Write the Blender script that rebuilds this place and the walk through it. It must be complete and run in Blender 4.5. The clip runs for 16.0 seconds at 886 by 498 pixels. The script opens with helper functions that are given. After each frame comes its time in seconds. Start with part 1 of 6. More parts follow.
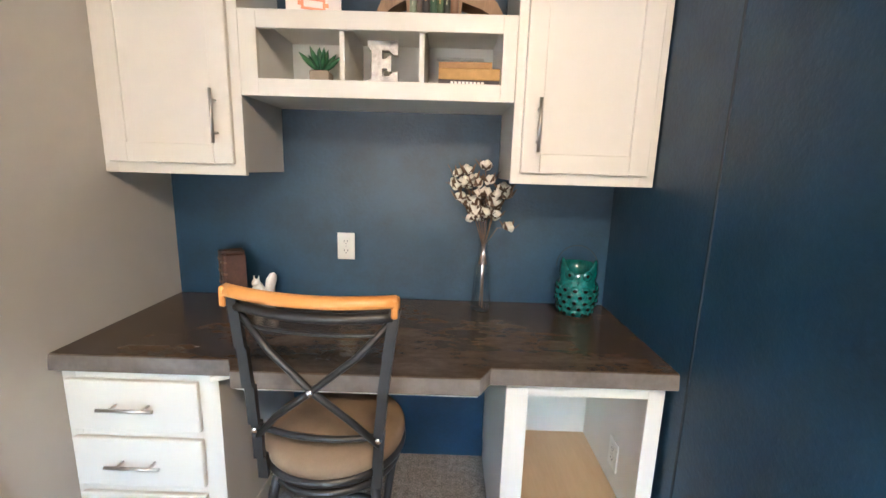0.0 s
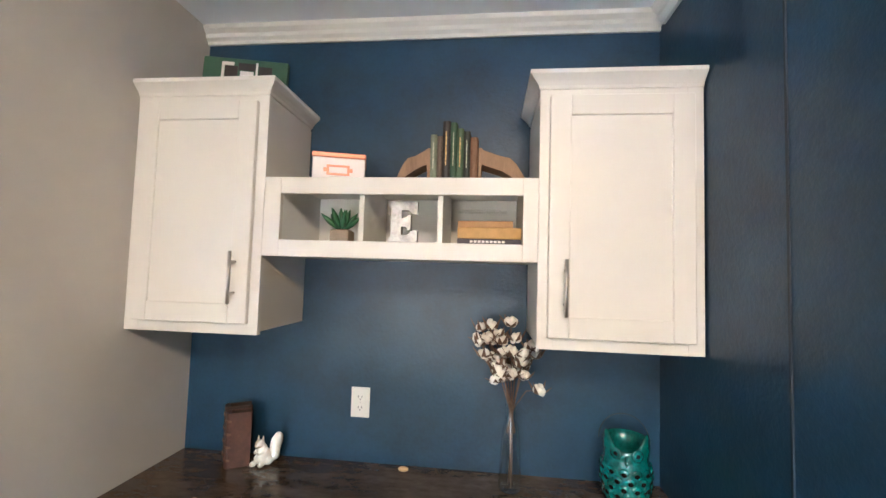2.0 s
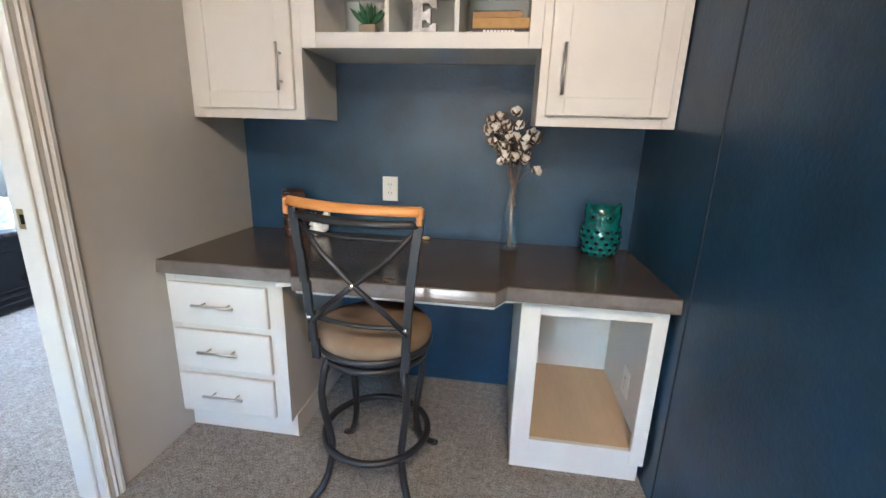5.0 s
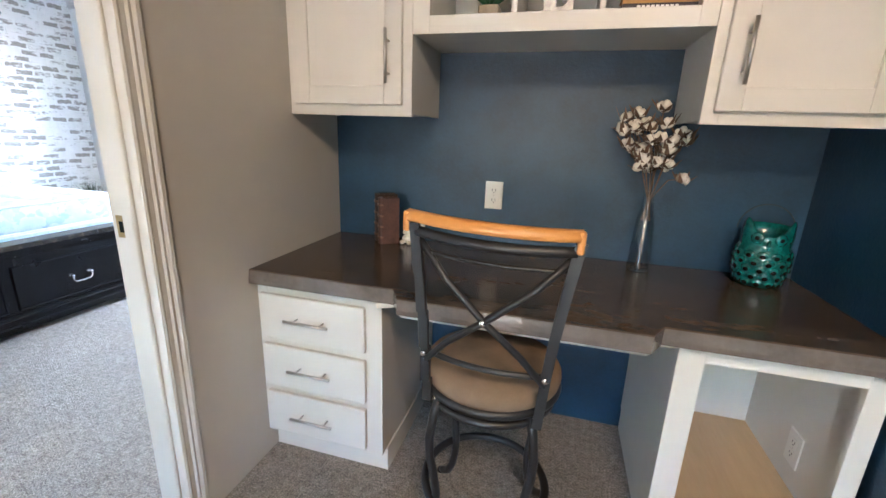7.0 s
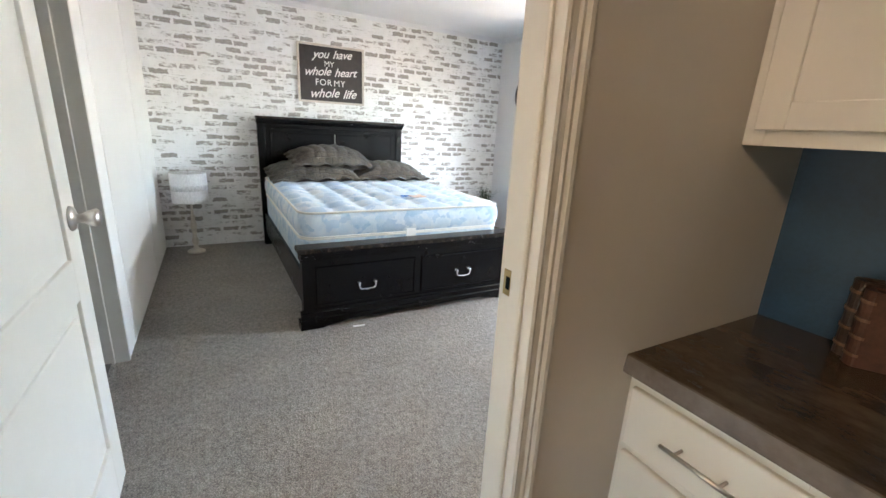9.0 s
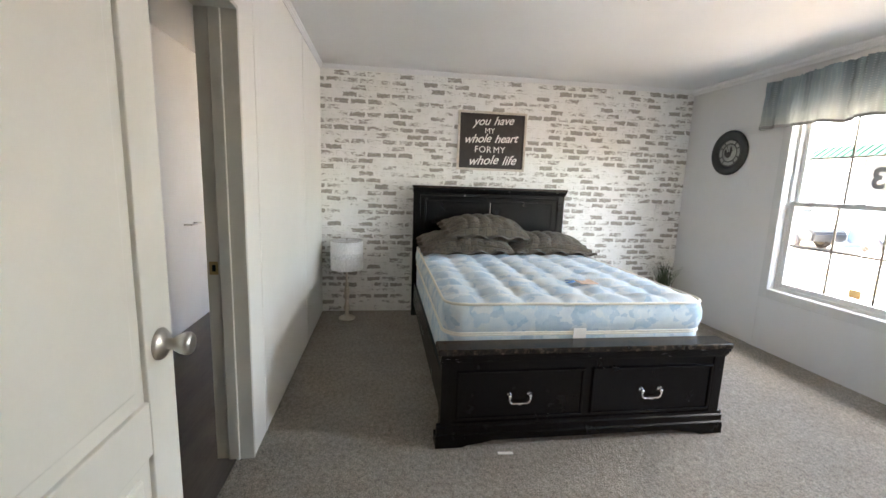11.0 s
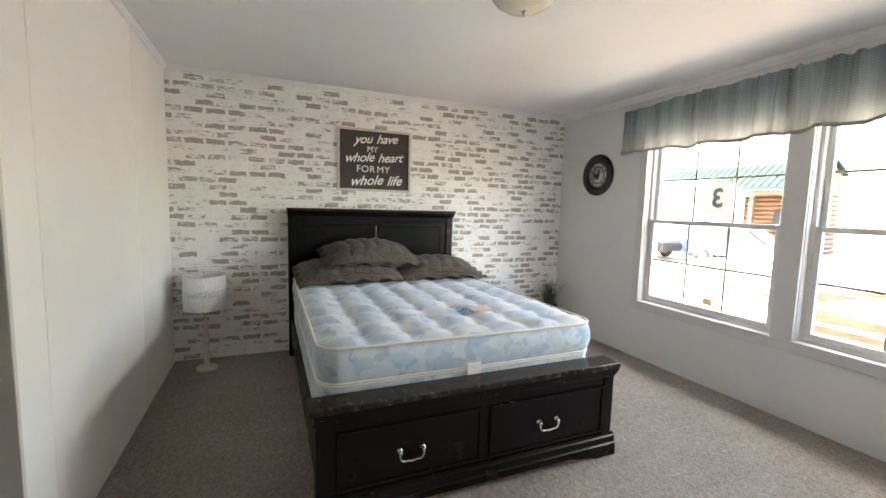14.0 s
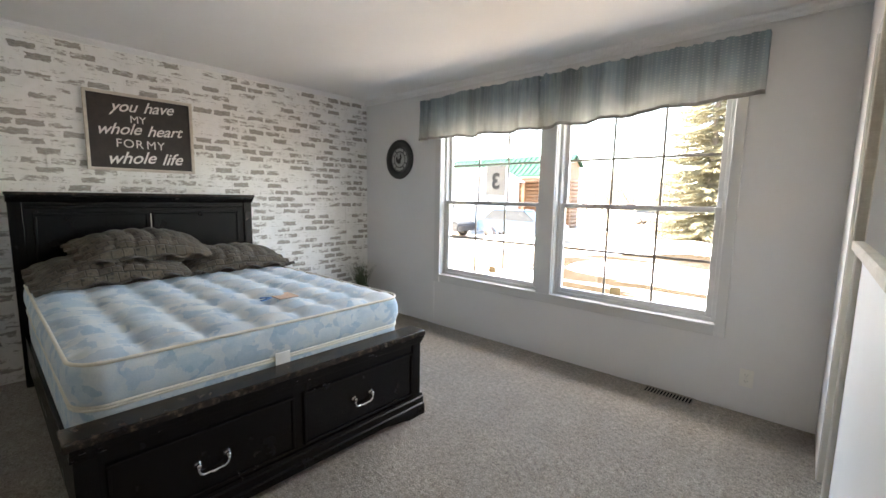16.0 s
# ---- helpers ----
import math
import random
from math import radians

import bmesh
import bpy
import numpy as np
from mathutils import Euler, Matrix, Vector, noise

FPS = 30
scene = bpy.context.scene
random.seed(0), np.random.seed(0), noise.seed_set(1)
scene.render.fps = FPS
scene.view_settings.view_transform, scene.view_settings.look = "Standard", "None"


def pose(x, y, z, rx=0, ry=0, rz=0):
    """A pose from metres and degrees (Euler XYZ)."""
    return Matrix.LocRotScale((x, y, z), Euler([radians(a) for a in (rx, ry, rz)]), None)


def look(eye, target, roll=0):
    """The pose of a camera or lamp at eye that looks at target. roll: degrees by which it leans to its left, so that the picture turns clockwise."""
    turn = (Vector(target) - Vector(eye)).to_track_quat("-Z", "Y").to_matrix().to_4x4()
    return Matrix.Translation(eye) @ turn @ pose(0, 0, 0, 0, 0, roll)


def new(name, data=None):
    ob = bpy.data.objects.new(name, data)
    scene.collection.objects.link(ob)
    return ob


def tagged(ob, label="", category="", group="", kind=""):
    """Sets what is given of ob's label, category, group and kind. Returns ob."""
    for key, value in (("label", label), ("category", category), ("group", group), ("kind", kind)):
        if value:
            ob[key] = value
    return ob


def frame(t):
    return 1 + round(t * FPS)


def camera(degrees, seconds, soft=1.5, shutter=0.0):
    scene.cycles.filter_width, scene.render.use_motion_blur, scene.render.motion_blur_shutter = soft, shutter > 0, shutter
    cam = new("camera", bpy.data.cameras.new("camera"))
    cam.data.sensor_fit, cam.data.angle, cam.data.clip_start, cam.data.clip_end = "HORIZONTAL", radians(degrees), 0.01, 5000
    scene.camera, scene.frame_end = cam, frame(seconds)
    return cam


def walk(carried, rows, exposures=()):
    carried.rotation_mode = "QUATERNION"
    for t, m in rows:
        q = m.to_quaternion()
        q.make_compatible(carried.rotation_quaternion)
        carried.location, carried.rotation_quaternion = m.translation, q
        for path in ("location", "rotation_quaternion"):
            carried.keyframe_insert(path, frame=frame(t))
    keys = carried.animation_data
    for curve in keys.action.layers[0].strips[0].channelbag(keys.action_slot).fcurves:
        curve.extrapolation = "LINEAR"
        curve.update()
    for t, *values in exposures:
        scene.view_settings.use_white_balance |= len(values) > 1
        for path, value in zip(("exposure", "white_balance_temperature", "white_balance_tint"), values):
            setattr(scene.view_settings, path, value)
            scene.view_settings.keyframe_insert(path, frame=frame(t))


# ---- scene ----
cam = camera(93.6, 16.0)
EXPOSURES = [(0, 6.5, 5650, 8), (3, 6.4, 5350, 8), (5, 6.15, 5350, 8), (7, 6.05, 5650, 9), (8, 5.75, 5950, 9), (9, 5.35, 6700, 10), (10, 4.98, 7100, 11), (12.5, 4.8, 7500, 12), (14.5, 4.55, 7600, 12), (16, 4.32, 7300, 12)]
PATH = [
    (0, (0.036, -0.029, 1.316), (0.023, 1.934, 0.937), 1.7),
    (0.5, (0.08, 0.109, 1.365), (-0.007, 2.092, 1.112), 1.7),
    (1, (0.112, 0.172, 1.433), (-0.043, 2.163, 1.318), 1.7),
    (1.5, (0.122, 0.159, 1.481), (-0.08, 2.148, 1.512), 1.8),
    (2, (0.095, 0.099, 1.491), (-0.124, 2.083, 1.606), 1.7),
    (2.5, (0.061, 0.007, 1.433), (-0.165, 1.99, 1.554), 1.7),
    (3, (0.045, -0.076, 1.357), (-0.183, 1.909, 1.432), 1.7),
    (3.5, (0.082, -0.134, 1.299), (-0.14, 1.852, 1.216), 1.7),
    (4, (0.144, -0.211, 1.246), (-0.076, 1.754, 0.943), 1.8),
    (4.2, (0.145, -0.241, 1.228), (-0.074, 1.709, 0.838), 1.7),
    (6.3, (-0.011, -0.149, 1.215), (-0.35, 1.744, 0.664), 2.2),
    (6.5, (-0.071, -0.131, 1.223), (-0.403, 1.764, 0.677), 2.2),
    (7, (-0.123, -0.031, 1.219), (-0.633, 1.829, 0.689), 2.1),
    (7.5, (-0.183, 0.094, 1.24), (-1.069, 1.802, 0.694), 2.4),
    (8, (-0.233, 0.165, 1.243), (-1.513, 1.604, 0.702), 2.9),
    (8.5, (-0.358, 0.18, 1.256), (-1.894, 1.334, 0.7), 2.9),
    (9, (-0.518, 0.209, 1.272), (-2.199, 1.144, 0.725), 2.9),
    (9.5, (-0.671, 0.222, 1.303), (-2.455, 0.967, 0.793), 2.8),
    (10, (-0.838, 0.278, 1.329), (-2.723, 0.768, 0.871), 2.4),
    (12.5, (-1.285, 0.432, 1.385), (-3.252, 0.662, 1.11), 2.0),
    (13, (-1.311, 0.508, 1.395), (-3.259, 0.886, 1.149), 1.9),
    (13.5, (-1.331, 0.501, 1.381), (-3.239, 1.06, 1.165), 1.7),
    (14, (-1.363, 0.466, 1.366), (-3.196, 1.239, 1.165), 1.5),
    (14.5, (-1.365, 0.464, 1.382), (-3.085, 1.463, 1.175), 1.5),
    (15, (-1.359, 0.464, 1.38), (-2.935, 1.678, 1.172), 1.5),
    (15.5, (-1.35, 0.476, 1.386), (-2.784, 1.851, 1.16), 1.5),
    (16, (-1.326, 0.49, 1.338), (-2.646, 1.972, 1.09), 1.0),
]
walk(cam, [(t, look(eye, target, roll)) for t, eye, target, roll in PATH], EXPOSURES)

# ---- world and light ----
world = bpy.data.worlds.new("sky")
scene.world = world
world.use_nodes = True
wt = world.node_tree
wsky = wt.nodes.new("ShaderNodeTexSky")
wsky.sky_type = "NISHITA"
wsky.sun_disc = False
wsky.sun_elevation = radians(39)
wsky.sun_rotation = radians(250)
wt.links.new(wsky.outputs[0], wt.nodes["Background"].inputs[0])
wt.nodes["Background"].inputs[1].default_value = 0.15
sun = new("sun", bpy.data.lights.new("sun", "SUN"))
sun.data.energy, sun.data.angle, sun.data.color = 5.0, radians(0.6), (1.0, 0.94, 0.86)
sun.matrix_world = look((0, 0, 10), (7.0, 2.5, 10 - 6.0))


def area_lamp(name, at, target, wide, high, watts, colour):
    """A rectangular area lamp at a place, aimed at target."""
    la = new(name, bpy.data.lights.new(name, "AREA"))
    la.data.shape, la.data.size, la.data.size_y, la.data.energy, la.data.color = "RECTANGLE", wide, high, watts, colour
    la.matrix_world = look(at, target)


# lamp added outside, above the windows, to strengthen their daylight
area_lamp("bedroom_daylight_fill", (-2.98, 4.6, 2.42), (-2.98, 0.0, 1.4), 2.8, 0.9, 7.5, (1.0, 0.97, 0.93))
# unseen warm fill lamp added under the office ceiling, without a fixture
area_lamp("office_warm_fill", (0.4, -1.0, 2.42), (0.1, -0.4, 0.0), 0.5, 0.5, 0.82, (1.0, 0.7, 0.42))

# ---- helpers of this scene ----


def box(bm, x0, y0, z0, x1, y1, z1, bevel=0.0, seg=2):
    m = Matrix.Translation(((x0 + x1) / 2, (y0 + y1) / 2, (z0 + z1) / 2)) @ Matrix.Diagonal((abs(x1 - x0), abs(y1 - y0), abs(z1 - z0), 1))
    made = bmesh.ops.create_cube(bm, size=1, matrix=m)
    if bevel:
        edges = list({e for v in made["verts"] for e in v.link_edges})
        bmesh.ops.bevel(bm, geom=edges, offset=bevel, segments=seg, profile=0.5, affect="EDGES", clamp_overlap=True)
    return bm


def prism(bm, pts, axis, a, b):
    """A polygon drawn in the two other axes, pushed from a to b along axis."""
    def put(p, c):
        return {"x": (c, p[0], p[1]), "y": (p[0], c, p[1]), "z": (p[0], p[1], c)}[axis]
    lo = [bm.verts.new(put(p, a)) for p in pts]
    hi = [bm.verts.new(put(p, b)) for p in pts]
    n = len(pts)
    faces = [bm.faces.new(lo), bm.faces.new(hi)]
    faces += [bm.faces.new((lo[i], lo[(i + 1) % n], hi[(i + 1) % n], hi[i])) for i in range(n)]
    bmesh.ops.recalc_face_normals(bm, faces=faces)
    return bm


def tube(bm, pts, r, sides=10, closed=False, cap=True):
    """A round bar along points; r is one radius or one for each point."""
    pts = [Vector(p) for p in pts]
    n = len(pts)
    rings = []
    side = None
    for i, p in enumerate(pts):
        a = pts[(i - 1) % n] if (closed or i > 0) else p
        b = pts[(i + 1) % n] if (closed or i < n - 1) else p
        d = (b - a).normalized()
        if side is None:
            side = d.orthogonal().normalized()
        side = (side - d * side.dot(d)).normalized()
        up = d.cross(side)
        rad = r[i] if isinstance(r, (list, tuple)) else r
        rings.append([bm.verts.new(p + side * (rad * math.cos(2 * math.pi * k / sides)) + up * (rad * math.sin(2 * math.pi * k / sides))) for k in range(sides)])
    last = n if closed else n - 1
    for i in range(last):
        p, q = rings[i], rings[(i + 1) % n]
        for k in range(sides):
            f = bm.faces.new((p[k], p[(k + 1) % sides], q[(k + 1) % sides], q[k]))
            f.smooth = True
    if cap and not closed:
        bm.faces.new(list(reversed(rings[0])))
        bm.faces.new(rings[-1])
    return bm


def lathe(bm, profile, centre=(0, 0, 0), sides=32, axis="z"):
    """A turned body from (radius, height) pairs."""
    c = Vector(centre)
    rings = []
    for r, h in profile:
        ring = []
        for k in range(sides):
            a = 2 * math.pi * k / sides
            p = (r * math.cos(a), r * math.sin(a), h)
            p = {"z": p, "y": (p[0], -p[2], p[1]), "x": (p[2], p[0], p[1])}[axis]
            ring.append(bm.verts.new(c + Vector(p)))
        rings.append(ring)
    faces = []
    for p, q in zip(rings, rings[1:]):
        for k in range(sides):
            f = bm.faces.new((p[k], p[(k + 1) % sides], q[(k + 1) % sides], q[k]))
            f.smooth = True
            faces.append(f)
    faces.append(bm.faces.new(list(reversed(rings[0]))))
    faces.append(bm.faces.new(rings[-1]))
    bmesh.ops.recalc_face_normals(bm, faces=faces)
    return bm


def ball(bm, centre, r, squash=(1, 1, 1), sub=2):
    m = Matrix.Translation(centre) @ Matrix.Diagonal((squash[0] * r, squash[1] * r, squash[2] * r, 1))
    made = bmesh.ops.create_icosphere(bm, subdivisions=sub, radius=1, matrix=m)
    for v in made["verts"]:
        for f in v.link_faces:
            f.smooth = True
    return bm


def arc(c, r, a0, a1, n, plane="xz"):
    out = []
    for i in range(n + 1):
        a = radians(a0 + (a1 - a0) * i / n)
        u, v = r * math.cos(a), r * math.sin(a)
        out.append({"xz": (c[0] + u, c[1], c[2] + v), "xy": (c[0] + u, c[1] + v, c[2]), "yz": (c[0], c[1] + u, c[2] + v)}[plane])
    return out


def B():
    return bmesh.new()


def mesh_of(name, bm, material):
    me = bpy.data.meshes.new(name)
    bm.to_mesh(me)
    bm.free()
    for m in (material if isinstance(material, (list, tuple)) else [material]):
        me.materials.append(m)
    return me


def thing(name, at, label="", category="", group="", kind=""):
    """An Empty at the base of a thing; its parts are drawn in world places."""
    e = new(name)
    e.empty_display_size = 0.05
    e.location = at
    e["base"] = tuple(at)
    return tagged(e, label, category, group, kind)


def part(name, bm, material, parent, label=""):
    ob = new(name, mesh_of(name, bm, material))
    ob.parent = parent
    if parent.type == "EMPTY":
        ob.matrix_parent_inverse = Matrix.Translation(-Vector(parent["base"]))
    return tagged(ob, label)


def solid(name, bm, material, label="", category="", group="", kind=""):
    return tagged(new(name, mesh_of(name, bm, material)), label, category, group, kind)


def text_mesh(words, size, depth, shear=0.0, bold=0.0, align="CENTER", space=1.0):
    """Writing in the built-in font as a mesh, in the xy plane, facing +z."""
    cu = bpy.data.curves.new("writing", "FONT")
    cu.body, cu.size, cu.extrude, cu.shear, cu.offset, cu.align_x, cu.space_character = words, size, depth, shear, bold, align, space
    cu.align_y = "CENTER"
    ob = bpy.data.objects.new("writing", cu)
    scene.collection.objects.link(ob)
    dg = bpy.context.evaluated_depsgraph_get()
    me = bpy.data.meshes.new_from_object(ob.evaluated_get(dg))
    bpy.data.objects.remove(ob)
    return me


def writing(words, size, place, material, parent, depth=0.001, shear=0.0, bold=0.0, align="CENTER", space=1.0, name="lettering"):
    me = text_mesh(words, size, depth, shear, bold, align, space)
    me.materials.clear()
    me.transform(place)
    me.materials.append(material)
    ob = new(name, me)
    ob.parent = parent
    if parent.type == "EMPTY":
        ob.matrix_parent_inverse = Matrix.Translation(-Vector(parent["base"]))
    return ob


# ---- materials ----


class Nodes:
    def __init__(self, name):
        self.m = bpy.data.materials.new(name)
        self.m.use_nodes = True
        self.t = self.m.node_tree
        self.b = self.t.nodes["Principled BSDF"]
        self.co = self.t.nodes.new("ShaderNodeTexCoord").outputs["Object"]

    def add(self, kind, **kw):
        n = self.t.nodes.new(kind)
        for k, v in kw.items():
            n.inputs[k.replace("_", " ")].default_value = v
        return n

    def link(self, a, b):
        self.t.links.new(a, b)

    def noise(self, scale, detail=4.0, rough=0.6, stretch=None):
        n = self.add("ShaderNodeTexNoise", Scale=scale, Detail=detail, Roughness=rough)
        src = self.co
        if stretch:
            mp = self.add("ShaderNodeMapping")
            mp.inputs["Scale"].default_value = stretch
            self.link(self.co, mp.inputs[0])
            src = mp.outputs[0]
        self.link(src, n.inputs["Vector"])
        return n.outputs["Fac"]

    def ramp(self, fac, stops):
        r = self.t.nodes.new("ShaderNodeValToRGB")
        els = r.color_ramp.elements
        while len(els) < len(stops):
            els.new(0.5)
        for e, (p, c) in zip(els, stops):
            e.position = p
            e.color = (*c, 1) if len(c) == 3 else c
        self.link(fac, r.inputs[0])
        return r.outputs[0]

    def mix(self, fac, a, b, blend="MIX"):
        n = self.t.nodes.new("ShaderNodeMix")
        n.data_type = "RGBA"
        n.blend_type = blend
        for sock, v in ((n.inputs[0], fac), (n.inputs[6], a), (n.inputs[7], b)):
            if isinstance(v, bpy.types.NodeSocket):
                self.link(v, sock)
            else:
                sock.default_value = v if not isinstance(v, tuple) else ((*v, 1) if len(v) == 3 else v)
        return n.outputs[2]

    def math(self, op, a, b=0.5):
        n = self.t.nodes.new("ShaderNodeMath")
        n.operation = op
        for sock, v in ((n.inputs[0], a), (n.inputs[1], b)):
            if isinstance(v, bpy.types.NodeSocket):
                self.link(v, sock)
            else:
                sock.default_value = v
        return n.outputs[0]

    def bump(self, fac, strength=0.3, dist=0.002):
        n = self.add("ShaderNodeBump", Strength=strength, Distance=dist)
        self.link(fac, n.inputs["Height"])
        self.link(n.outputs[0], self.b.inputs["Normal"])

    def colour(self, c):
        if isinstance(c, tuple):
            self.b.inputs["Base Color"].default_value = (*c, 1)
        else:
            self.link(c, self.b.inputs["Base Color"])


def plain(name, c, rough=0.5, metal=0.0, var=0.12, scale=6.0, fine=90.0, bump=0.08, dist=0.001, spec=0.5, coat=0.0, vary=0.0, wear=0.06):
    """A painted, turned or cast surface: broad tone, fine grain, light relief."""
    k = Nodes(name)
    lo = tuple(v * (1 - var) for v in c)
    hi = tuple(min(1, v * (1 + var)) for v in c)
    broad = k.ramp(k.noise(scale), [(0.3, lo), (0.7, hi)])
    grain = k.noise(fine, 3.0)
    col = k.mix(0.25, broad, k.ramp(grain, [(0.3, lo), (0.7, hi)]))
    if vary:
        oi = k.t.nodes.new("ShaderNodeObjectInfo")
        col = k.mix(vary, col, k.ramp(oi.outputs["Random"], [(0, tuple(v * 0.5 for v in c)), (1, tuple(min(1, v * 1.6) for v in c))]))
    k.colour(col)
    k.b.inputs["Roughness"].default_value = rough
    k.b.inputs["Metallic"].default_value = metal
    k.b.inputs["Specular IOR Level"].default_value = spec
    k.b.inputs["Coat Weight"].default_value = coat
    rr = k.ramp(k.noise(scale * 3), [(0.3, (rough * (1 - wear),) * 3), (0.7, (min(1, rough * (1 + wear)),) * 3)])
    k.link(rr, k.b.inputs["Roughness"])
    if bump:
        k.bump(grain, bump, dist)
    return k.m


def carpet_material():
    """Cut pile in mixed beige and grey yarns, with brushed patches that lie another way."""
    k = Nodes("carpet")
    tuft = k.noise(150.0, 3.0, 0.75)
    clump = k.noise(38.0, 4.0, 0.78)
    broad = k.noise(1.6, 4.0, 0.6)
    swath = k.noise(7.0, 4.0, 0.7, (1, 0.45, 1))
    a = k.ramp(tuft, [(0.32, (0.06, 0.051, 0.043)), (0.5, (0.3, 0.264, 0.222)), (0.66, (0.66, 0.6, 0.52))])
    b = k.ramp(clump, [(0.36, (0.1, 0.086, 0.072)), (0.64, (0.55, 0.495, 0.425))])
    c = k.mix(0.42, a, b)
    c = k.mix(1.0, c, k.ramp(swath, [(0.35, (0.86, 0.86, 0.86)), (0.62, (1.0, 1.0, 1.0))]), "MULTIPLY")
    k.colour(k.mix(0.6, c, k.ramp(broad, [(0.35, (0.82, 0.82, 0.82)), (0.65, (1.0, 1.0, 1.0))]), "MULTIPLY"))
    k.b.inputs["Roughness"].default_value = 1.0
    k.b.inputs["Specular IOR Level"].default_value = 0.1
    k.b.inputs["Sheen Weight"].default_value = 0.15
    h = k.math("ADD", k.math("MULTIPLY", tuft, 0.6), clump)
    k.bump(h, 1.0, 0.014)
    return k.m


def brick_paper_material():
    """Printed paper of whitewashed bricks, rows 64 mm high on the wall's y and z, brushed over in places."""
    k = Nodes("brick_paper")
    sep = k.t.nodes.new("ShaderNodeSeparateXYZ")
    k.link(k.co, sep.inputs[0])
    com = k.t.nodes.new("ShaderNodeCombineXYZ")

    def sway(scale, amount, seed):
        mp = k.add("ShaderNodeMapping")
        mp.inputs["Location"].default_value = (seed, seed * 1.7, seed * 0.6)
        k.link(k.co, mp.inputs[0])
        n = k.add("ShaderNodeTexNoise", Scale=scale, Detail=3.0, Roughness=0.6)
        k.link(mp.outputs[0], n.inputs["Vector"])
        return k.math("MULTIPLY", k.math("SUBTRACT", n.outputs["Fac"], 0.5), amount)
    k.link(k.math("ADD", sep.outputs[1], k.math("ADD", sway(4.0, 0.07, 1.0), sway(26.0, 0.05, 2.0))), com.inputs[0])
    k.link(k.math("ADD", sep.outputs[2], k.math("ADD", sway(3.0, 0.03, 3.0), sway(24.0, 0.026, 4.0))), com.inputs[1])

    def rows(width, height, mortar):
        n = k.add("ShaderNodeTexBrick", Scale=1.0)
        n.inputs["Brick Width"].default_value = width
        n.inputs["Row Height"].default_value = height
        n.inputs["Mortar Size"].default_value = mortar
        n.inputs["Mortar Smooth"].default_value = 0.6
        n.inputs["Color1"].default_value = (0, 0, 0, 1)
        n.inputs["Color2"].default_value = (1, 1, 1, 1)
        n.inputs["Mortar"].default_value = (0, 0, 0, 1)
        k.link(com.outputs[0], n.inputs["Vector"])
        return n
    big = rows(0.156, 0.063, 0.0155)
    worn = k.noise(17.0, 5.0, 0.72, (1, 0.5, 1.6))
    fleck = k.noise(70.0, 4.0, 0.7, (1, 0.45, 1.4))
    inside = k.math("SUBTRACT", 1.0, big.outputs["Fac"])
    # each brick's own luck and the brush strokes decide how much print is left
    left = k.math("ADD", k.math("ADD", k.math("MULTIPLY", big.outputs["Color"], 0.34), worn), k.math("MULTIPLY", k.math("SUBTRACT", fleck, 0.5), 0.3))
    body = k.math("MULTIPLY", k.ramp(left, [(0.63, (0, 0, 0)), (0.74, (1, 1, 1))]), k.ramp(inside, [(0.35, (0, 0, 0)), (0.75, (1, 1, 1))]))
    # thin dark rims where the mortar was missed
    rim = k.math("MULTIPLY", k.ramp(inside, [(0.02, (0, 0, 0)), (0.3, (1, 1, 1)), (0.62, (1, 1, 1)), (0.9, (0, 0, 0))]), k.ramp(k.noise(22.0, 5.0, 0.75, (1, 0.4, 1.8)), [(0.53, (0, 0, 0)), (0.61, (1, 1, 1))]))
    mask = k.math("MINIMUM", k.math("ADD", k.math("MULTIPLY", body, 0.88), k.math("MULTIPLY", rim, 0.7)), 0.95)
    grey = k.ramp(fleck, [(0.3, (0.16, 0.142, 0.122)), (0.7, (0.42, 0.38, 0.33))])
    white = k.ramp(k.noise(12.0, 5.0), [(0.3, (0.78, 0.77, 0.74)), (0.7, (0.87, 0.86, 0.84))])
    k.colour(k.mix(mask, white, grey))
    k.b.inputs["Roughness"].default_value = 0.6
    k.bump(k.math("SUBTRACT", fleck, mask), 0.12, 0.002)
    return k.m


def counter_material():
    k = Nodes("laminate")
    cloud = k.noise(7.0, 6.0, 0.65, (0.5, 1.4, 1))
    fine = k.noise(38.0, 6.0, 0.75, (0.55, 1, 1))
    a = k.ramp(cloud, [(0.28, (0.028, 0.018, 0.011)), (0.5, (0.064, 0.043, 0.028)), (0.72, (0.135, 0.1, 0.07))])
    b = k.ramp(fine, [(0.3, (0.03, 0.02, 0.013)), (0.7, (0.12, 0.088, 0.06))])
    k.colour(k.mix(0.4, a, b))
    k.b.inputs["Roughness"].default_value = 0.3
    k.link(k.ramp(fine, [(0.3, (0.15,) * 3), (0.7, (0.24,) * 3)]), k.b.inputs["Roughness"])
    return k.m


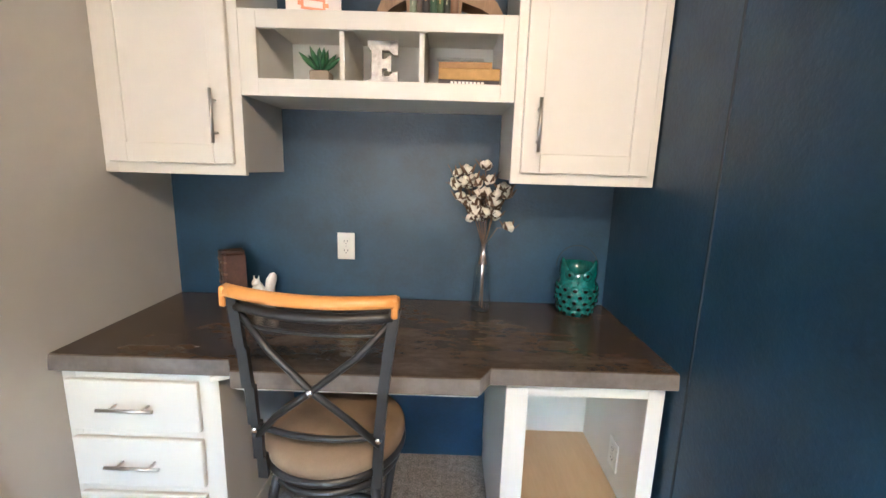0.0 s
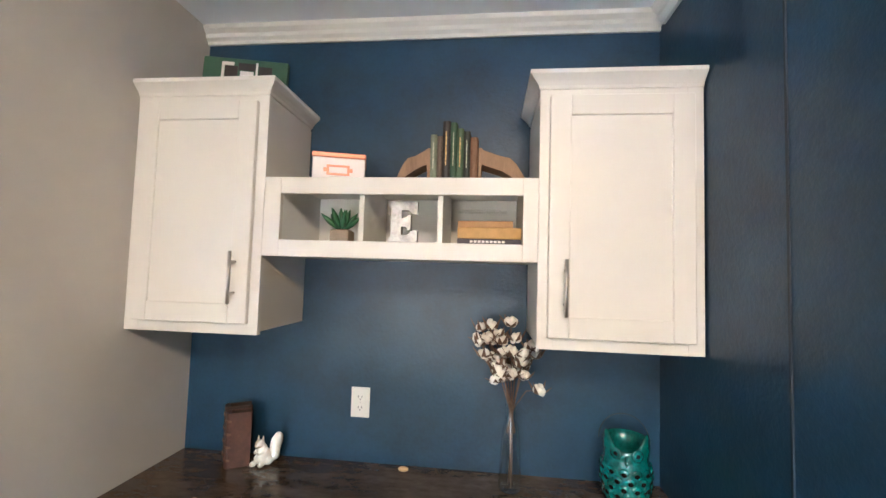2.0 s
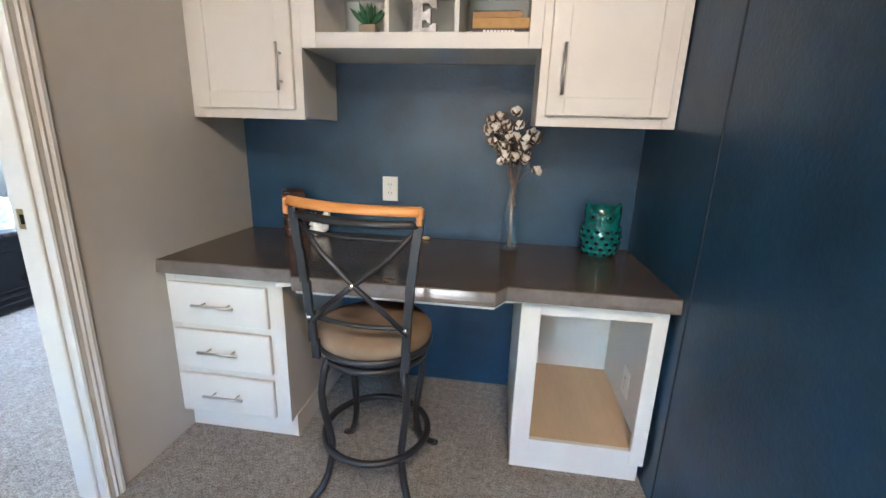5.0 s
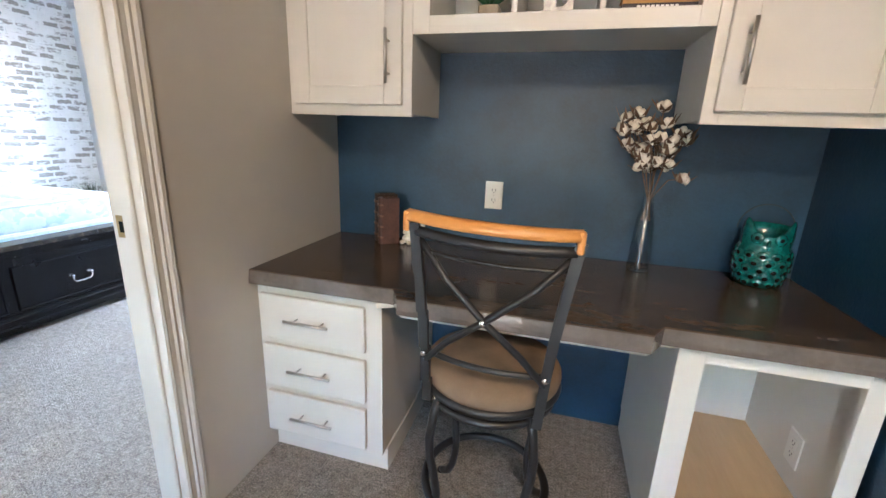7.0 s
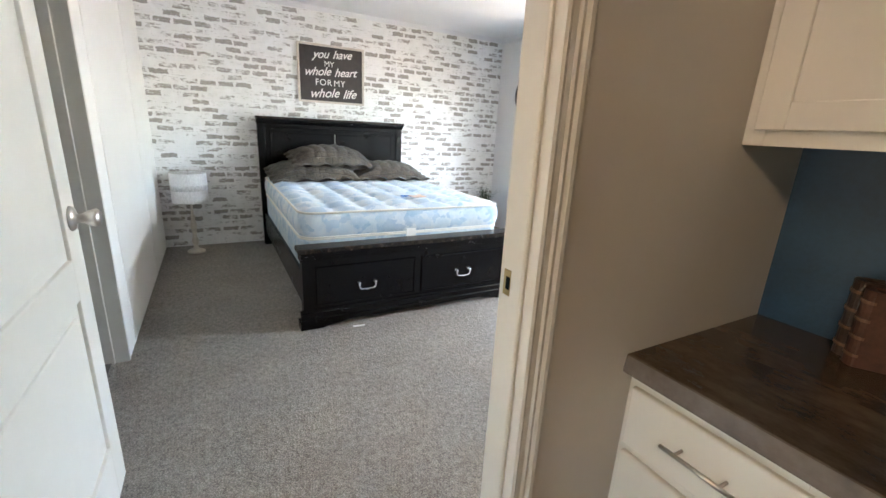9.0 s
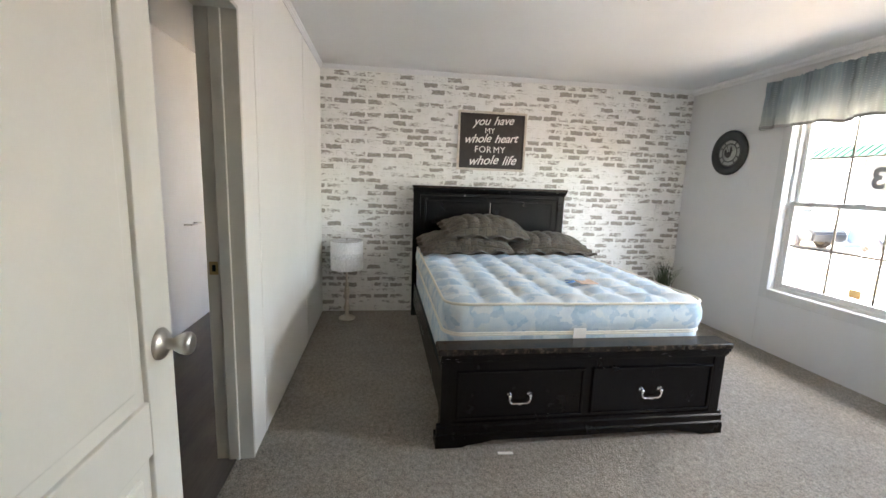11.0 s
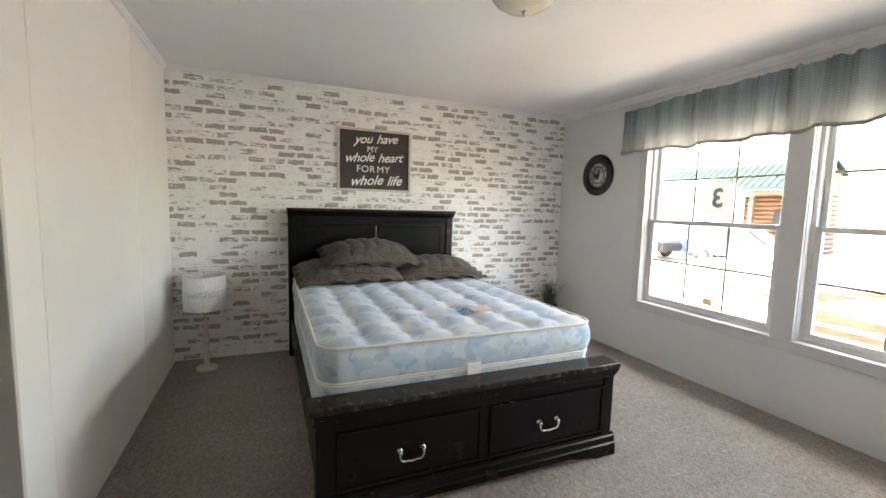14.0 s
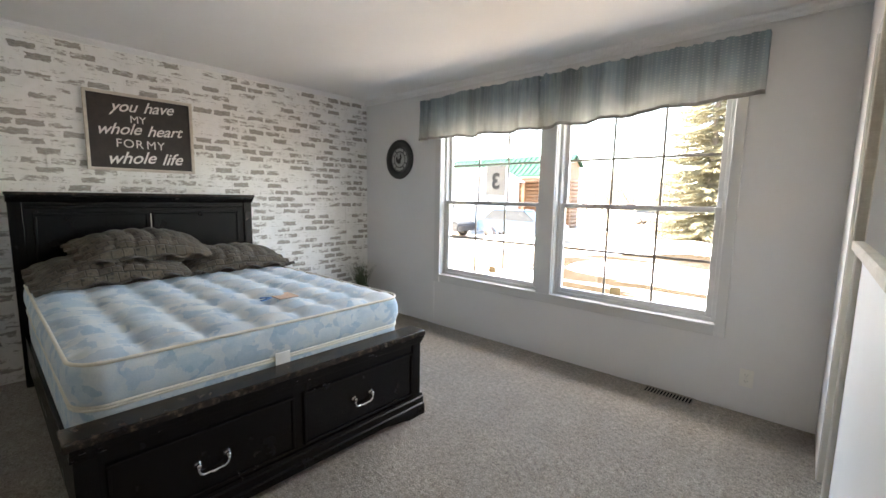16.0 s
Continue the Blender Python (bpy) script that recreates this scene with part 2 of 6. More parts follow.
def mattress_material():
    """Pale damask ticking with blue and grey-blue patches."""
    k = Nodes("ticking")
    n1 = k.noise(5.5, 3.0, 0.6, (1, 1, 1.6))
    n2 = k.noise(13.0, 4.0, 0.65)
    n3 = k.noise(150.0, 2.0)
    a = k.ramp(n1, [(0.38, (0.60, 0.66, 0.69)), (0.47, (0.50, 0.60, 0.67)), (0.55, (0.36, 0.53, 0.67)), (0.66, (0.2, 0.38, 0.56))])
    b = k.ramp(n2, [(0.40, (0.68, 0.72, 0.74)), (0.5, (0.52, 0.62, 0.69)), (0.6, (0.33, 0.46, 0.56))])
    vo = k.add("ShaderNodeTexVoronoi", Scale=15.0)
    bend = k.t.nodes.new("ShaderNodeVectorMath")
    bend.operation = "MULTIPLY_ADD"
    ns = k.add("ShaderNodeTexNoise", Scale=14.0, Detail=4.0)
    k.link(k.co, ns.inputs["Vector"])
    k.link(ns.outputs["Color"], bend.inputs[0])
    bend.inputs[1].default_value = (0.12, 0.22, 0.06)
    k.link(k.co, bend.inputs[2])
    k.link(bend.outputs[0], vo.inputs["Vector"])
    sp = k.t.nodes.new("ShaderNodeSeparateColor")
    k.link(vo.outputs["Color"], sp.inputs[0])
    patch = k.ramp(sp.outputs[0], [(0.42, (0.64, 0.68, 0.69)), (0.5, (0.50, 0.60, 0.66)), (0.68, (0.34, 0.50, 0.63)), (0.78, (0.2, 0.36, 0.52))])
    c = k.mix(0.5, k.mix(0.38, a, b), patch)
    k.colour(k.mix(0.15, c, k.ramp(n3, [(0.35, (0.55, 0.62, 0.68)), (0.65, (0.8, 0.84, 0.86))])))
    k.b.inputs["Roughness"].default_value = 0.75
    k.b.inputs["Sheen Weight"].default_value = 0.2
    k.bump(n3, 0.2, 0.002)
    return k.m


def pillow_material():
    """Dark taupe sham, quilted in columns of small stitched cells, each with a dark fleck."""
    k = Nodes("quilted_sham")
    n = k.noise(70.0, 4.0, 0.7)
    bend = k.t.nodes.new("ShaderNodeVectorMath")
    bend.operation = "MULTIPLY_ADD"
    ns = k.add("ShaderNodeTexNoise", Scale=9.0, Detail=2.0)
    k.link(k.co, ns.inputs["Vector"])
    k.link(ns.outputs["Color"], bend.inputs[0])
    bend.inputs[1].default_value = (0.02, 0.02, 0.0)
    k.link(k.co, bend.inputs[2])
    cell = k.add("ShaderNodeTexBrick", Scale=1.0)
    for key, v in (("Brick Width", 0.062), ("Row Height", 0.044), ("Mortar Size", 0.005), ("Mortar Smooth", 0.9)):
        cell.inputs[key].default_value = v
    cell.inputs["Color1"].default_value = (0, 0, 0, 1)
    cell.inputs["Color2"].default_value = (1, 1, 1, 1)
    k.link(bend.outputs[0], cell.inputs["Vector"])
    w = k.add("ShaderNodeTexVoronoi", Scale=24.0)
    w.inputs["Randomness"].default_value = 0.55
    k.link(bend.outputs[0], w.inputs["Vector"])
    base = k.ramp(n, [(0.3, (0.035, 0.026, 0.018)), (0.7, (0.115, 0.09, 0.063))])
    toned = k.mix(0.35, base, k.ramp(cell.outputs["Color"], [(0.0, (0.03, 0.023, 0.016)), (1.0, (0.12, 0.096, 0.068))]))
    fleck = k.mix(k.ramp(w.outputs["Distance"], [(0.12, (0.85,) * 3), (0.3, (0,) * 3)]), toned, (0.012, 0.009, 0.007))
    k.colour(k.mix(k.math("MULTIPLY", cell.outputs["Fac"], 0.45), fleck, (0.012, 0.009, 0.007)))
    k.b.inputs["Roughness"].default_value = 0.8
    k.b.inputs["Sheen Weight"].default_value = 0.15
    k.bump(k.math("SUBTRACT", k.math("MULTIPLY", n, 0.3), cell.outputs["Fac"]), 0.8, 0.006)
    return k.m


def marble_material():
    k = Nodes("dark_marble")
    n = k.noise(34.0, 5.0, 0.7)
    v = k.noise(9.0, 5.0, 0.7)
    k.colour(k.mix(0.5, k.ramp(n, [(0.40, (0.006, 0.005, 0.0045)), (0.54, (0.016, 0.012, 0.009)), (0.66, (0.13, 0.095, 0.068))]), k.ramp(v, [(0.4, (0.01, 0.008, 0.007)), (0.7, (0.045, 0.032, 0.026))])))
    k.b.inputs["Roughness"].default_value = 0.25
    k.b.inputs["Specular IOR Level"].default_value = 0.3
    return k.m


def valance_material():
    """Woven grey-blue plaid, creamier towards the hem, fold shading streaked in; a little light comes through."""
    k = Nodes("valance_cloth")
    sep = k.t.nodes.new("ShaderNodeSeparateXYZ")
    k.link(k.co, sep.inputs[0])
    lines = k.math("SINE", k.math("MULTIPLY", sep.outputs[2], 380.0))
    cols = k.math("SINE", k.math("MULTIPLY", sep.outputs[0], 210.0))
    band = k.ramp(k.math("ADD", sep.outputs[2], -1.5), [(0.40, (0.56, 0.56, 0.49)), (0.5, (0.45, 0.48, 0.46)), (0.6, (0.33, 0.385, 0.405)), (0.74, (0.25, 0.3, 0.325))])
    # vertical streaks put the folds' light and dark into the colour
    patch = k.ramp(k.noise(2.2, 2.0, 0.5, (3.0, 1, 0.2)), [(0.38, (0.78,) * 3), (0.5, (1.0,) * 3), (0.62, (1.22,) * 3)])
    dash = k.ramp(k.math("MULTIPLY", k.math("MAXIMUM", lines, 0.0), k.math("MAXIMUM", cols, 0.0)), [(0.12, (0,) * 3), (0.6, (0.28,) * 3)])
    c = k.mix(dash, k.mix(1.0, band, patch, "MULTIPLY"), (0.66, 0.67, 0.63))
    k.colour(c)
    k.b.inputs["Roughness"].default_value = 0.9
    tr = k.t.nodes.new("ShaderNodeBsdfTranslucent")
    k.link(c, tr.inputs[0])
    mx = k.t.nodes.new("ShaderNodeMixShader")
    mx.inputs[0].default_value = 0.17
    k.link(k.b.outputs[0], mx.inputs[1])
    k.link(tr.outputs[0], mx.inputs[2])
    k.link(mx.outputs[0], k.t.nodes["Material Output"].inputs["Surface"])
    return k.m


def card_material(name, c, through_light):
    """Thin paper that glows a little with the light behind it."""
    k = Nodes(name)
    k.colour(k.ramp(k.noise(40.0), [(0.3, tuple(v * 0.95 for v in c)), (0.7, c)]))
    k.b.inputs["Roughness"].default_value = 0.8
    tr = k.t.nodes.new("ShaderNodeBsdfTranslucent")
    tr.inputs[0].default_value = (*c, 1)
    mx = k.t.nodes.new("ShaderNodeMixShader")
    mx.inputs[0].default_value = through_light
    k.link(k.b.outputs[0], mx.inputs[1])
    k.link(tr.outputs[0], mx.inputs[2])
    k.link(mx.outputs[0], k.t.nodes["Material Output"].inputs["Surface"])
    return k.m


def shade_material():
    k = Nodes("lamp_shade_linen")
    c = k.ramp(k.noise(120.0, 3.0, 0.6, (1, 1, 0.3)), [(0.3, (0.62, 0.61, 0.6)), (0.7, (0.82, 0.81, 0.8))])
    k.colour(c)
    k.b.inputs["Roughness"].default_value = 0.9
    return k.m


def pane_material():
    k = Nodes("window_glass")
    tr = k.t.nodes.new("ShaderNodeBsdfTransparent")
    gl = k.t.nodes.new("ShaderNodeBsdfGlossy")
    gl.inputs["Roughness"].default_value = 0.02
    lw = k.add("ShaderNodeLayerWeight", Blend=0.5)
    fac = k.math("ADD", k.math("MULTIPLY", k.math("POWER", lw.outputs["Facing"], 4.0), 0.6), 0.04)
    mx = k.t.nodes.new("ShaderNodeMixShader")
    k.link(fac, mx.inputs[0])
    k.link(tr.outputs[0], mx.inputs[1])
    k.link(gl.outputs[0], mx.inputs[2])
    k.link(mx.outputs[0], k.t.nodes["Material Output"].inputs["Surface"])
    return k.m


def thin_glass_material():
    """Thin blown glass: clear with a faint green edge and a gloss."""
    k = Nodes("clear_glass")
    tr = k.t.nodes.new("ShaderNodeBsdfTransparent")
    tr.inputs[0].default_value = (0.965, 0.98, 0.975, 1)
    gl = k.t.nodes.new("ShaderNodeBsdfGlossy")
    gl.inputs["Roughness"].default_value = 0.03
    lw = k.add("ShaderNodeLayerWeight", Blend=0.5)
    fac = k.math("ADD", k.math("MULTIPLY", k.math("POWER", lw.outputs["Facing"], 2.2), 0.75), 0.09)
    mx = k.t.nodes.new("ShaderNodeMixShader")
    k.link(fac, mx.inputs[0])
    k.link(tr.outputs[0], mx.inputs[1])
    k.link(gl.outputs[0], mx.inputs[2])
    k.link(mx.outputs[0], k.t.nodes["Material Output"].inputs["Surface"])
    return k.m


def ground_material():
    k = Nodes("snow_and_mud")
    n = k.noise(0.35, 5.0, 0.6, (0.6, 1.0, 1))
    g = k.noise(6.0, 5.0)
    snow = k.ramp(g, [(0.3, (0.72, 0.74, 0.78)), (0.7, (0.84, 0.85, 0.87))])
    mud = k.ramp(g, [(0.3, (0.24, 0.175, 0.105)), (0.7, (0.36, 0.275, 0.175))])
    k.colour(k.mix(k.ramp(n, [(0.36, (0,) * 3), (0.46, (1,) * 3)]), snow, mud))
    k.b.inputs["Roughness"].default_value = 0.85
    k.bump(g, 0.5, 0.05)
    return k.m


def wood_material(name, dark, light, stretch, rough=0.45, scale=9.0):
    k = Nodes(name)
    n = k.noise(scale, 5.0, 0.65, stretch)
    f = k.noise(scale * 9, 3.0, 0.6, stretch)
    k.colour(k.mix(0.35, k.ramp(n, [(0.3, dark), (0.7, light)]), k.ramp(f, [(0.3, dark), (0.7, light)])))
    k.b.inputs["Roughness"].default_value = rough
    k.bump(f, 0.1, 0.001)
    return k.m


CARPET = carpet_material()
PAPER = brick_paper_material()
LAMINATE = counter_material()
TICKING = mattress_material()
SHAM = pillow_material()
MARBLE = marble_material()
VALANCE = valance_material()
THIN_CARD = card_material("thin_card", (0.85, 0.83, 0.8), 0.24)
THIN_STICKER = card_material("thin_sticker", (0.62, 0.5, 0.3), 0.3)
LINEN = shade_material()
PANE = pane_material()
GLASS = thin_glass_material()
GROUND = ground_material()
GREY_WALL = plain("greige_paint", (0.52, 0.485, 0.43), 0.6, var=0.04, scale=2.0, fine=220, bump=0.12)
BLUE_WALL = plain("navy_paint", (0.009, 0.036, 0.071), 0.42, var=0.4, scale=4.5, fine=80, bump=0.6, dist=0.002, wear=0.05)
# wall white raised and warmed for the window light falling on it
PANEL_WHITE_LIT = plain("white_panel_lit", (0.81, 0.79, 0.745), 0.55, var=0.03, scale=2.0, fine=260, bump=0.1)
# wall white lowered in turn, to darken the window wall
WHITE_WALL = plain("pale_wall_paint", (0.69, 0.68, 0.67), 0.6, var=0.03, scale=2.0, fine=260, bump=0.1)
CEILING_PAINT = plain("ceiling_paint", (0.76, 0.76, 0.76), 0.85, var=0.03, scale=1.5, fine=180, bump=0.3)
TRIM = plain("cream_trim_paint", (0.60, 0.575, 0.515), 0.4, var=0.03, fine=120, bump=0.05)
CABINET = plain("white_cabinet_paint", (0.66, 0.625, 0.56), 0.38, var=0.03, scale=3.0, fine=140, bump=0.05)
# cabinet paint made paler and cooler, for the light inside the cubbies
CABINET_LIT = plain("cabinet_paint_lit", (0.76, 0.75, 0.70), 0.5, var=0.03, fine=140)
MAPLE = wood_material("maple_board", (0.50, 0.36, 0.21), (0.60, 0.45, 0.28), (1, 0.15, 1), 0.5)
NICKEL = plain("brushed_nickel", (0.56, 0.53, 0.49), 0.3, 1.0, var=0.06, fine=300, bump=0.03)
CHROME = plain("polished_pewter", (0.72, 0.71, 0.70), 0.18, 1.0, var=0.06, fine=200, bump=0.03)
BLACK_METAL = plain("black_enamel", (0.016, 0.016, 0.017), 0.4, 0.0, var=0.25, fine=160, bump=0.1)
OAK = wood_material("honey_oak", (0.46, 0.19, 0.045), (0.62, 0.29, 0.08), (0.12, 1, 1), 0.35, 14.0)
SUEDE = plain("tan_suede", (0.205, 0.145, 0.095), 0.95, var=0.14, scale=14, fine=260, bump=0.2, spec=0.2)
LEATHER = plain("tooled_leather", (0.075, 0.03, 0.018), 0.45, var=0.5, scale=22, fine=120, bump=0.3)
PAGES = plain("aged_pages", (0.56, 0.46, 0.31), 0.8, var=0.2, scale=40, fine=400, bump=0.2)
BISQUE = plain("white_bisque", (0.77, 0.74, 0.68), 0.4, var=0.06, scale=30, fine=200, bump=0.1)
TEAL = plain("teal_glaze", (0.008, 0.115, 0.105), 0.16, var=0.65, scale=30, fine=90, bump=0.12, coat=0.5)
# near-black on solid pieces, put in for the shade inside holes and duct
HOLE_SHADE = plain("hole_shade", (0.008, 0.012, 0.012), 1.0, spec=0.0, bump=0.0)
WIRE = plain("dark_wire", (0.05, 0.05, 0.05), 0.4, 0.8)
COTTON = plain("cotton_fluff", (0.80, 0.76, 0.69), 0.95, var=0.1, scale=60, fine=320, bump=0.7, dist=0.004, spec=0.1)
STEM = plain("dry_brown_stem", (0.115, 0.068, 0.04), 0.8, var=0.3, scale=60, fine=300, bump=0.3)
LEAF = plain("succulent_green", (0.03, 0.115, 0.045), 0.42, var=0.35, scale=40, fine=200)
GRASS_LEAF = plain("artificial_grass", (0.055, 0.085, 0.045), 0.5, var=0.5, scale=30, fine=120)
STONE_POT = plain("stone_pot", (0.30, 0.25, 0.19), 0.75, var=0.15, scale=50, fine=250, bump=0.3)
GALVANISED = plain("galvanised_sheet", (0.36, 0.35, 0.335), 0.45, 1.0, var=0.45, scale=28, fine=120, bump=0.08)
WHITE_BOX = plain("white_card", (0.78, 0.74, 0.72), 0.5, var=0.04)
COPPER = plain("rose_copper", (0.72, 0.30, 0.19), 0.5, 0.6, var=0.1)
BOOKEND = wood_material("walnut_bookend", (0.17, 0.095, 0.048), (0.30, 0.18, 0.095), (1, 1, 0.2), 0.55, 22.0)
GREEN_BOARD = plain("green_board", (0.045, 0.105, 0.06), 0.6, var=0.15, scale=10)
BLACK_BED = plain("black_lacquer", (0.004, 0.0037, 0.004), 0.27, var=0.15, scale=3, fine=60, bump=0.0, wear=0.02, spec=0.2)
PIPING = plain("cream_piping", (0.74, 0.72, 0.65), 0.8, var=0.08, scale=50, fine=300, bump=0.3)
TAG = plain("paper_tag", (0.82, 0.81, 0.78), 0.7)
SIGN_BLACK = plain("dark_stained_board", (0.035, 0.026, 0.024), 0.55, var=0.3, scale=18, fine=120, bump=0.15)
WHITE_INK = plain("white_ink", (0.80, 0.77, 0.74), 0.6, var=0.08, scale=80)
PALE_WOOD = wood_material("whitewashed_wood", (0.5, 0.44, 0.36), (0.7, 0.64, 0.56), (0.4, 0.4, 1), 0.7, 20.0)
VINYL = plain("white_vinyl", (0.62, 0.615, 0.6), 0.35, var=0.03, fine=160, bump=0.03)
# bars darkened in colour, as if seen against the bright panes
MUNTIN = plain("grille_bar_backlit", (0.30, 0.26, 0.21), 0.45, var=0.08)
DOOR_PAINT = plain("door_paint", (0.76, 0.74, 0.68), 0.42, var=0.03, fine=120, bump=0.08)
OUTLET = plain("outlet_plastic", (0.76, 0.74, 0.68), 0.35, var=0.02, bump=0.0)
# dark colour put in for the shade inside the outlet slots
SLOT = plain("outlet_slot", (0.06, 0.055, 0.05), 0.6)
BRASS = plain("aged_brass", (0.42, 0.31, 0.15), 0.35, 0.9, var=0.15)
BOWL = plain("alabaster_glass", (0.74, 0.69, 0.55), 0.25, var=0.12, scale=12, fine=60, bump=0.02)
VINYL_FLOOR = wood_material("dark_plank_vinyl", (0.05, 0.04, 0.034), (0.115, 0.095, 0.08), (0.2, 1.4, 1), 0.45, 8.0)
FROST = plain("frosted_panel", (0.36, 0.38, 0.37), 0.4, var=0.1)

# ---- the large structure ----
XL, XB, XR = -1.109, -1.205, 0.72        # desk side and bedroom side of the partition, far side of the nook
YB, YS, YW = 1.704, -0.28, 3.652         # nook's back wall, bedroom's bath-side wall, window wall
XP = -5.385                              # papered wall
CEIL, CEIL_N = 2.43, 2.495
BACK = -2.8


def structure(name, boxes, material, label, category="wall"):
    bm = B()
    for b in boxes:
        box(bm, *b)
    return solid(name, bm, material, label, category, "", "structure")


bm = B()
bmesh.ops.create_grid(bm, x_segments=60, y_segments=60, size=0.5, matrix=Matrix.Translation((-2.33, 0.45, 0)) @ Matrix.Diagonal((6.3, 6.7, 1, 1)))
for v in bm.verts:
    v.co.z = 0.002 * noise.noise(v.co * 2.0)
box(bm, -5.48, BACK, -0.12, 0.82, 3.8, -0.01)
for f in bm.faces:
    f.smooth = True
solid("floor", bm, CARPET, "grey-beige short pile carpet running through both rooms", "carpet", "", "structure")
structure("floor_bath", [(-5.6, BACK + 0.02, 0.003, XB - 0.1, YS - 0.075, 0.009)], VINYL_FLOOR, "dark wood-look vinyl plank floor of the bathroom", "floor")

structure("wall_north", [(XL, YB, 0, XR, YB + 0.1, CEIL_N)], BLUE_WALL, "navy blue painted back wall behind the built-in desk")
structure("wall_east", [(XR, BACK, 0, XR + 0.1, YB + 0.1, CEIL_N)], BLUE_WALL, "navy blue painted panel wall beside the desk")
o0, o1, oh = -0.215, 0.757, 2.075        # rough opening of the bedroom door
structure("wall_partition_desk_side", [(-1.157, o1, 0, XL, YB + 0.1, CEIL_N), (-1.157, BACK, 0, XL, o0, CEIL_N), (-1.157, o0, oh, XL, o1, CEIL_N)], GREY_WALL, "greige painted side wall with a doorway to the bedroom")
c0, c1 = 2.36, 3.115                     # closet doorway on the bedroom side
structure("wall_partition_bedroom_side", [(XB, o1, 0, -1.157, c0, CEIL), (XB, c1, 0, -1.09, YW, CEIL), (XB, c0, 2.06, -1.157, c1, CEIL), (XB, YS - 0.14, 0, -1.157, o0, CEIL), (XB, o0, oh, -1.157, o1, CEIL)], WHITE_WALL, "pale painted bedroom wall with the entry doorway")
structure("wall_west", [(XP - 0.1, YS - 0.14, 0, XP, YW + 0.15, CEIL)], PAPER, "feature wall papered in whitewashed grey brick pattern")
b0, b1 = -3.06, -2.29                    # bathroom doorway
structure("wall_south", [(XP, YS - 0.14, 0, b0, YS, CEIL), (b1, YS - 0.14, 0, XB, YS, CEIL), (b0, YS - 0.14, 2.05, b1, YS, CEIL)], PANEL_WHITE_LIT, "white painted panel wall beside the bathroom doorway")
WIN = [(-4.18, -3.062), (-2.928, -1.752)]
wz0, wz1 = 0.541, 2.06
structure("wall_window", [(XP, YW, 0, WIN[0][0], YW + 0.15, CEIL), (WIN[0][1], YW, wz0, WIN[1][0], YW + 0.15, wz1), (WIN[1][1], YW, 0, -1.09, YW + 0.15, CEIL),
                          (WIN[0][0], YW, 0, WIN[1][1], YW + 0.15, wz0), (WIN[0][0], YW, wz1, WIN[1][1], YW + 0.15, CEIL)], WHITE_WALL, "pale grey-white painted wall with two double-hung windows")
# unseen wall behind the view; its opening is added to let sky light in
structure("wall_office_end", [(XL, BACK - 0.1, 0, -0.85, BACK, CEIL_N), (-0.25, BACK - 0.1, 0, XR, BACK, CEIL_N), (-0.85, BACK - 0.1, 0, -0.25, BACK, 0.5), (-0.85, BACK - 0.1, 1.45, -0.25, BACK, CEIL_N)], GREY_WALL, "plain greige unseen end wall with an opening added for light")
structure("wall_bath", [(-5.7, BACK - 0.1, 0, XB, BACK, CEIL), (-5.7, BACK, 0, -5.6, YS - 0.14, CEIL), (XB, BACK, 0, -1.157, YS - 0.14, CEIL)], WHITE_WALL, "plain dim bathroom walls")
structure("ceiling_bedroom", [(-5.75, BACK - 0.1, CEIL, -1.157, YW + 0.15, CEIL + 0.12)], CEILING_PAINT, "white textured flat ceiling", "ceiling")
structure("ceiling_office", [(-1.157, BACK - 0.1, CEIL_N, XR + 0.1, YB + 0.1, CEIL_N + 0.1)], CEILING_PAINT, "white textured flat ceiling", "ceiling")

# seam strips of the wall panels
for y in (1.04, -0.18, -1.4):
    bm = B()
    box(bm, XR - 0.0035, y - 0.004, 0, XR + 0.001, y + 0.004, CEIL_N, 0.001, 1)
    solid("trim_seam", bm, plain("seam_shadow_strip", (0.01, 0.018, 0.03), 0.6) if y == 1.04 else bpy.data.materials["seam_shadow_strip"], "dark blue panel seam strip", "trim", "", "structure")
for y in (0.858, 2.105, 3.35):
    bm = B()
    box(bm, XP - 0.001, y - 0.011, 0, XP + 0.003, y + 0.011, CEIL - 0.03, 0.001, 1)
    solid("trim_batten", bm, PAPER, "brick paper covered panel batten", "trim", "", "structure")
for x in (-3.28, -4.5):
    bm = B()
    box(bm, x - 0.011, YS - 0.001, 0, x + 0.011, YS + 0.003, CEIL - 0.03, 0.001, 1)
    solid("trim_batten", bm, PANEL_WHITE_LIT, "white panel batten", "trim", "", "structure")
for x in (-4.265,):
    bm = B()
    box(bm, x - 0.006, YW - 0.003, 0, x + 0.006, YW + 0.001, 0.48, 0.001, 1)
    solid("trim_batten", bm, WHITE_WALL, "pale panel batten under the window", "trim", "", "structure")

# crown mouldings
CROWN = [(0, 0), (0.012, 0), (0.016, 0.012), (0.028, 0.022), (0.03, 0.038), (0.046, 0.052), (0.05, 0.068), (0.0, 0.068)]


def crown(name, axis, wall, sign, z, a, b, size, material, label):
    bm = B()
    prism(bm, [(wall + sign * u * size, z + v * size) for u, v in CROWN], axis, a, b)
    solid(name, bm, material, label, "trim", "", "structure")


crown("trim_crown", "x", YB, -1, CEIL_N - 0.068, XL, XR, 1.0, TRIM, "white crown moulding above the navy wall")
crown("trim_crown", "y", XR, -1, CEIL_N - 0.068, BACK, YB - 0.05, 1.0, TRIM, "white crown moulding above the navy wall")
crown("trim_crown", "y", XP, 1, CEIL - 0.038, YS, YW, 0.56, CEILING_PAINT, "thin white ceiling cove strip")
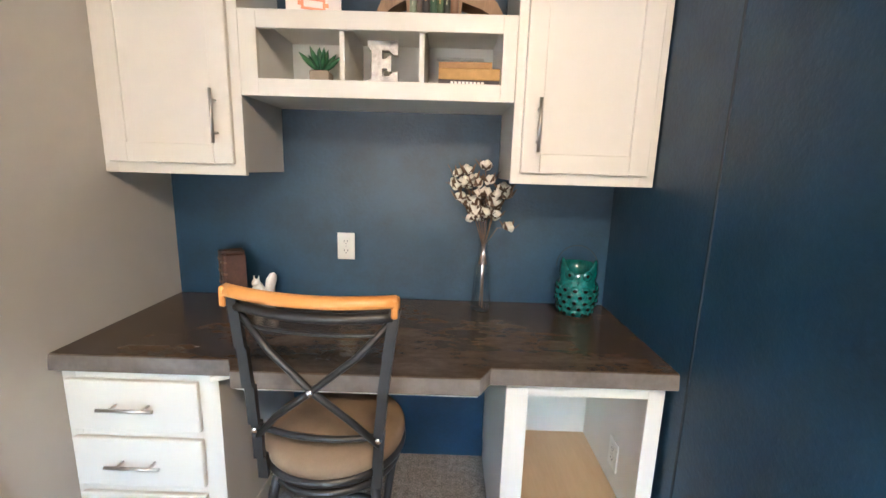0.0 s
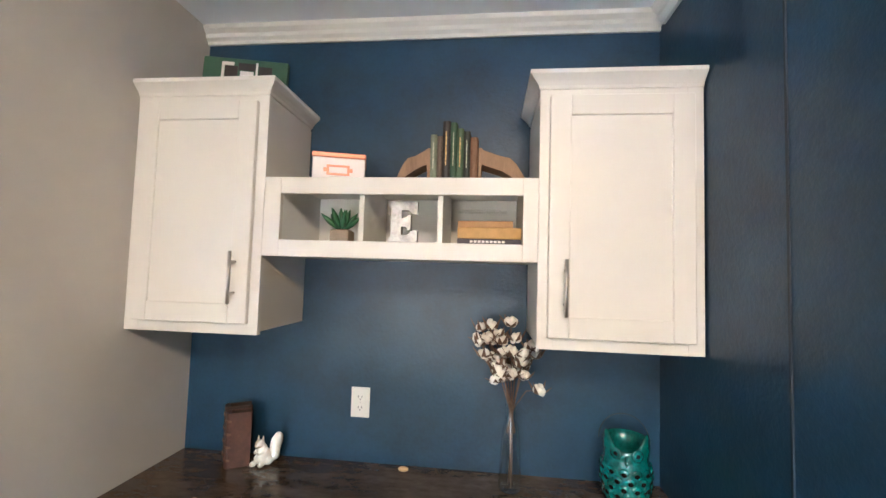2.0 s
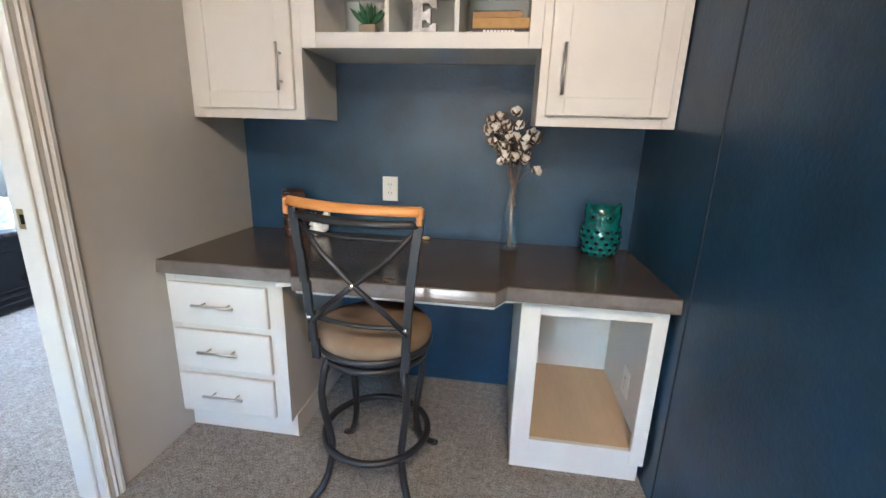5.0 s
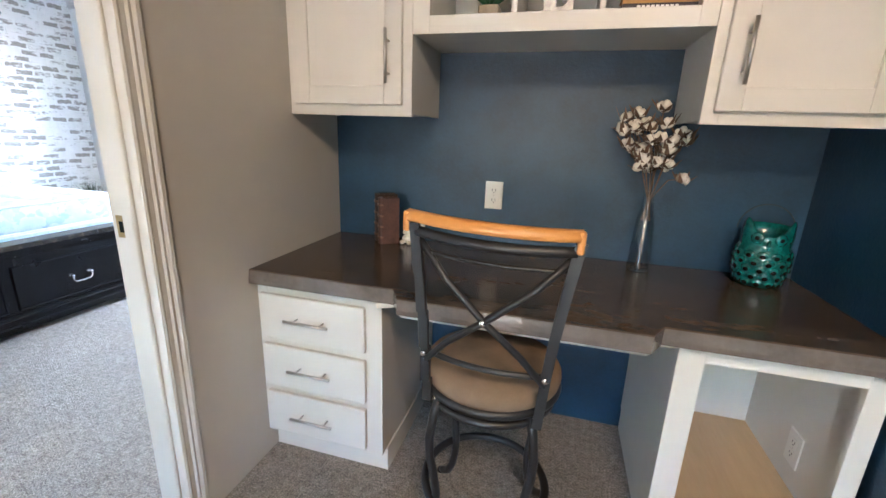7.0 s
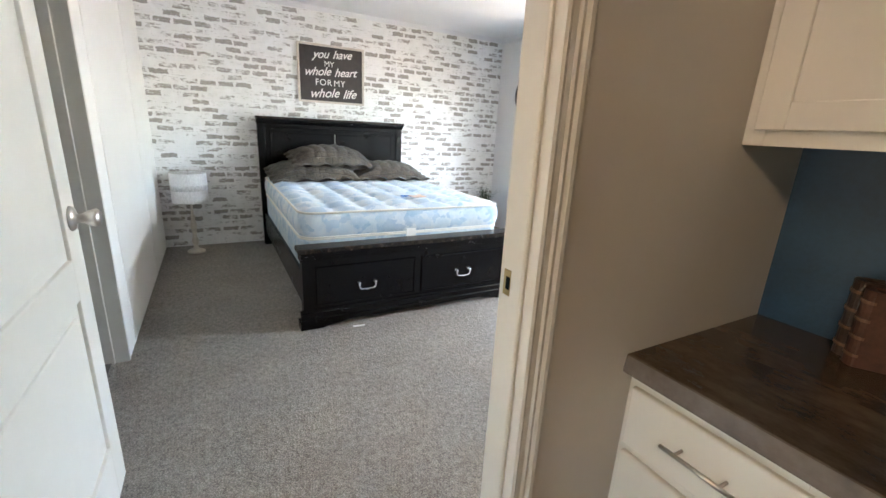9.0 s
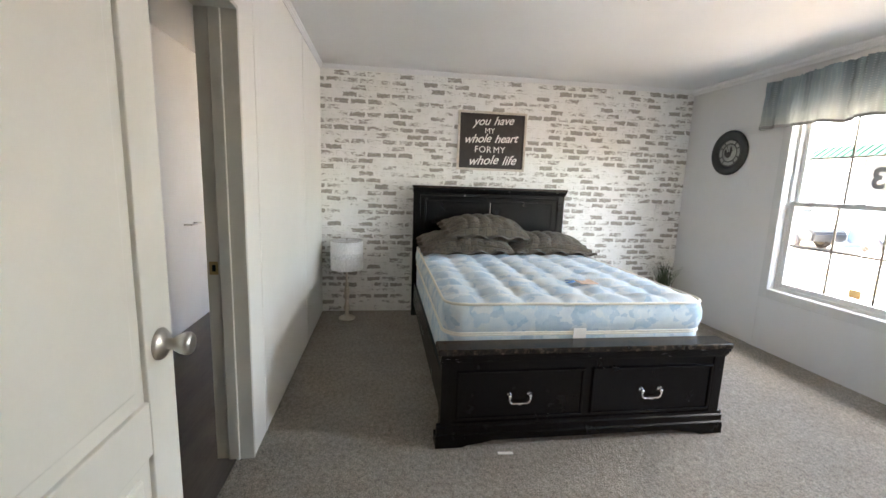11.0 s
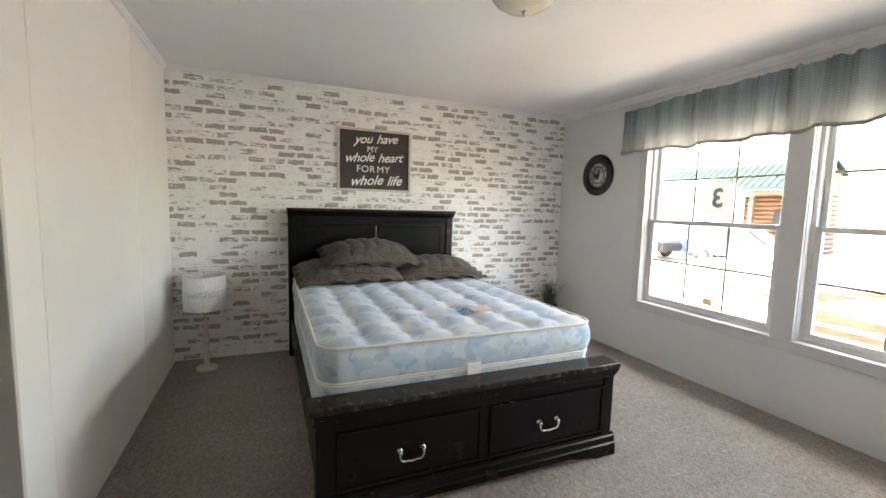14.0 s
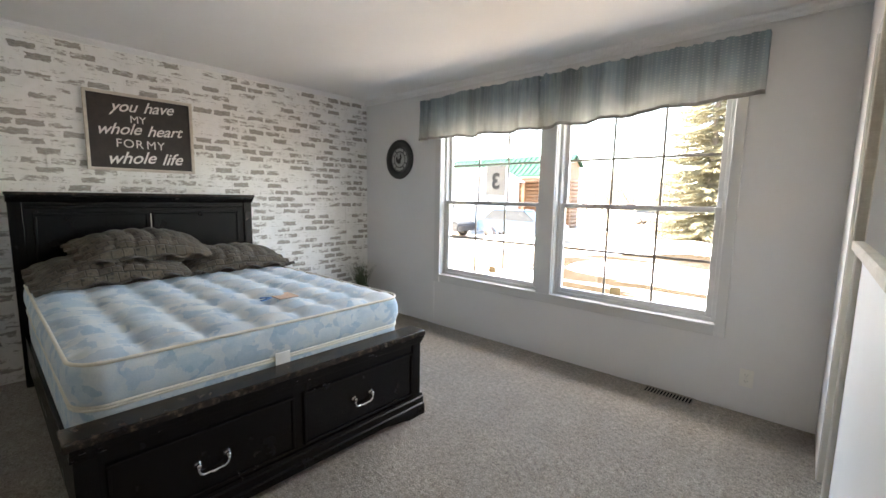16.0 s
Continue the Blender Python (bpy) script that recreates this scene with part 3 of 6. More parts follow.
crown("trim_crown", "x", YW, -1, CEIL - 0.055, XP, XB, 0.8, CEILING_PAINT, "white ceiling cove strip above the windows")
crown("trim_crown", "x", YS, 1, CEIL - 0.038, XP, XB, 0.56, CEILING_PAINT, "thin white ceiling cove strip")

# entry doorway: jamb, stop, casing
bm = B()
box(bm, XB - 0.004, o1 - 0.012, 0, XL + 0.004, o1, oh, 0.002, 1)
box(bm, XB - 0.004, o0, 0, XL + 0.004, o0 + 0.02, oh, 0.002, 1)
box(bm, XB - 0.004, o0 + 0.02, oh - 0.02, XL + 0.004, o1 - 0.012, oh, 0.002, 1)
box(bm, -1.166, o1 - 0.024, 0, -1.128, o1 - 0.012, oh - 0.02, 0.003, 1)
box(bm, -1.166, o0 + 0.02, 0, -1.128, o0 + 0.03, oh - 0.02, 0.003, 1)
solid("trim_jamb_entry", bm, TRIM, "cream painted door jamb with stop strip", "door frame", "", "structure")
prof = [(0.0, 0.0), (0.013, 0.0), (0.016, 0.006), (0.013, 0.014), (0.013, 0.026), (0.017, 0.032), (0.015, 0.04), (0.02, 0.048), (0.02, 0.058), (0.015, 0.064), (0.0, 0.066)]
for side in (1, -1):
    face, sgn = (XL, 1) if side == 1 else (XB, -1)
    bm = B()
    prism(bm, [(face + sgn * u, o1 - (0.016 if side == 1 else 0.009) + v) for u, v in prof], "z", 0, oh + 0.04)
    prism(bm, [(face + sgn * u, o0 + 0.016 - v) for u, v in prof], "z", 0, oh + 0.04)
    prism(bm, [(face + sgn * u, oh - 0.016 + v) for u, v in prof], "y", o0 - 0.048, o1 + 0.048)
    solid("trim_casing_entry", bm, TRIM, "cream moulded door casing", "door frame", "", "structure")
sp = thing("strike_plate", (-1.178, o1 - 0.013, 0.93), "brass strike plate let into the cream jamb", "strike plate")
bm = B()
box(bm, -1.2, o1 - 0.0145, 0.935, -1.168, o1 - 0.0115, 0.993, 0.001, 1)
part("plate", bm, BRASS, sp)
bm = B()
box(bm, -1.19, o1 - 0.0155, 0.95, -1.177, o1 - 0.0142, 0.978)
part("latch_hole", bm, HOLE_SHADE, sp)

# bathroom doorway
bm = B()
box(bm, b0, YS - 0.165, 0, b0 + 0.02, YS + 0.004, 2.05, 0.002, 1)
box(bm, b1 - 0.02, YS - 0.165, 0, b1, YS + 0.004, 2.05, 0.002, 1)
box(bm, b0 + 0.02, YS - 0.165, 2.03, b1 - 0.02, YS + 0.004, 2.05, 0.002, 1)
box(bm, b0 + 0.02, YS - 0.11, 0, b0 + 0.031, YS - 0.06, 2.03, 0.003, 1)
solid("trim_jamb_bath", bm, TRIM, "white bathroom door jamb with stop strip", "door frame", "", "structure")
sp = thing("strike_plate", (b0 + 0.02, YS - 0.135, 0.93), "brass strike plate on the bathroom jamb", "strike plate")
bm = B()
box(bm, b0 + 0.0195, YS - 0.155, 0.915, b0 + 0.0225, YS - 0.118, 0.975, 0.001, 1)
part("plate", bm, BRASS, sp)
bm = B()
box(bm, b0 + 0.0222, YS - 0.143, 0.93, b0 + 0.0235, YS - 0.128, 0.96)
part("latch_hole", bm, HOLE_SHADE, sp)

# closet doorway in the partition
bm = B()
prism(bm, [(XB - u * 0.9, c0 + 0.01 - v) for u, v in prof], "z", 0, 2.1)
box(bm, XB, c0 - 0.005, 0, -1.1, c0 + 0.015, 2.06, 0.002, 1)
box(bm, XB + 0.004, c1 - 0.012, 0, -1.1, c1 + 0.003, 2.06, 0.002, 1)
solid("trim_casing_closet", bm, TRIM, "white moulded closet casing", "door frame", "", "structure")


def panel_door(name, x0, x1, y0, y1, z0, z1, material, label, axis="x"):
    """A two-panel leaf, long along x (or y), with moulded panels on both faces."""
    d = thing(name, ((x0 + x1) / 2, (y0 + y1) / 2, z0), label, "door", "", "structure")
    st, lock0, lock1 = 0.115, z0 + 0.725, z0 + 0.85
    bm = B()

    def bar(u0, u1, w0, w1, inset=0.0, bev=0.003):
        if axis == "x":
            box(bm, u0, y0 + inset, w0, u1, y1 - inset, w1, bev, 2)
        else:
            box(bm, x0 + inset, u0, w0, x1 - inset, u1, w1, bev, 2)
    a, b = (x0, x1) if axis == "x" else (y0, y1)
    bar(a, a + st, z0, z1)
    bar(b - st, b, z0, z1)
    for w0, w1 in ((z0, z0 + 0.2), (lock0, lock1), (z1 - 0.13, z1)):
        bar(a + st, b - st, w0, w1)
    part("leaf_frame", bm, material, d)
    for w0, w1 in ((z0 + 0.2, lock0), (lock1, z1 - 0.13)):
        bm = B()
        bar(a + st, b - st, w0, w1, 0.011, 0.0)
        bar(a + st + 0.035, b - st - 0.035, w0 + 0.035, w1 - 0.035, 0.004, 0.007)
        part("panel", bm, material, d)
    return d


door = panel_door("door_1", -2.135, -1.222, -0.207, -0.172, 0.012, 2.045, DOOR_PAINT, "white two-panel bedroom door standing open against the wall")
for sgn, face in ((1, -0.172), (-1, -0.207)):
    bm = B()
    c = (-2.078, face, 0.972)
    pr = [(0.001, 0.0), (0.037, 0.0), (0.037, 0.004), (0.032, 0.01), (0.016, 0.014), (0.0125, 0.02), (0.0135, 0.028), (0.018, 0.036), (0.0235, 0.046), (0.0265, 0.056), (0.0265, 0.063), (0.022, 0.069), (0.012, 0.0705), (0.004, 0.07)]
    lathe(bm, [(r, -sgn * h) for r, h in pr], c, 24, "y")
    part("knob", bm, NICKEL, door, "egg-shaped satin nickel knob")
bm = B()
box(bm, -2.1365, -0.2, 0.93, -2.1335, -0.178, 0.985, 0.001, 1)
part("latch_plate", bm, BRASS, door)
panel_door("door_2", -1.165, -1.13, c0 + 0.016, c1 - 0.014, 0.012, 2.04, DOOR_PAINT, "white closed closet door in the partition", "y")

# windows


def window(name, x0, x1):
    w = thing(name, ((x0 + x1) / 2, YW + 0.07, wz0), "white vinyl double-hung window with grilles", "window", "bedroom windows", "structure")
    y0, y1 = YW + 0.045, YW + 0.115
    mid = 1.285

    def ring(bm, a0, a1, h0, h1, t, ya, yb):
        box(bm, a0, ya, h0, a0 + t, yb, h1, 0.003, 1)
        box(bm, a1 - t, ya, h0, a1, yb, h1, 0.003, 1)
        box(bm, a0 + t, ya, h0, a1 - t, yb, h0 + t, 0.003, 1)
        box(bm, a0 + t, ya, h1 - t, a1 - t, yb, h1, 0.003, 1)
    bm = B()
    ring(bm, x0, x1, wz0, wz1, 0.03, y0, YW + 0.15)
    part("window_frame", bm, VINYL, w)
    for h0, h1, ya in ((wz0 + 0.03, mid + 0.018, y0 + 0.006), (mid - 0.018, wz1 - 0.03, y0 + 0.042)):
        bm = B()
        ring(bm, x0 + 0.03, x1 - 0.03, h0, h1, 0.036, ya, ya + 0.033)
        s = part("sash", bm, VINYL, w)
        g0, g1, k0, k1 = x0 + 0.066, x1 - 0.066, h0 + 0.036, h1 - 0.036
        bm = B()
        box(bm, g0 - 0.004, ya + 0.015, k0 - 0.004, g1 + 0.004, ya + 0.018, k1 + 0.004)
        p = part("pane", bm, PANE, s)
        p.visible_shadow = False
        bm = B()
        for i in (1, 2):
            xx = g0 + (g1 - g0) * i / 3
            box(bm, xx - 0.009, ya + 0.0195, k0, xx + 0.009, ya + 0.026, k1, 0.001, 1)
        zz = (k0 + k1) / 2
        box(bm, g0, ya + 0.0197, zz - 0.009, g1, ya + 0.0262, zz + 0.009, 0.001, 1)
        part("grille", bm, MUNTIN, s)
    bm = B()
    box(bm, (x0 + x1) / 2 - 0.03, y0 - 0.006, mid + 0.012, (x0 + x1) / 2 + 0.03, y0 + 0.012, mid + 0.026, 0.003, 1)
    part("sash_lock", bm, VINYL, w)
    return w


for i, (x0, x1) in enumerate(WIN):
    window("window_%d" % (i + 1), x0, x1)
bm = B()
tx0, tx1, tz0, tz1 = -4.257, -1.69, 0.464, 2.13
box(bm, tx0, YW - 0.016, tz0, WIN[0][0] - 0.0, YW + 0.002, tz1, 0.004, 2)
box(bm, WIN[1][1], YW - 0.016, tz0, tx1, YW + 0.002, tz1, 0.004, 2)
box(bm, WIN[0][1], YW - 0.016, wz0, WIN[1][0], YW + 0.002, wz1, 0.004, 2)
box(bm, WIN[0][0], YW - 0.014, tz0 + 0.002, WIN[1][1], YW + 0.002, wz0, 0.004, 2)
box(bm, WIN[0][0], YW - 0.014, wz1, WIN[1][1], YW + 0.002, tz1 - 0.002, 0.004, 2)
for x0, x1 in WIN:
    box(bm, x0 - 0.004, YW - 0.022, wz0 - 0.012, x1 + 0.004, YW + 0.046, wz0 + 0.004, 0.004, 2)
    box(bm, x0 - 0.003, YW, wz0, x0 + 0.006, YW + 0.046, wz1)
    box(bm, x1 - 0.006, YW, wz0, x1 + 0.003, YW + 0.046, wz1)
solid("trim_window_casing", bm, VINYL, "white window casing and sill round both windows", "trim", "", "structure")

# ---- desk nook ----


def bar_pull(parent, centre, length, along, out):
    """A bar handle on two posts."""
    c, a, o = Vector(centre), Vector(along), Vector(out)
    bm = B()
    tube(bm, [c + o * 0.032 - a * length / 2, c + o * 0.032 + a * length / 2], 0.0055, 12)
    for s in (-1, 1):
        tube(bm, [c + a * s * length * 0.3, c + o * 0.032 + a * s * length * 0.3], 0.004, 10)
    part("handle", bm, NICKEL, parent, "brushed nickel bar handle")


# drawer base, left
LC0, LC1 = XL + 0.002, -0.636
RC0, RC1 = 0.232, 0.704
BF, CT = 1.115, 0.757
cab = thing("drawer_cabinet", ((LC0 + LC1) / 2, 1.4, 0), "white painted built-in base cabinet with three drawers", "cabinet")
part("side_panel", box(B(), LC0, BF + 0.02, 0.1, LC0 + 0.016, YB - 0.004, 0.7), CABINET, cab)
part("side_panel", box(B(), LC1 - 0.016, BF + 0.02, 0.1, LC1, YB - 0.004, 0.7), CABINET, cab)
part("bottom_board", box(B(), LC0 + 0.016, BF + 0.02, 0.1, LC1 - 0.016, YB - 0.004, 0.116), CABINET, cab)
bm = B()
box(bm, LC0, BF, 0.1, LC0 + 0.04, BF + 0.02, 0.7, 0.001, 1)
box(bm, -0.725, BF, 0.1, LC1 + 0.002, BF + 0.02, 0.7, 0.001, 1)
for z0, z1 in ((0.1, 0.145), (0.27, 0.33), (0.46, 0.52), (0.65, 0.7)):
    box(bm, LC0 + 0.04, BF + 0.001, z0, -0.725, BF + 0.019, z1)
part("face_frame", bm, CABINET, cab)
bm = B()
box(bm, LC0, BF + 0.045, 0.0, LC1 + 0.004, YB - 0.01, 0.1, 0.001, 1)
part("plinth", bm, CABINET, cab)
for z0, z1 in ((0.122, 0.285), (0.313, 0.478), (0.504, 0.67)):
    bm = B()
    box(bm, LC0 + 0.018, BF - 0.019, z0, -0.69, BF - 0.001, z1, 0.005, 2)
    dr = part("drawer_front", bm, CABINET, cab)
    bar_pull(dr, (-0.89, BF - 0.019, (z0 + z1) / 2 + 0.005), 0.165, (1, 0, 0), (0, -1, 0))

# open base, right
cab = thing("open_cabinet", ((RC0 + RC1) / 2, 1.4, 0), "white painted built-in base cabinet with an empty open bay", "cabinet")
part("side_panel", box(B(), RC0, BF + 0.02, 0.1, RC0 + 0.016, YB - 0.004, 0.7), CABINET, cab)
part("side_panel", box(B(), RC1 - 0.016, BF + 0.02, 0.1, RC1, YB - 0.004, 0.7), CABINET, cab)
part("back_panel", box(B(), RC0 + 0.016, YB - 0.02, 0.1, RC1 - 0.016, YB - 0.004, 0.7), CABINET, cab)
bm = B()
box(bm, RC0 + 0.016, BF + 0.02, 0.14, RC1 - 0.016, YB - 0.02, 0.156)
part("bottom_board", bm, MAPLE, cab, "bare maple-look bottom board")
bm = B()
box(bm, RC0 - 0.002, BF, 0.1, 0.297, BF + 0.02, 0.7, 0.001, 1)
box(bm, 0.655, BF, 0.1, RC1, BF + 0.02, 0.7, 0.001, 1)
box(bm, 0.297, BF + 0.001, 0.1, 0.655, BF + 0.019, 0.157)
box(bm, 0.297, BF + 0.001, 0.656, 0.655, BF + 0.019, 0.7)
part("face_frame", bm, CABINET, cab)
bm = B()
box(bm, RC0 + 0.002, BF + 0.04, 0.0, RC1, YB - 0.01, 0.1, 0.001, 1)
part("plinth", bm, CABINET, cab)

# worktop with the forward-stepped middle
ctr = thing("worktop", (-0.2, 1.4, 0.707), "dark brown laminate worktop with a stepped front edge", "worktop")
front = [(XL + 0.001, YB - 0.001), (XL + 0.001, 1.083), (-0.583, 1.083), (-0.545, 1.018), (0.142, 1.018), (0.178, 1.083), (XR - 0.001, 1.083), (XR - 0.001, YB - 0.001)]
bm = B()
prism(bm, front, "z", 0.707, CT)
bmesh.ops.bevel(bm, geom=[e for e in bm.edges if all(abs(v.co.z - CT) < 1e-5 for v in e.verts)], offset=0.002, segments=1, affect="EDGES")
part("slab", bm, LAMINATE, ctr)
bm = B()
run = front[1:7]
off = [(0, -0.002), (0.001, -0.002), (0.001, -0.002), (-0.001, -0.002), (-0.001, -0.002), (0, -0.002)]
lo = [[bm.verts.new((x + dx * k, y + dy * k, z)) for (x, y), (dx, dy) in zip(run, off)] for z, k in ((0.7075, 3.0), (0.722, 2.8), (0.736, 1.7), (CT - 0.006, 0.4), (CT - 0.001, -0.6))]
for p, q in zip(lo, lo[1:]):
    for i in range(5):
        bm.faces.new((p[i], p[i + 1], q[i + 1], q[i]))
ext = bmesh.ops.extrude_face_region(bm, geom=bm.faces[:])
for v in [g for g in ext["geom"] if isinstance(g, bmesh.types.BMVert)]:
    v.co.y += 0.0015
bmesh.ops.recalc_face_normals(bm, faces=bm.faces[:])
# edge colour is lighter than the slab to stand in for reflected light
part("edge_band", bm, plain("laminate_edge_sheen", (0.135, 0.112, 0.095), 0.16, var=0.3, scale=9, fine=50, bump=0.0, wear=0.3), ctr, "glossy grey-brown front edge band, lightened for its sheen")
bm = B()
prism(bm, [(LC1 + 0.003, 1.07), (-0.575, 1.103), (-0.54, 1.036), (0.137, 1.036), (0.172, 1.103), (RC0 - 0.004, 1.11), (RC0 - 0.004, 1.135), (LC1 + 0.003, 1.135)], "z", 0.69, 0.7065)
part("support_strip", bm, CABINET, ctr, "white strip under the front edge")

# wall cabinets
UB, UT, UF = 1.274, 2.05, 1.373


def shaker_door(parent, x0, x1, z0, z1, y):
    bm = B()
    s = 0.062
    box(bm, x0, y - 0.019, z0, x0 + s, y, z1, 0.002, 1)
    box(bm, x1 - s, y - 0.019, z0, x1, y, z1, 0.002, 1)
    box(bm, x0 + s, y - 0.0188, z0, x1 - s, y, z0 + s, 0.002, 1)
    box(bm, x0 + s, y - 0.0188, z1 - s, x1 - s, y, z1, 0.002, 1)
    box(bm, x0 + s - 0.004, y - 0.011, z0 + s - 0.004, x1 - s + 0.004, y - 0.003, z1 - s + 0.004)
    return part("door", bm, CABINET, parent)


def wall_cabinet(x0, x1, handle_x, label):
    cab = thing("wall_cabinet", ((x0 + x1) / 2, 1.54, UB), label, "cabinet", "wall cabinets over the desk")
    part("side_panel", box(B(), x0, UF + 0.02, UB + 0.01, x0 + 0.016, YB - 0.002, UT), CABINET, cab)
    part("side_panel", box(B(), x1 - 0.016, UF + 0.02, UB + 0.01, x1, YB - 0.002, UT), CABINET, cab)
    part("bottom_board", box(B(), x0 + 0.016, UF + 0.02, UB + 0.014, x1 - 0.016, YB - 0.002, UB + 0.03), CABINET, cab)
    part("top_board", box(B(), x0 + 0.016, UF + 0.02, UT - 0.016, x1 - 0.016, YB - 0.002, UT), CABINET, cab)
    bm = B()
    box(bm, x0 - 0.001, UF, UB, x0 + 0.045, UF + 0.02, UT + 0.02, 0.001, 1)
    box(bm, x1 - 0.045, UF, UB, x1 + 0.001, UF + 0.02, UT + 0.02, 0.001, 1)
    box(bm, x0 + 0.045, UF + 0.001, UB, x1 - 0.045, UF + 0.019, UB + 0.045)
    box(bm, x0 + 0.045, UF + 0.001, UT - 0.04, x1 - 0.045, UF + 0.019, UT + 0.02)
    part("face_frame", bm, CABINET, cab)
    left_open, right_open = x0 > -1.0, x1 < 0.6
    bm = B()
    pr = [(0.0, 2.062), (-0.004, 2.063), (-0.007, 2.072), (-0.016, 2.083), (-0.03, 2.096), (-0.034, 2.1), (-0.034, 2.112), (0.012, 2.112), (0.012, 2.062)]
    # mitred run round the front and the free side
    path = []
    if left_open:
        path.append(((x0, YB - 0.002), (-1, 0)))
        path.append(((x0, UF), (-1, 1)))
    else:
        path.append(((x0, UF), (0, 1)))
    if right_open:
        path.append(((x1, UF), (1, 1)))
        path.append(((x1, YB - 0.002), (1, 0)))
    else:
        path.append(((x1, UF), (0, 1)))
    rings = []
    for (px, py), (ux, uy) in path:
        rings.append([bm.verts.new((px - ux * u, py + uy * u, z)) for u, z in pr])
    for p, q in zip(rings, rings[1:]):
        for i in range(len(pr)):
            j = (i + 1) % len(pr)
            bm.faces.new((p[i], p[j], q[j], q[i]))
    bm.faces.new(rings[0])
    bm.faces.new(rings[-1])
    bmesh.ops.recalc_face_normals(bm, faces=bm.faces[:])
    box(bm, x0 + 0.002, UF + 0.01, UT + 0.002, x1 - 0.002, YB - 0.003, UT + 0.014)
    part("crown", bm, CABINET, cab, "white crown moulding")
    d = shaker_door(cab, x0 + 0.028, x1 - 0.03, UB + 0.036, UT - 0.012, UF - 0.001)
    bar_pull(d, (handle_x, UF - 0.02, 1.458), 0.165, (0, 0, 1), (0, -1, 0))


wall_cabinet(XL + 0.003, -0.638, -0.712, "white painted wall cabinet with a shaker door")
wall_cabinet(0.243, XR - 0.006, 0.318, "white painted wall cabinet with a shaker door beside the navy wall")

# cubby shelf between them
h0, h1 = 1.53, 1.788
hx0, hx1 = -0.636, 0.241
hut = thing("cubby_shelf", (-0.2, 1.54, h0), "white painted shelf unit with three open cubbies", "shelf")
bm = B()
box(bm, hx0, UF + 0.02, h1 - 0.016, hx1, YB - 0.002, h1 - 0.001)
part("top_board", bm, CABINET, hut)
bm = B()
box(bm, hx0, UF + 0.02, h0 + 0.002, hx1, YB - 0.002, 1.583)
part("bottom_board", bm, CABINET, hut)
bm = B()
box(bm, hx0, YB - 0.012, 1.583, hx1, YB - 0.003, h1 - 0.016)
part("back_board", bm, CABINET_LIT, hut)
bm = B()
box(bm, hx0 - 0.0, UF - 0.001, h0, -0.58, UF + 0.019, h1, 0.001, 1)
box(bm, 0.196, UF - 0.001, h0, hx1, UF + 0.019, h1, 0.001, 1)
box(bm, -0.58, UF, h0, 0.196, UF + 0.018, 1.5835, 0.001, 1)
box(bm, -0.58, UF, 1.734, 0.196, UF + 0.018, h1, 0.001, 1)
part("face_frame", bm, CABINET, hut)
for xa, xb in ((-0.3225, -0.3065), (-0.0675, -0.0515), (-0.594, -0.58), (0.196, 0.21)):
    bm = B()
    box(bm, xa, UF + 0.0185, 1.583, xb, YB - 0.012, h1 - 0.016)
    part("divider", bm, CABINET_LIT, hut)
bm = B()
tube(bm, [(-0.02, YB - 0.03, 1.727), (0.16, YB - 0.03, 1.727)], 0.006, 8)
part("back_rail", bm, CABINET_LIT, hut)


def outlet(x, z, along, at, label):
    """A duplex outlet on a wall; along is the wall's own axis, at its plane, facing the room."""
    axis, sgn = along
    def P(u, d, h):
        return (x + u, at + sgn * d, z + h) if axis == "x" else (at + sgn * d, x + u, z + h)
    def slab(bm, u0, u1, w0, w1, d0, d1, bev=0.0):
        a, b = P(u0, d0, w0), P(u1, d1, w1)
        box(bm, min(a[0], b[0]), min(a[1], b[1]), a[2], max(a[0], b[0]), max(a[1], b[1]), b[2], bev, 2)
    o = thing("wall_outlet", P(0, 0, -0.057), label, "outlet")
    bm = B()
    slab(bm, -0.0365, 0.0365, -0.057, 0.057, 0.0005, 0.006, 0.002)
    part("cover_plate", bm, OUTLET, o)
    for h in (-0.02, 0.02):
        bm = B()
        slab(bm, -0.0165, 0.0165, h - 0.014, h + 0.014, 0.006, 0.0078, 0.004)
        r = part("receptacle", bm, OUTLET, o)
        bm = B()
        slab(bm, -0.008, -0.0055, h - 0.002, h + 0.006, 0.0078, 0.0083)
        slab(bm, 0.0055, 0.008, h - 0.002, h + 0.006, 0.0078, 0.0083)
        slab(bm, -0.002, 0.002, h - 0.01, h - 0.006, 0.0078, 0.0083)
        part("slot", bm, SLOT, r)
    bm = B()
    slab(bm, -0.0025, 0.0025, -0.0025, 0.0025, 0.006, 0.0075, 0.001)
    part("screw", bm, NICKEL, o)
    return o


outlet(-0.386, 0.982, ("x", -1), YB, "white duplex wall outlet on the navy wall")
outlet(1.36, 0.29, ("y", -1), RC1 - 0.016, "white duplex outlet inside the open cabinet")
outlet(-1.555, 0.235, ("x", -1), YW, "white duplex wall outlet low on the window wall")

# swivel stool
CX, CY = -0.255, 1.03
st = thing("swivel_stool", (CX, CY, 0), "black metal X-back swivel stool with a tan suede seat", "stool")
bm = B()
lathe(bm, [(0.02, 0.562), (0.155, 0.562), (0.178, 0.565), (0.187, 0.574), (0.191, 0.59), (0.189, 0.606), (0.178, 0.62), (0.14, 0.629), (0.07, 0.633), (0.005, 0.634)], (CX, CY, 0), 48)
part("seat", bm, SUEDE, st, "round tan suede seat cushion")
bm = B()
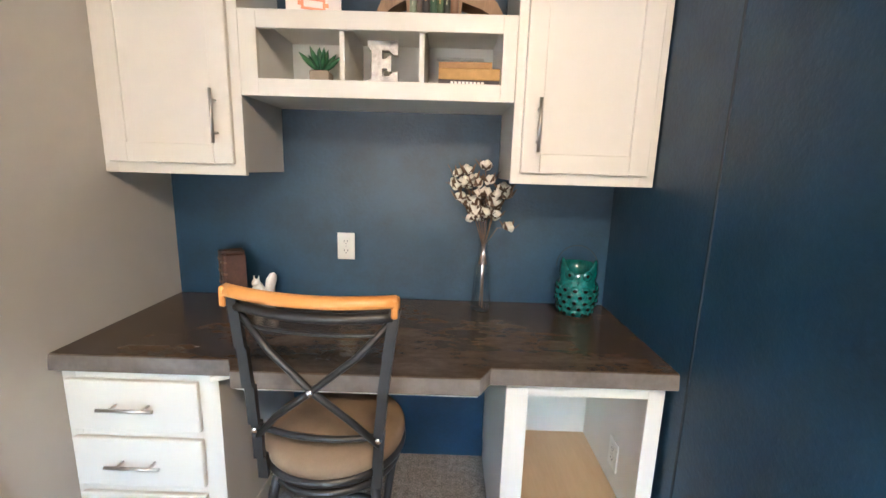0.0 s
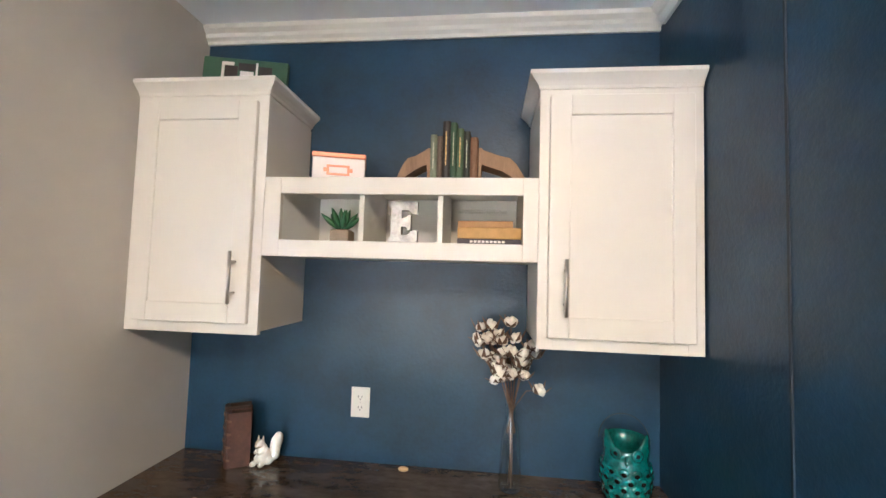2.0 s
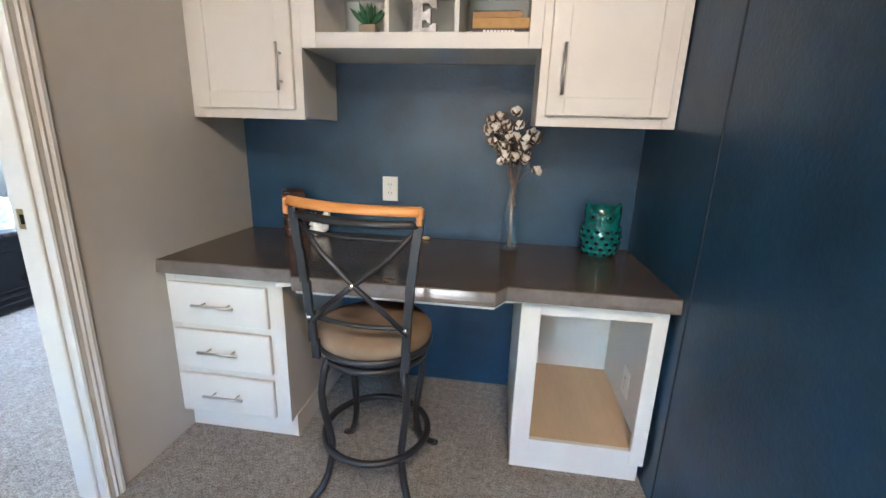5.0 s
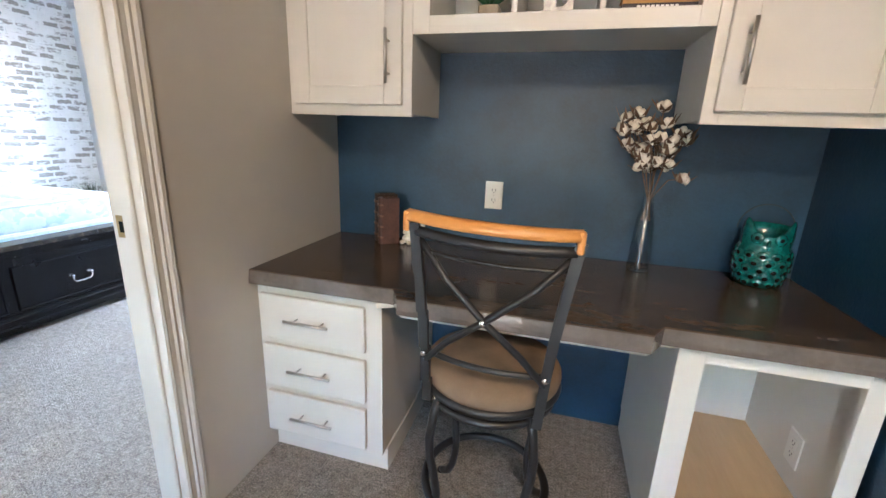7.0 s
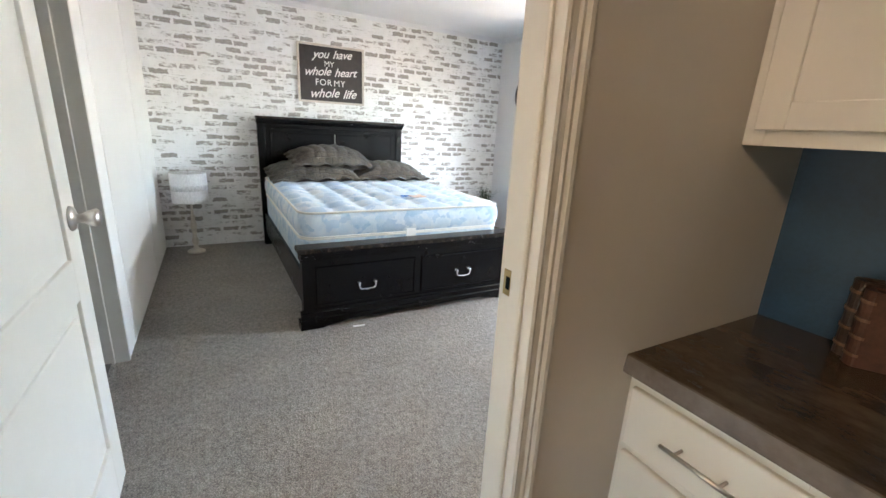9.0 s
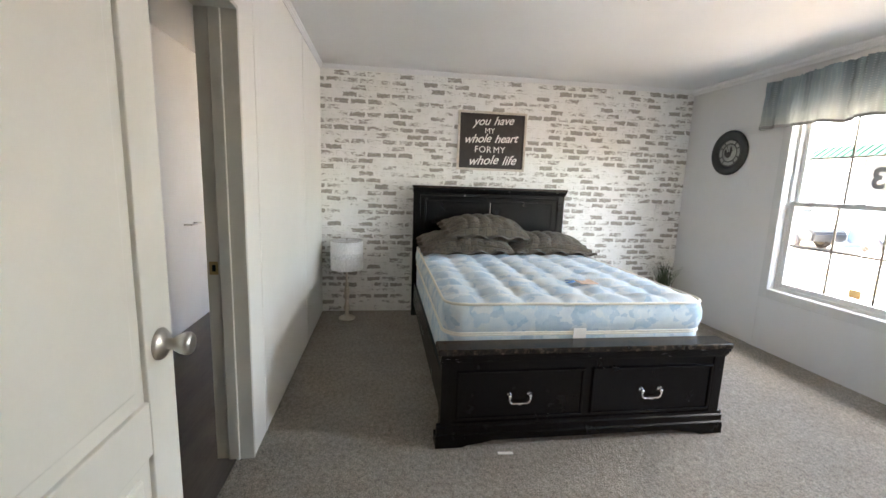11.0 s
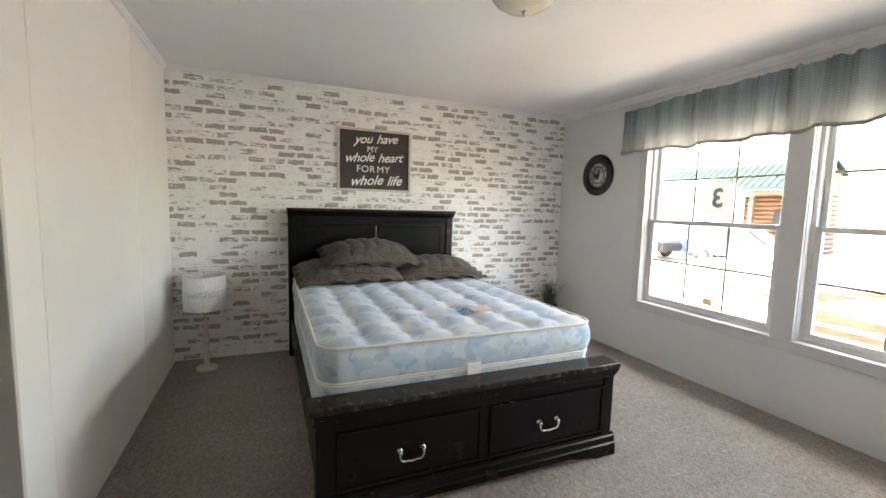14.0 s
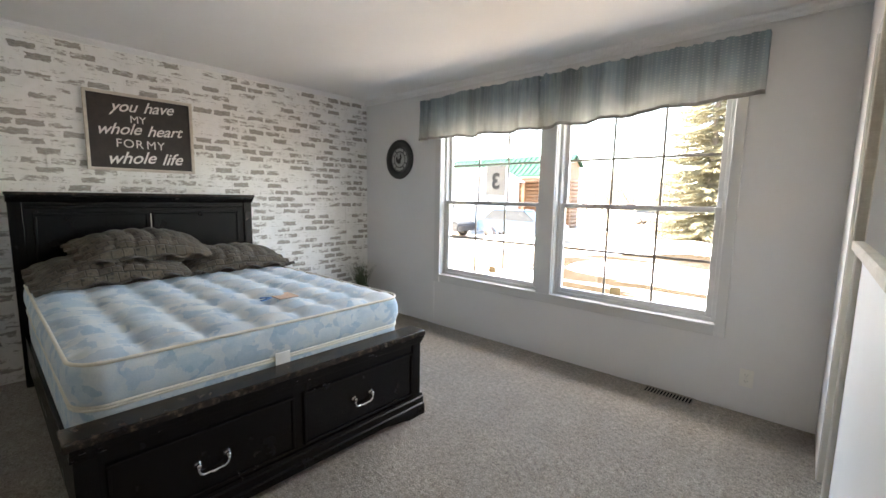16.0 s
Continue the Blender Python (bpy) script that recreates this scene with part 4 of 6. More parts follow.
lathe(bm, [(0.02, 0.548), (0.184, 0.548), (0.191, 0.551), (0.194, 0.56), (0.191, 0.569), (0.182, 0.572), (0.02, 0.572)], (CX, CY, 0), 48)
part("seat_ring", bm, BLACK_METAL, st)
bm = B()
lathe(bm, [(0.02, 0.512), (0.1, 0.512), (0.115, 0.516), (0.115, 0.532), (0.1, 0.547), (0.02, 0.547)], (CX, CY, 0), 32)
part("swivel_plate", bm, BLACK_METAL, st)
bm = B()
tube(bm, arc((CX, CY, 0.522), 0.17, 0, 351, 39, "xy"), 0.011, 10, closed=True)
part("upper_ring", bm, BLACK_METAL, st)
for k in range(4):
    a = radians(45 + 90 * k)
    d = Vector((math.cos(a), math.sin(a), 0))
    pr = [(0.168, 0.548), (0.186, 0.49), (0.198, 0.42), (0.195, 0.36), (0.181, 0.29), (0.17, 0.22), (0.172, 0.16), (0.186, 0.1), (0.212, 0.05), (0.245, 0.022), (0.258, 0.014)]
    bm = B()
    tube(bm, [Vector((CX, CY, h)) + d * r for r, h in pr], 0.0125, 10)
    leg = part("leg", bm, BLACK_METAL, st)
    bm = B()
    ball(bm, Vector((CX, CY, 0.009)) + d * 0.262, 0.017, (1, 1, 0.55))
    part("foot", bm, BLACK_METAL, leg)
    bm = B()
    ball(bm, Vector((CX, CY, 0.54)) + d * 0.184, 0.0065)
    part("rivet", bm, CHROME, leg)
bm = B()
tube(bm, arc((CX, CY, 0.2), 0.183, 0, 354, 59, "xy"), 0.0125, 10, closed=True)
part("foot_ring", bm, BLACK_METAL, st)
BX = CX - 0.004
TILT = Matrix.Translation((BX + 0.003, 0.85, 0.8)) @ Matrix.Rotation(radians(-3), 4, "Z") @ Matrix.Rotation(radians(1.5), 4, "Y") @ Matrix.Translation((-BX, -0.86, -0.8))   # the back leans a little out of true


def back_part(name, bm, material, label=""):
    bm.transform(TILT)
    return part(name, bm, material, st, label)


for s in (-1, 1):
    xs = [(BX + s * 0.144, 0.90, 0.535), (BX + s * 0.147, 0.886, 0.60), (BX + s * 0.151, 0.872, 0.70), (BX + s * 0.158, 0.862, 0.80), (BX + s * 0.168, 0.853, 0.90), (BX + s * 0.18, 0.848, 1.0), (BX + s * 0.183, 0.847, 1.02)]
    bm = B()
    for p, q in zip(xs, xs[1:]):
        prism(bm, [(p[0] - 0.012, p[2]), (p[0] + 0.012, p[2]), (q[0] + 0.012, q[2]), (q[0] - 0.012, q[2])], "y", (p[1] + q[1]) / 2 - 0.007, (p[1] + q[1]) / 2 + 0.007)
    back_part("upright", bm, BLACK_METAL)
# curved rails bow away from the sitter
def bow(s, z, depth, y=0.858, half=0.184):
    return (BX + s * half, y - depth * (1 - s * s), z)
bm = B()
tube(bm, [bow(-1 + i / 8, 1.0 - 0.004 * math.sin(math.pi * i / 16), 0.034, 0.852, 0.175) for i in range(17)], 0.0125, 8)
back_part("top_rail", bm, BLACK_METAL)
bm = B()
tube(bm, [bow(-1 + i / 8, 0.955 - 0.004 * math.sin(math.pi * i / 16), 0.02, 0.858, 0.168) for i in range(17)], 0.005, 8)
back_part("inner_rail", bm, BLACK_METAL)
bm = B()
tube(bm, [bow(-1 + i / 8, 0.684, 0.03, 0.885, 0.15) for i in range(17)], 0.008, 8)
back_part("lower_rail", bm, BLACK_METAL)
for s in (-1, 1):
    bm = B()
    tube(bm, [(BX + s * 0.172, 0.855, 0.985), (BX + s * 0.1, 0.845, 0.90), (BX, 0.838, 0.813), (BX - s * 0.09, 0.852, 0.735), (BX - s * 0.15, 0.88, 0.66)], 0.0085, 8)
    back_part("cross_bar", bm, BLACK_METAL)
for p in ((BX - 0.022, 0.829, 0.813), (BX + 0.149, 0.866, 0.683), (BX - 0.151, 0.866, 0.683)):
    bm = B()
    ball(bm, p if p[0] != BX - 0.022 else (BX - 0.001, 0.829, 0.813), 0.0085, (1, 0.6, 1))
    back_part("rivet", bm, CHROME, "bright round rivet")
bm = B()
n = 18
prev = None
for i in range(n + 1):
    s = -1 + 2 * i / n
    x, y, z = bow(s, 1.032, 0.044, 0.852, 0.191)
    x -= 0.008
    ring = [bm.verts.new((x, y + a, z + b)) for a, b in ((-0.015, -0.007), (0.011, -0.011), (0.015, -0.002), (0.011, 0.012), (0.002, 0.018), (-0.009, 0.014), (-0.016, 0.003))]
    if prev:
        for k in range(7):
            f = bm.faces.new((prev[k], prev[(k + 1) % 7], ring[(k + 1) % 7], ring[k]))
            f.smooth = True
    else:
        bm.faces.new(ring)
    prev = ring
bm.faces.new(prev)
for s in (-1, 1):
    x, y, z = bow(s, 1.02, 0.044, 0.852, 0.191)
    x -= 0.008
    box(bm, x - 0.009, y - 0.016, z - 0.022, x + 0.007, y + 0.014, z + 0.026, 0.006, 2)
bmesh.ops.recalc_face_normals(bm, faces=bm.faces[:])
back_part("crest_rail", bm, OAK, "honey oak crest rail")


def book(name, place, w, d, h, cover, label, group="", bands=0, ink=None, block=None):
    """An upright book, spine to -y; w thickness, d depth, h height; place is a pose of its base centre."""
    e = new(name)
    e.matrix_world = place
    tagged(e, label, "book", group)
    t = 0.003
    bm = B()
    box(bm, -w / 2, -d / 2, 0, -w / 2 + t, d / 2, h, 0.001, 1)
    box(bm, w / 2 - t, -d / 2, 0, w / 2, d / 2, h, 0.001, 1)
    swell = 0.007 if w < 0.04 else 0.017
    curve = [(-w / 2 * math.cos(math.pi * i / 8), -d / 2 + 0.004 - swell * math.sin(math.pi * i / 8)) for i in range(9)]
    prism(bm, curve + [(w / 2, -d / 2 + 0.007), (-w / 2, -d / 2 + 0.007)], "z", 0, h)
    c = part_local("cover", bm, cover, e)
    bm = B()
    box(bm, -w / 2 + t, -d / 2 + 0.006, 0.003, w / 2 - t, d / 2 - 0.004, h - 0.004)
    part_local("pages", bm, block or PAGES, e)
    if bands:
        for i in range(bands):
            z = h * (0.15 + 0.7 * i / max(1, bands - 1))
            bm = B()
            prism(bm, [(u * 1.03, v - 0.0025) for u, v in curve] + [(w / 2, -d / 2 + 0.006), (-w / 2, -d / 2 + 0.006)], "z", z - 0.004, z + 0.004)
            part_local("spine_band", bm, cover if ink is None else ink, c)
    if ink is not None and not bands:
        bm = B()
        for i in range(7):
            z = h * (0.28 + 0.08 * i)
            box(bm, -w * 0.1, -d / 2 - 0.0042, z, w * (0.02 + 0.02 * (i % 3)), -d / 2 - 0.0028, z + h * 0.068)
        part_local("spine_lettering", bm, ink, e, "unreadable spine lettering")
    return e


def part_local(name, bm, material, parent, label=""):
    ob = new(name, mesh_of(name, bm, material))
    ob.parent = parent
    return tagged(ob, label)


# things on the worktop
DARK_LEATHER = plain("dark_tooled_leather", (0.035, 0.02, 0.014), 0.4, var=0.6, scale=26, fine=120, bump=0.3)
BAND_LEATHER = plain("rubbed_leather_band", (0.17, 0.09, 0.05), 0.4, var=0.3, scale=60, fine=200, bump=0.2)
DARK_PAGES = plain("browned_pages", (0.06, 0.035, 0.022), 0.8, var=0.4, scale=60, fine=300, bump=0.3)
book("leather_book", pose(-0.812, 1.6, CT, 0, 0, -58), 0.05, 0.074, 0.198, LEATHER, "red-brown tooled leather book standing in front of another", "leather books", 4, BAND_LEATHER, DARK_PAGES)
book("leather_book", pose(-0.845, 1.648, CT, 0, 0, -55), 0.052, 0.082, 0.206, DARK_LEATHER, "dark brown leather book standing close to the navy wall", "leather books", 4, BAND_LEATHER, DARK_PAGES)

bm = B()
sx, sy = -0.722, 1.618
ball(bm, (sx, sy, CT + 0.03), 0.03, (0.95, 1.0, 1.05), 3)
ball(bm, (sx - 0.006, sy - 0.008, CT + 0.055), 0.021, (1, 1, 1.25), 3)
ball(bm, (sx - 0.012, sy - 0.014, CT + 0.08), 0.0165, (1, 1.15, 0.95), 3)
ball(bm, (sx - 0.016, sy - 0.026, CT + 0.077), 0.009, (0.9, 1.2, 0.8), 2)
for s in (-1, 1):
    tube(bm, [(sx - 0.012 + s * 0.008, sy - 0.01, CT + 0.088), (sx - 0.012 + s * 0.01, sy - 0.009, CT + 0.108)], [0.006, 0.0015], 8)
    ball(bm, (sx - 0.014 + s * 0.016, sy - 0.022, CT + 0.01), 0.012, (0.9, 1.6, 0.85), 2)
    ball(bm, (sx + s * 0.02, sy - 0.004, CT + 0.022), 0.02, (0.8, 1.0, 1.0), 2)
    tube(bm, [(sx - 0.01 + s * 0.014, sy - 0.012, CT + 0.058), (sx - 0.014 + s * 0.006, sy - 0.03, CT + 0.052)], 0.0055, 8)
tube(bm, [(sx + 0.01, sy + 0.012, CT + 0.012), (sx + 0.03, sy + 0.018, CT + 0.03), (sx + 0.032, sy + 0.018, CT + 0.06), (sx + 0.038, sy + 0.018, CT + 0.085), (sx + 0.047, sy + 0.016, CT + 0.108), (sx + 0.05, sy + 0.015, CT + 0.116)], [0.014, 0.02, 0.02, 0.021, 0.014, 0.004], 14)
for v in bm.verts:
    v.co += 0.0012 * noise.noise_vector(v.co * 120)
for v in bm.verts:
    v.co.z = max(v.co.z, CT + 0.0005)
solid("squirrel_figurine", bm, BISQUE, "small white ceramic squirrel statue on the worktop", "figurine")

bm = B()
ball(bm, (-0.2, 1.655, CT + 0.008), 0.015, (1.3, 0.9, 0.55), 2)
solid("wooden_bead", bm, plain("blond_wood_bead", (0.62, 0.42, 0.2), 0.5), "small flat blond wooden bead on the worktop", "ornament")

# glass vase with cotton stems
vx, vy = 0.185, 1.59
vase = thing("glass_vase", (vx, vy, CT), "clear glass bottle vase on the worktop", "vase")
bm = B()
outer = [(0.001, 0.001), (0.035, 0.001), (0.039, 0.007), (0.039, 0.036), (0.034, 0.12), (0.031, 0.178), (0.0255, 0.212), (0.0195, 0.233), (0.018, 0.28), (0.0225, 0.292), (0.0215, 0.298)]
lathe(bm, outer, (vx, vy, CT), 32)
bm.faces.ensure_lookup_table()
bm.faces.remove(bm.faces[-1])
part("bottle", bm, GLASS, vase)
rnd = random.Random(7)
stems = thing("cotton_stems", (vx, vy, CT + 0.012), "bunch of dried cotton stems with white bolls in the vase", "dried flowers")
tips = []
for i in range(9):
    a = 2 * math.pi * i / 9 + rnd.uniform(-0.3, 0.3)
    sp = rnd.uniform(0.05, 0.11)
    top = Vector((vx + sp * math.cos(a) - 0.005, vy + 0.55 * sp * math.sin(a), CT + rnd.uniform(0.41, 0.575)))
    if i == 0:
        top = Vector((vx + 0.092, vy - 0.02, CT + 0.345))
    base = Vector((vx + 0.015 * math.cos(a + 2), vy + 0.015 * math.sin(a + 2), CT + (0.012 if i % 4 == 0 else 0.19)))
    neck = Vector((vx + 0.006 * math.cos(a), vy + 0.006 * math.sin(a), CT + 0.27))
    pts = [base, base.lerp(neck, 0.5), neck, neck.lerp(top, 0.5) + Vector((0, 0, 0.03)), top]
    bm = B()
    tube(bm, pts, [0.0022, 0.0022, 0.002, 0.0018, 0.0014], 6)
    part("stem", bm, STEM, stems)
    tips.append(top)
    if i:
        for j in range(5):
            q = neck.lerp(top, rnd.uniform(0.52, 0.85)) + Vector((rnd.uniform(-0.035, 0.035), rnd.uniform(-0.025, 0.012), rnd.uniform(0.0, 0.03)))
            tips.append(q)
            bm = B()
            tube(bm, [neck.lerp(top, 0.45) + Vector((0, 0, 0.02)), q], 0.0013, 6)
            part("stem", bm, STEM, stems)
for q in tips:
    bm = B()
    for j in range(5):
        a = 2 * math.pi * j / 5 + rnd.random()
        o = Vector((0.0095 * math.cos(a), 0.0095 * math.sin(a), rnd.uniform(-0.006, 0.008)))
        ball(bm, q + o, rnd.uniform(0.0092, 0.014), (1, 1, 1.2), 2)
    for v in bm.verts:
        v.co += 0.0035 * noise.noise_vector(v.co * 140)
    part("boll", bm, COTTON, stems, "fluffy white cotton boll")
    bm = B()
    for j in range(5):
        a = 2 * math.pi * j / 5 + rnd.random()
        d = Vector((math.cos(a), math.sin(a), 0))
        p0, p1, p2 = q - Vector((0, 0, 0.016)), q + d * 0.018 - Vector((0, 0, 0.008)), q + d * 0.04 + Vector((0, 0, rnd.uniform(0.0, 0.034)))
        sd = d.cross(Vector((0, 0, 1))) * 0.0085
        vs = [bm.verts.new(p) for p in (p0, p1 + sd, p2, p1 - sd)]
        vt = [bm.verts.new(p + Vector((0, 0, -0.0012)) + d * 0.0008) for p in (p0, p1 + sd, p2, p1 - sd)]
        bm.faces.new(vs)
        bm.faces.new(list(reversed(vt)))
        for k in range(4):
            bm.faces.new((vs[k], vt[k], vt[(k + 1) % 4], vs[(k + 1) % 4]))
    part("husk", bm, STEM, stems, "dry brown husk")

# owl jar
ox, oy = 0.565, 1.585
owl = thing("owl_jar", (ox, oy, CT), "glossy teal ceramic owl lantern with pierced feathers", "lantern")
bm = B()
prof = [(0.05, 0.0), (0.062, 0.004), (0.072, 0.03), (0.079, 0.065), (0.081, 0.1), (0.077, 0.128), (0.07, 0.14), (0.072, 0.155), (0.0745, 0.178), (0.073, 0.2), (0.07, 0.214)]
sides = 56
face = radians(-105)
rings = []
for r, h in prof + [(0.066, 0.213), (0.066, 0.15), (0.066, 0.05), (0.05, 0.012)]:
    ring = []
    for k in range(sides):
        a = 2 * math.pi * k / sides
        hh, rr = h, r
        if h > 0.19:
            ear = max(0.0, math.cos(a - face - radians(62))) ** 14 + max(0.0, math.cos(a - face + radians(62))) ** 14
            dip = max(0.0, math.cos(a - face)) ** 4
            hh = h - 0.006 + 0.026 * ear - 0.034 * dip * (h - 0.19) / 0.024
        if 0.02 < h < 0.13 and r > 0.067:
            rr = r + 0.0022 * math.sin(14 * a + (0 if int(h * 60) % 2 else math.pi))
        ring.append(bm.verts.new((ox + rr * math.cos(a), oy + rr * math.sin(a), CT + hh)))
    rings.append(ring)
for p, q in zip(rings, rings[1:]):
    for k in range(sides):
        f = bm.faces.new((p[k], p[(k + 1) % sides], q[(k + 1) % sides], q[k]))
        f.smooth = True
bm.faces.new(list(reversed(rings[0])))
bm.faces.new(rings[-1])
part("body", bm, TEAL, owl)


def on_owl(a, h):
    for (r0, z0), (r1, z1) in zip(prof, prof[1:]):
        if z0 <= h <= z1:
            return Vector((ox, oy, CT + h)) + Vector((math.cos(a), math.sin(a), 0)) * (r0 + (r1 - r0) * (h - z0) / (z1 - z0))
    return Vector((ox, oy, CT + h))


for row, h in enumerate((0.022, 0.046, 0.07, 0.094, 0.118)):
    for k in range(13):
        a = 2 * math.pi * (k + 0.5 * (row % 2)) / 13
        d = Vector((math.cos(a), math.sin(a), 0))
        p = on_owl(a, h)
        bm = B()
        ball(bm, (0, 0, 0), 0.0165, (0.24, 1.0, 0.72), 2)
        bm.transform(Matrix.Translation(p) @ Matrix.Rotation(a, 4, "Z"))
        fe = part("feather", bm, TEAL, owl)
        bm = B()
        ball(bm, (0, 0, 0), 0.0078, (0.3, 1.1, 0.95), 2)
        bm.transform(Matrix.Translation(p + d * 0.003 - Vector((0, 0, 0.006))) @ Matrix.Rotation(a, 4, "Z"))
        part("pierced_hole", bm, HOLE_SHADE, fe)
for s in (-1, 1):
    a = face + s * radians(25)
    d = Vector((math.cos(a), math.sin(a), 0))
    p = on_owl(a, 0.172)
    bm = B()
    ball(bm, (0, 0, 0), 0.02, (0.28, 1, 1), 2)
    bm.transform(Matrix.Translation(p) @ Matrix.Rotation(a, 4, "Z"))
    e = part("eye", bm, TEAL, owl)
    bm = B()
    ball(bm, (0, 0, 0), 0.0078, (0.35, 1, 1), 2)
    bm.transform(Matrix.Translation(p + d * 0.004) @ Matrix.Rotation(a, 4, "Z"))
    part("pierced_hole", bm, HOLE_SHADE, e)
bm = B()
d = Vector((math.cos(face), math.sin(face), 0))
p = on_owl(face, 0.15)
tube(bm, [p + d * 0.001 + Vector((0, 0, 0.016)), p + d * 0.01, p + d * 0.006 - Vector((0, 0, 0.014))], [0.004, 0.0065, 0.001], 8)
part("beak", bm, TEAL, owl)
bm = B()
wd = Vector((math.cos(radians(-15)), math.sin(radians(-15)), 0))
tube(bm, [Vector((ox, oy + 0.02, CT + 0.185)) + wd * (0.08 * math.cos(radians(t))) + Vector((0, 0.0, 0.09 * math.sin(radians(t)))) for t in range(0, 181, 9)], 0.0016, 6)
part("wire_handle", bm, WIRE, owl)

# things on the cubby shelf
TURNED = Matrix.Translation((-0.44, 1.52, 0)) @ Matrix.Rotation(radians(17), 4, "Z") @ Matrix.Translation((0.435, -1.52, 0))   # the box faces the room
bx = thing("storage_box", (-0.435, 1.52, h1), "white card box with rose copper lid edge and label holder", "box")
bm = B()
box(bm, -0.522, 1.44, h1, -0.348, 1.60, h1 + 0.083, 0.003, 1)
bm.transform(TURNED)
part("box_body", bm, WHITE_BOX, bx)
bm = B()
box(bm, -0.525, 1.437, h1 + 0.083, -0.345, 1.603, h1 + 0.1, 0.003, 1)
bm.transform(TURNED)
part("lid", bm, COPPER, bx, "rose copper lid")
bm = B()
for a in ((-0.475, 1.436, h1 + 0.022, -0.399, 1.44, h1 + 0.029), (-0.475, 1.436, h1 + 0.05, -0.399, 1.44, h1 + 0.057), (-0.475, 1.4362, h1 + 0.029, -0.467, 1.44, h1 + 0.05), (-0.407, 1.4362, h1 + 0.029, -0.399, 1.44, h1 + 0.05), (-0.485, 1.4364, h1 + 0.033, -0.475, 1.44, h1 + 0.046), (-0.399, 1.4364, h1 + 0.033, -0.389, 1.44, h1 + 0.046)):
    box(bm, *a, 0.001, 1)
bm.transform(TURNED)
part("label_holder", bm, COPPER, bx, "rose copper label holder")

cols = [((0.16, 0.19, 0.13), 0.16), ((0.10, 0.075, 0.055), 0.155), ((0.022, 0.02, 0.018), 0.205), ((0.03, 0.075, 0.04), 0.2), ((0.055, 0.10, 0.05), 0.18), ((0.02, 0.028, 0.02), 0.17), ((0.16, 0.085, 0.045), 0.15)]
gold = plain("gold_foil", (0.45, 0.31, 0.12), 0.45, 0.5, var=0.3, scale=120)
silver = plain("pale_foil", (0.38, 0.38, 0.28), 0.5, 0.3, var=0.3, scale=120)
x = -0.105
for i, (c, hh) in enumerate(cols):
    w = (0.022, 0.018, 0.026, 0.022, 0.022, 0.022, 0.026)[i]
    book("shelf_book", pose(x + w / 2, 1.505, h1 - 0.001), w - 0.001, 0.13, hh, plain("book_cloth", c, 0.6, var=0.2, scale=50, fine=300, bump=0.2), ("dark green", "brown", "black", "green", "green", "black", "brown")[i] + " clothbound book standing between wooden bookends", "books between bookends", 0, (silver, None, gold, silver, gold, silver, None)[i])
    x += w
for s, xe, lab in ((-1, -0.106, "carved brown wooden bookend"), (1, x + 0.001, "carved brown wooden bookend")):
    bm = B()
    k = 1.0 if s < 0 else 1.36
    pts = [(0, 0), (0, 0.118), (0.008, 0.118), (0.018, 0.11), (0.05 * k, 0.092), (0.076 * k, 0.084), (0.092 * k, 0.062), (0.12 * k, 0), (0.094 * k, 0), (0.08 * k, 0.022), (0.055 * k, 0.042), (0.03, 0.056), (0.012, 0.062), (0.009, 0.04), (0.009, 0)]
    pts = [(xe + s * u, h1 - 0.001 + v) for u, v in pts]
    prism(bm, pts if s > 0 else list(reversed(pts)), "y", 1.45, 1.53)
    solid("bookend", bm, BOOKEND, lab, "bookend", "bookends")

# cubby contents
pot = thing("succulent_pot", (-0.405, 1.47, 1.5835), "small stone pot with a green succulent in a cubby", "plant")
bm = B()
box(bm, -0.438, 1.437, 1.5835, -0.372, 1.503, 1.626, 0.005, 2)
part("pot", bm, STONE_POT, pot)
bm = B()
box(bm, -0.431, 1.444, 1.6255, -0.379, 1.496, 1.6275)
part("soil", bm, STEM, pot)
rnd = random.Random(3)
for i in range(15):
    a = i * 2.4
    lean = 0.12 + 0.9 * (i / 15)
    L = 0.062 + 0.014 * rnd.random() + 0.012 * lean
    d = Vector((math.cos(a), math.sin(a), 0))
    bm = B()
    pts, rad = [], []
    for t in (0, 0.25, 0.5, 0.75, 1.0):
        pts.append(Vector((-0.405, 1.47, 1.626)) + d * (0.004 + L * t * math.sin(lean * 1.15)) + Vector((0, 0, L * t * math.cos(lean * 1.15) + 0.006 * t * t)))
        rad.append((0.0035, 0.0085, 0.0105, 0.0075, 0.0008)[int(t * 4)])
    tube(bm, pts, rad, 7)
    part("leaf", bm, LEAF, pot)

bm = B()
eh, ew = 0.142, 0.1
E = [(0, 0), (ew, 0), (ew, 0.046), (ew - 0.014, 0.046), (ew - 0.03, 0.03), (0.047, 0.03), (0.047, 0.057), (0.062, 0.057), (0.068, 0.046), (0.078, 0.046), (0.078, 0.096), (0.068, 0.096), (0.062, 0.085), (0.047, 0.085), (0.047, 0.112), (ew - 0.03, 0.112), (ew - 0.014, 0.098), (ew, 0.098), (ew, eh), (0, eh), (0, 0.125), (0.012, 0.118), (0.012, 0.024), (0, 0.017)]
prism(bm, [(-0.243 + u, 1.584 + v) for u, v in E], "y", 1.45, 1.478)
solid("letter_e_ornament", bm, GALVANISED, "galvanised metal block letter E standing in a cubby", "ornament")


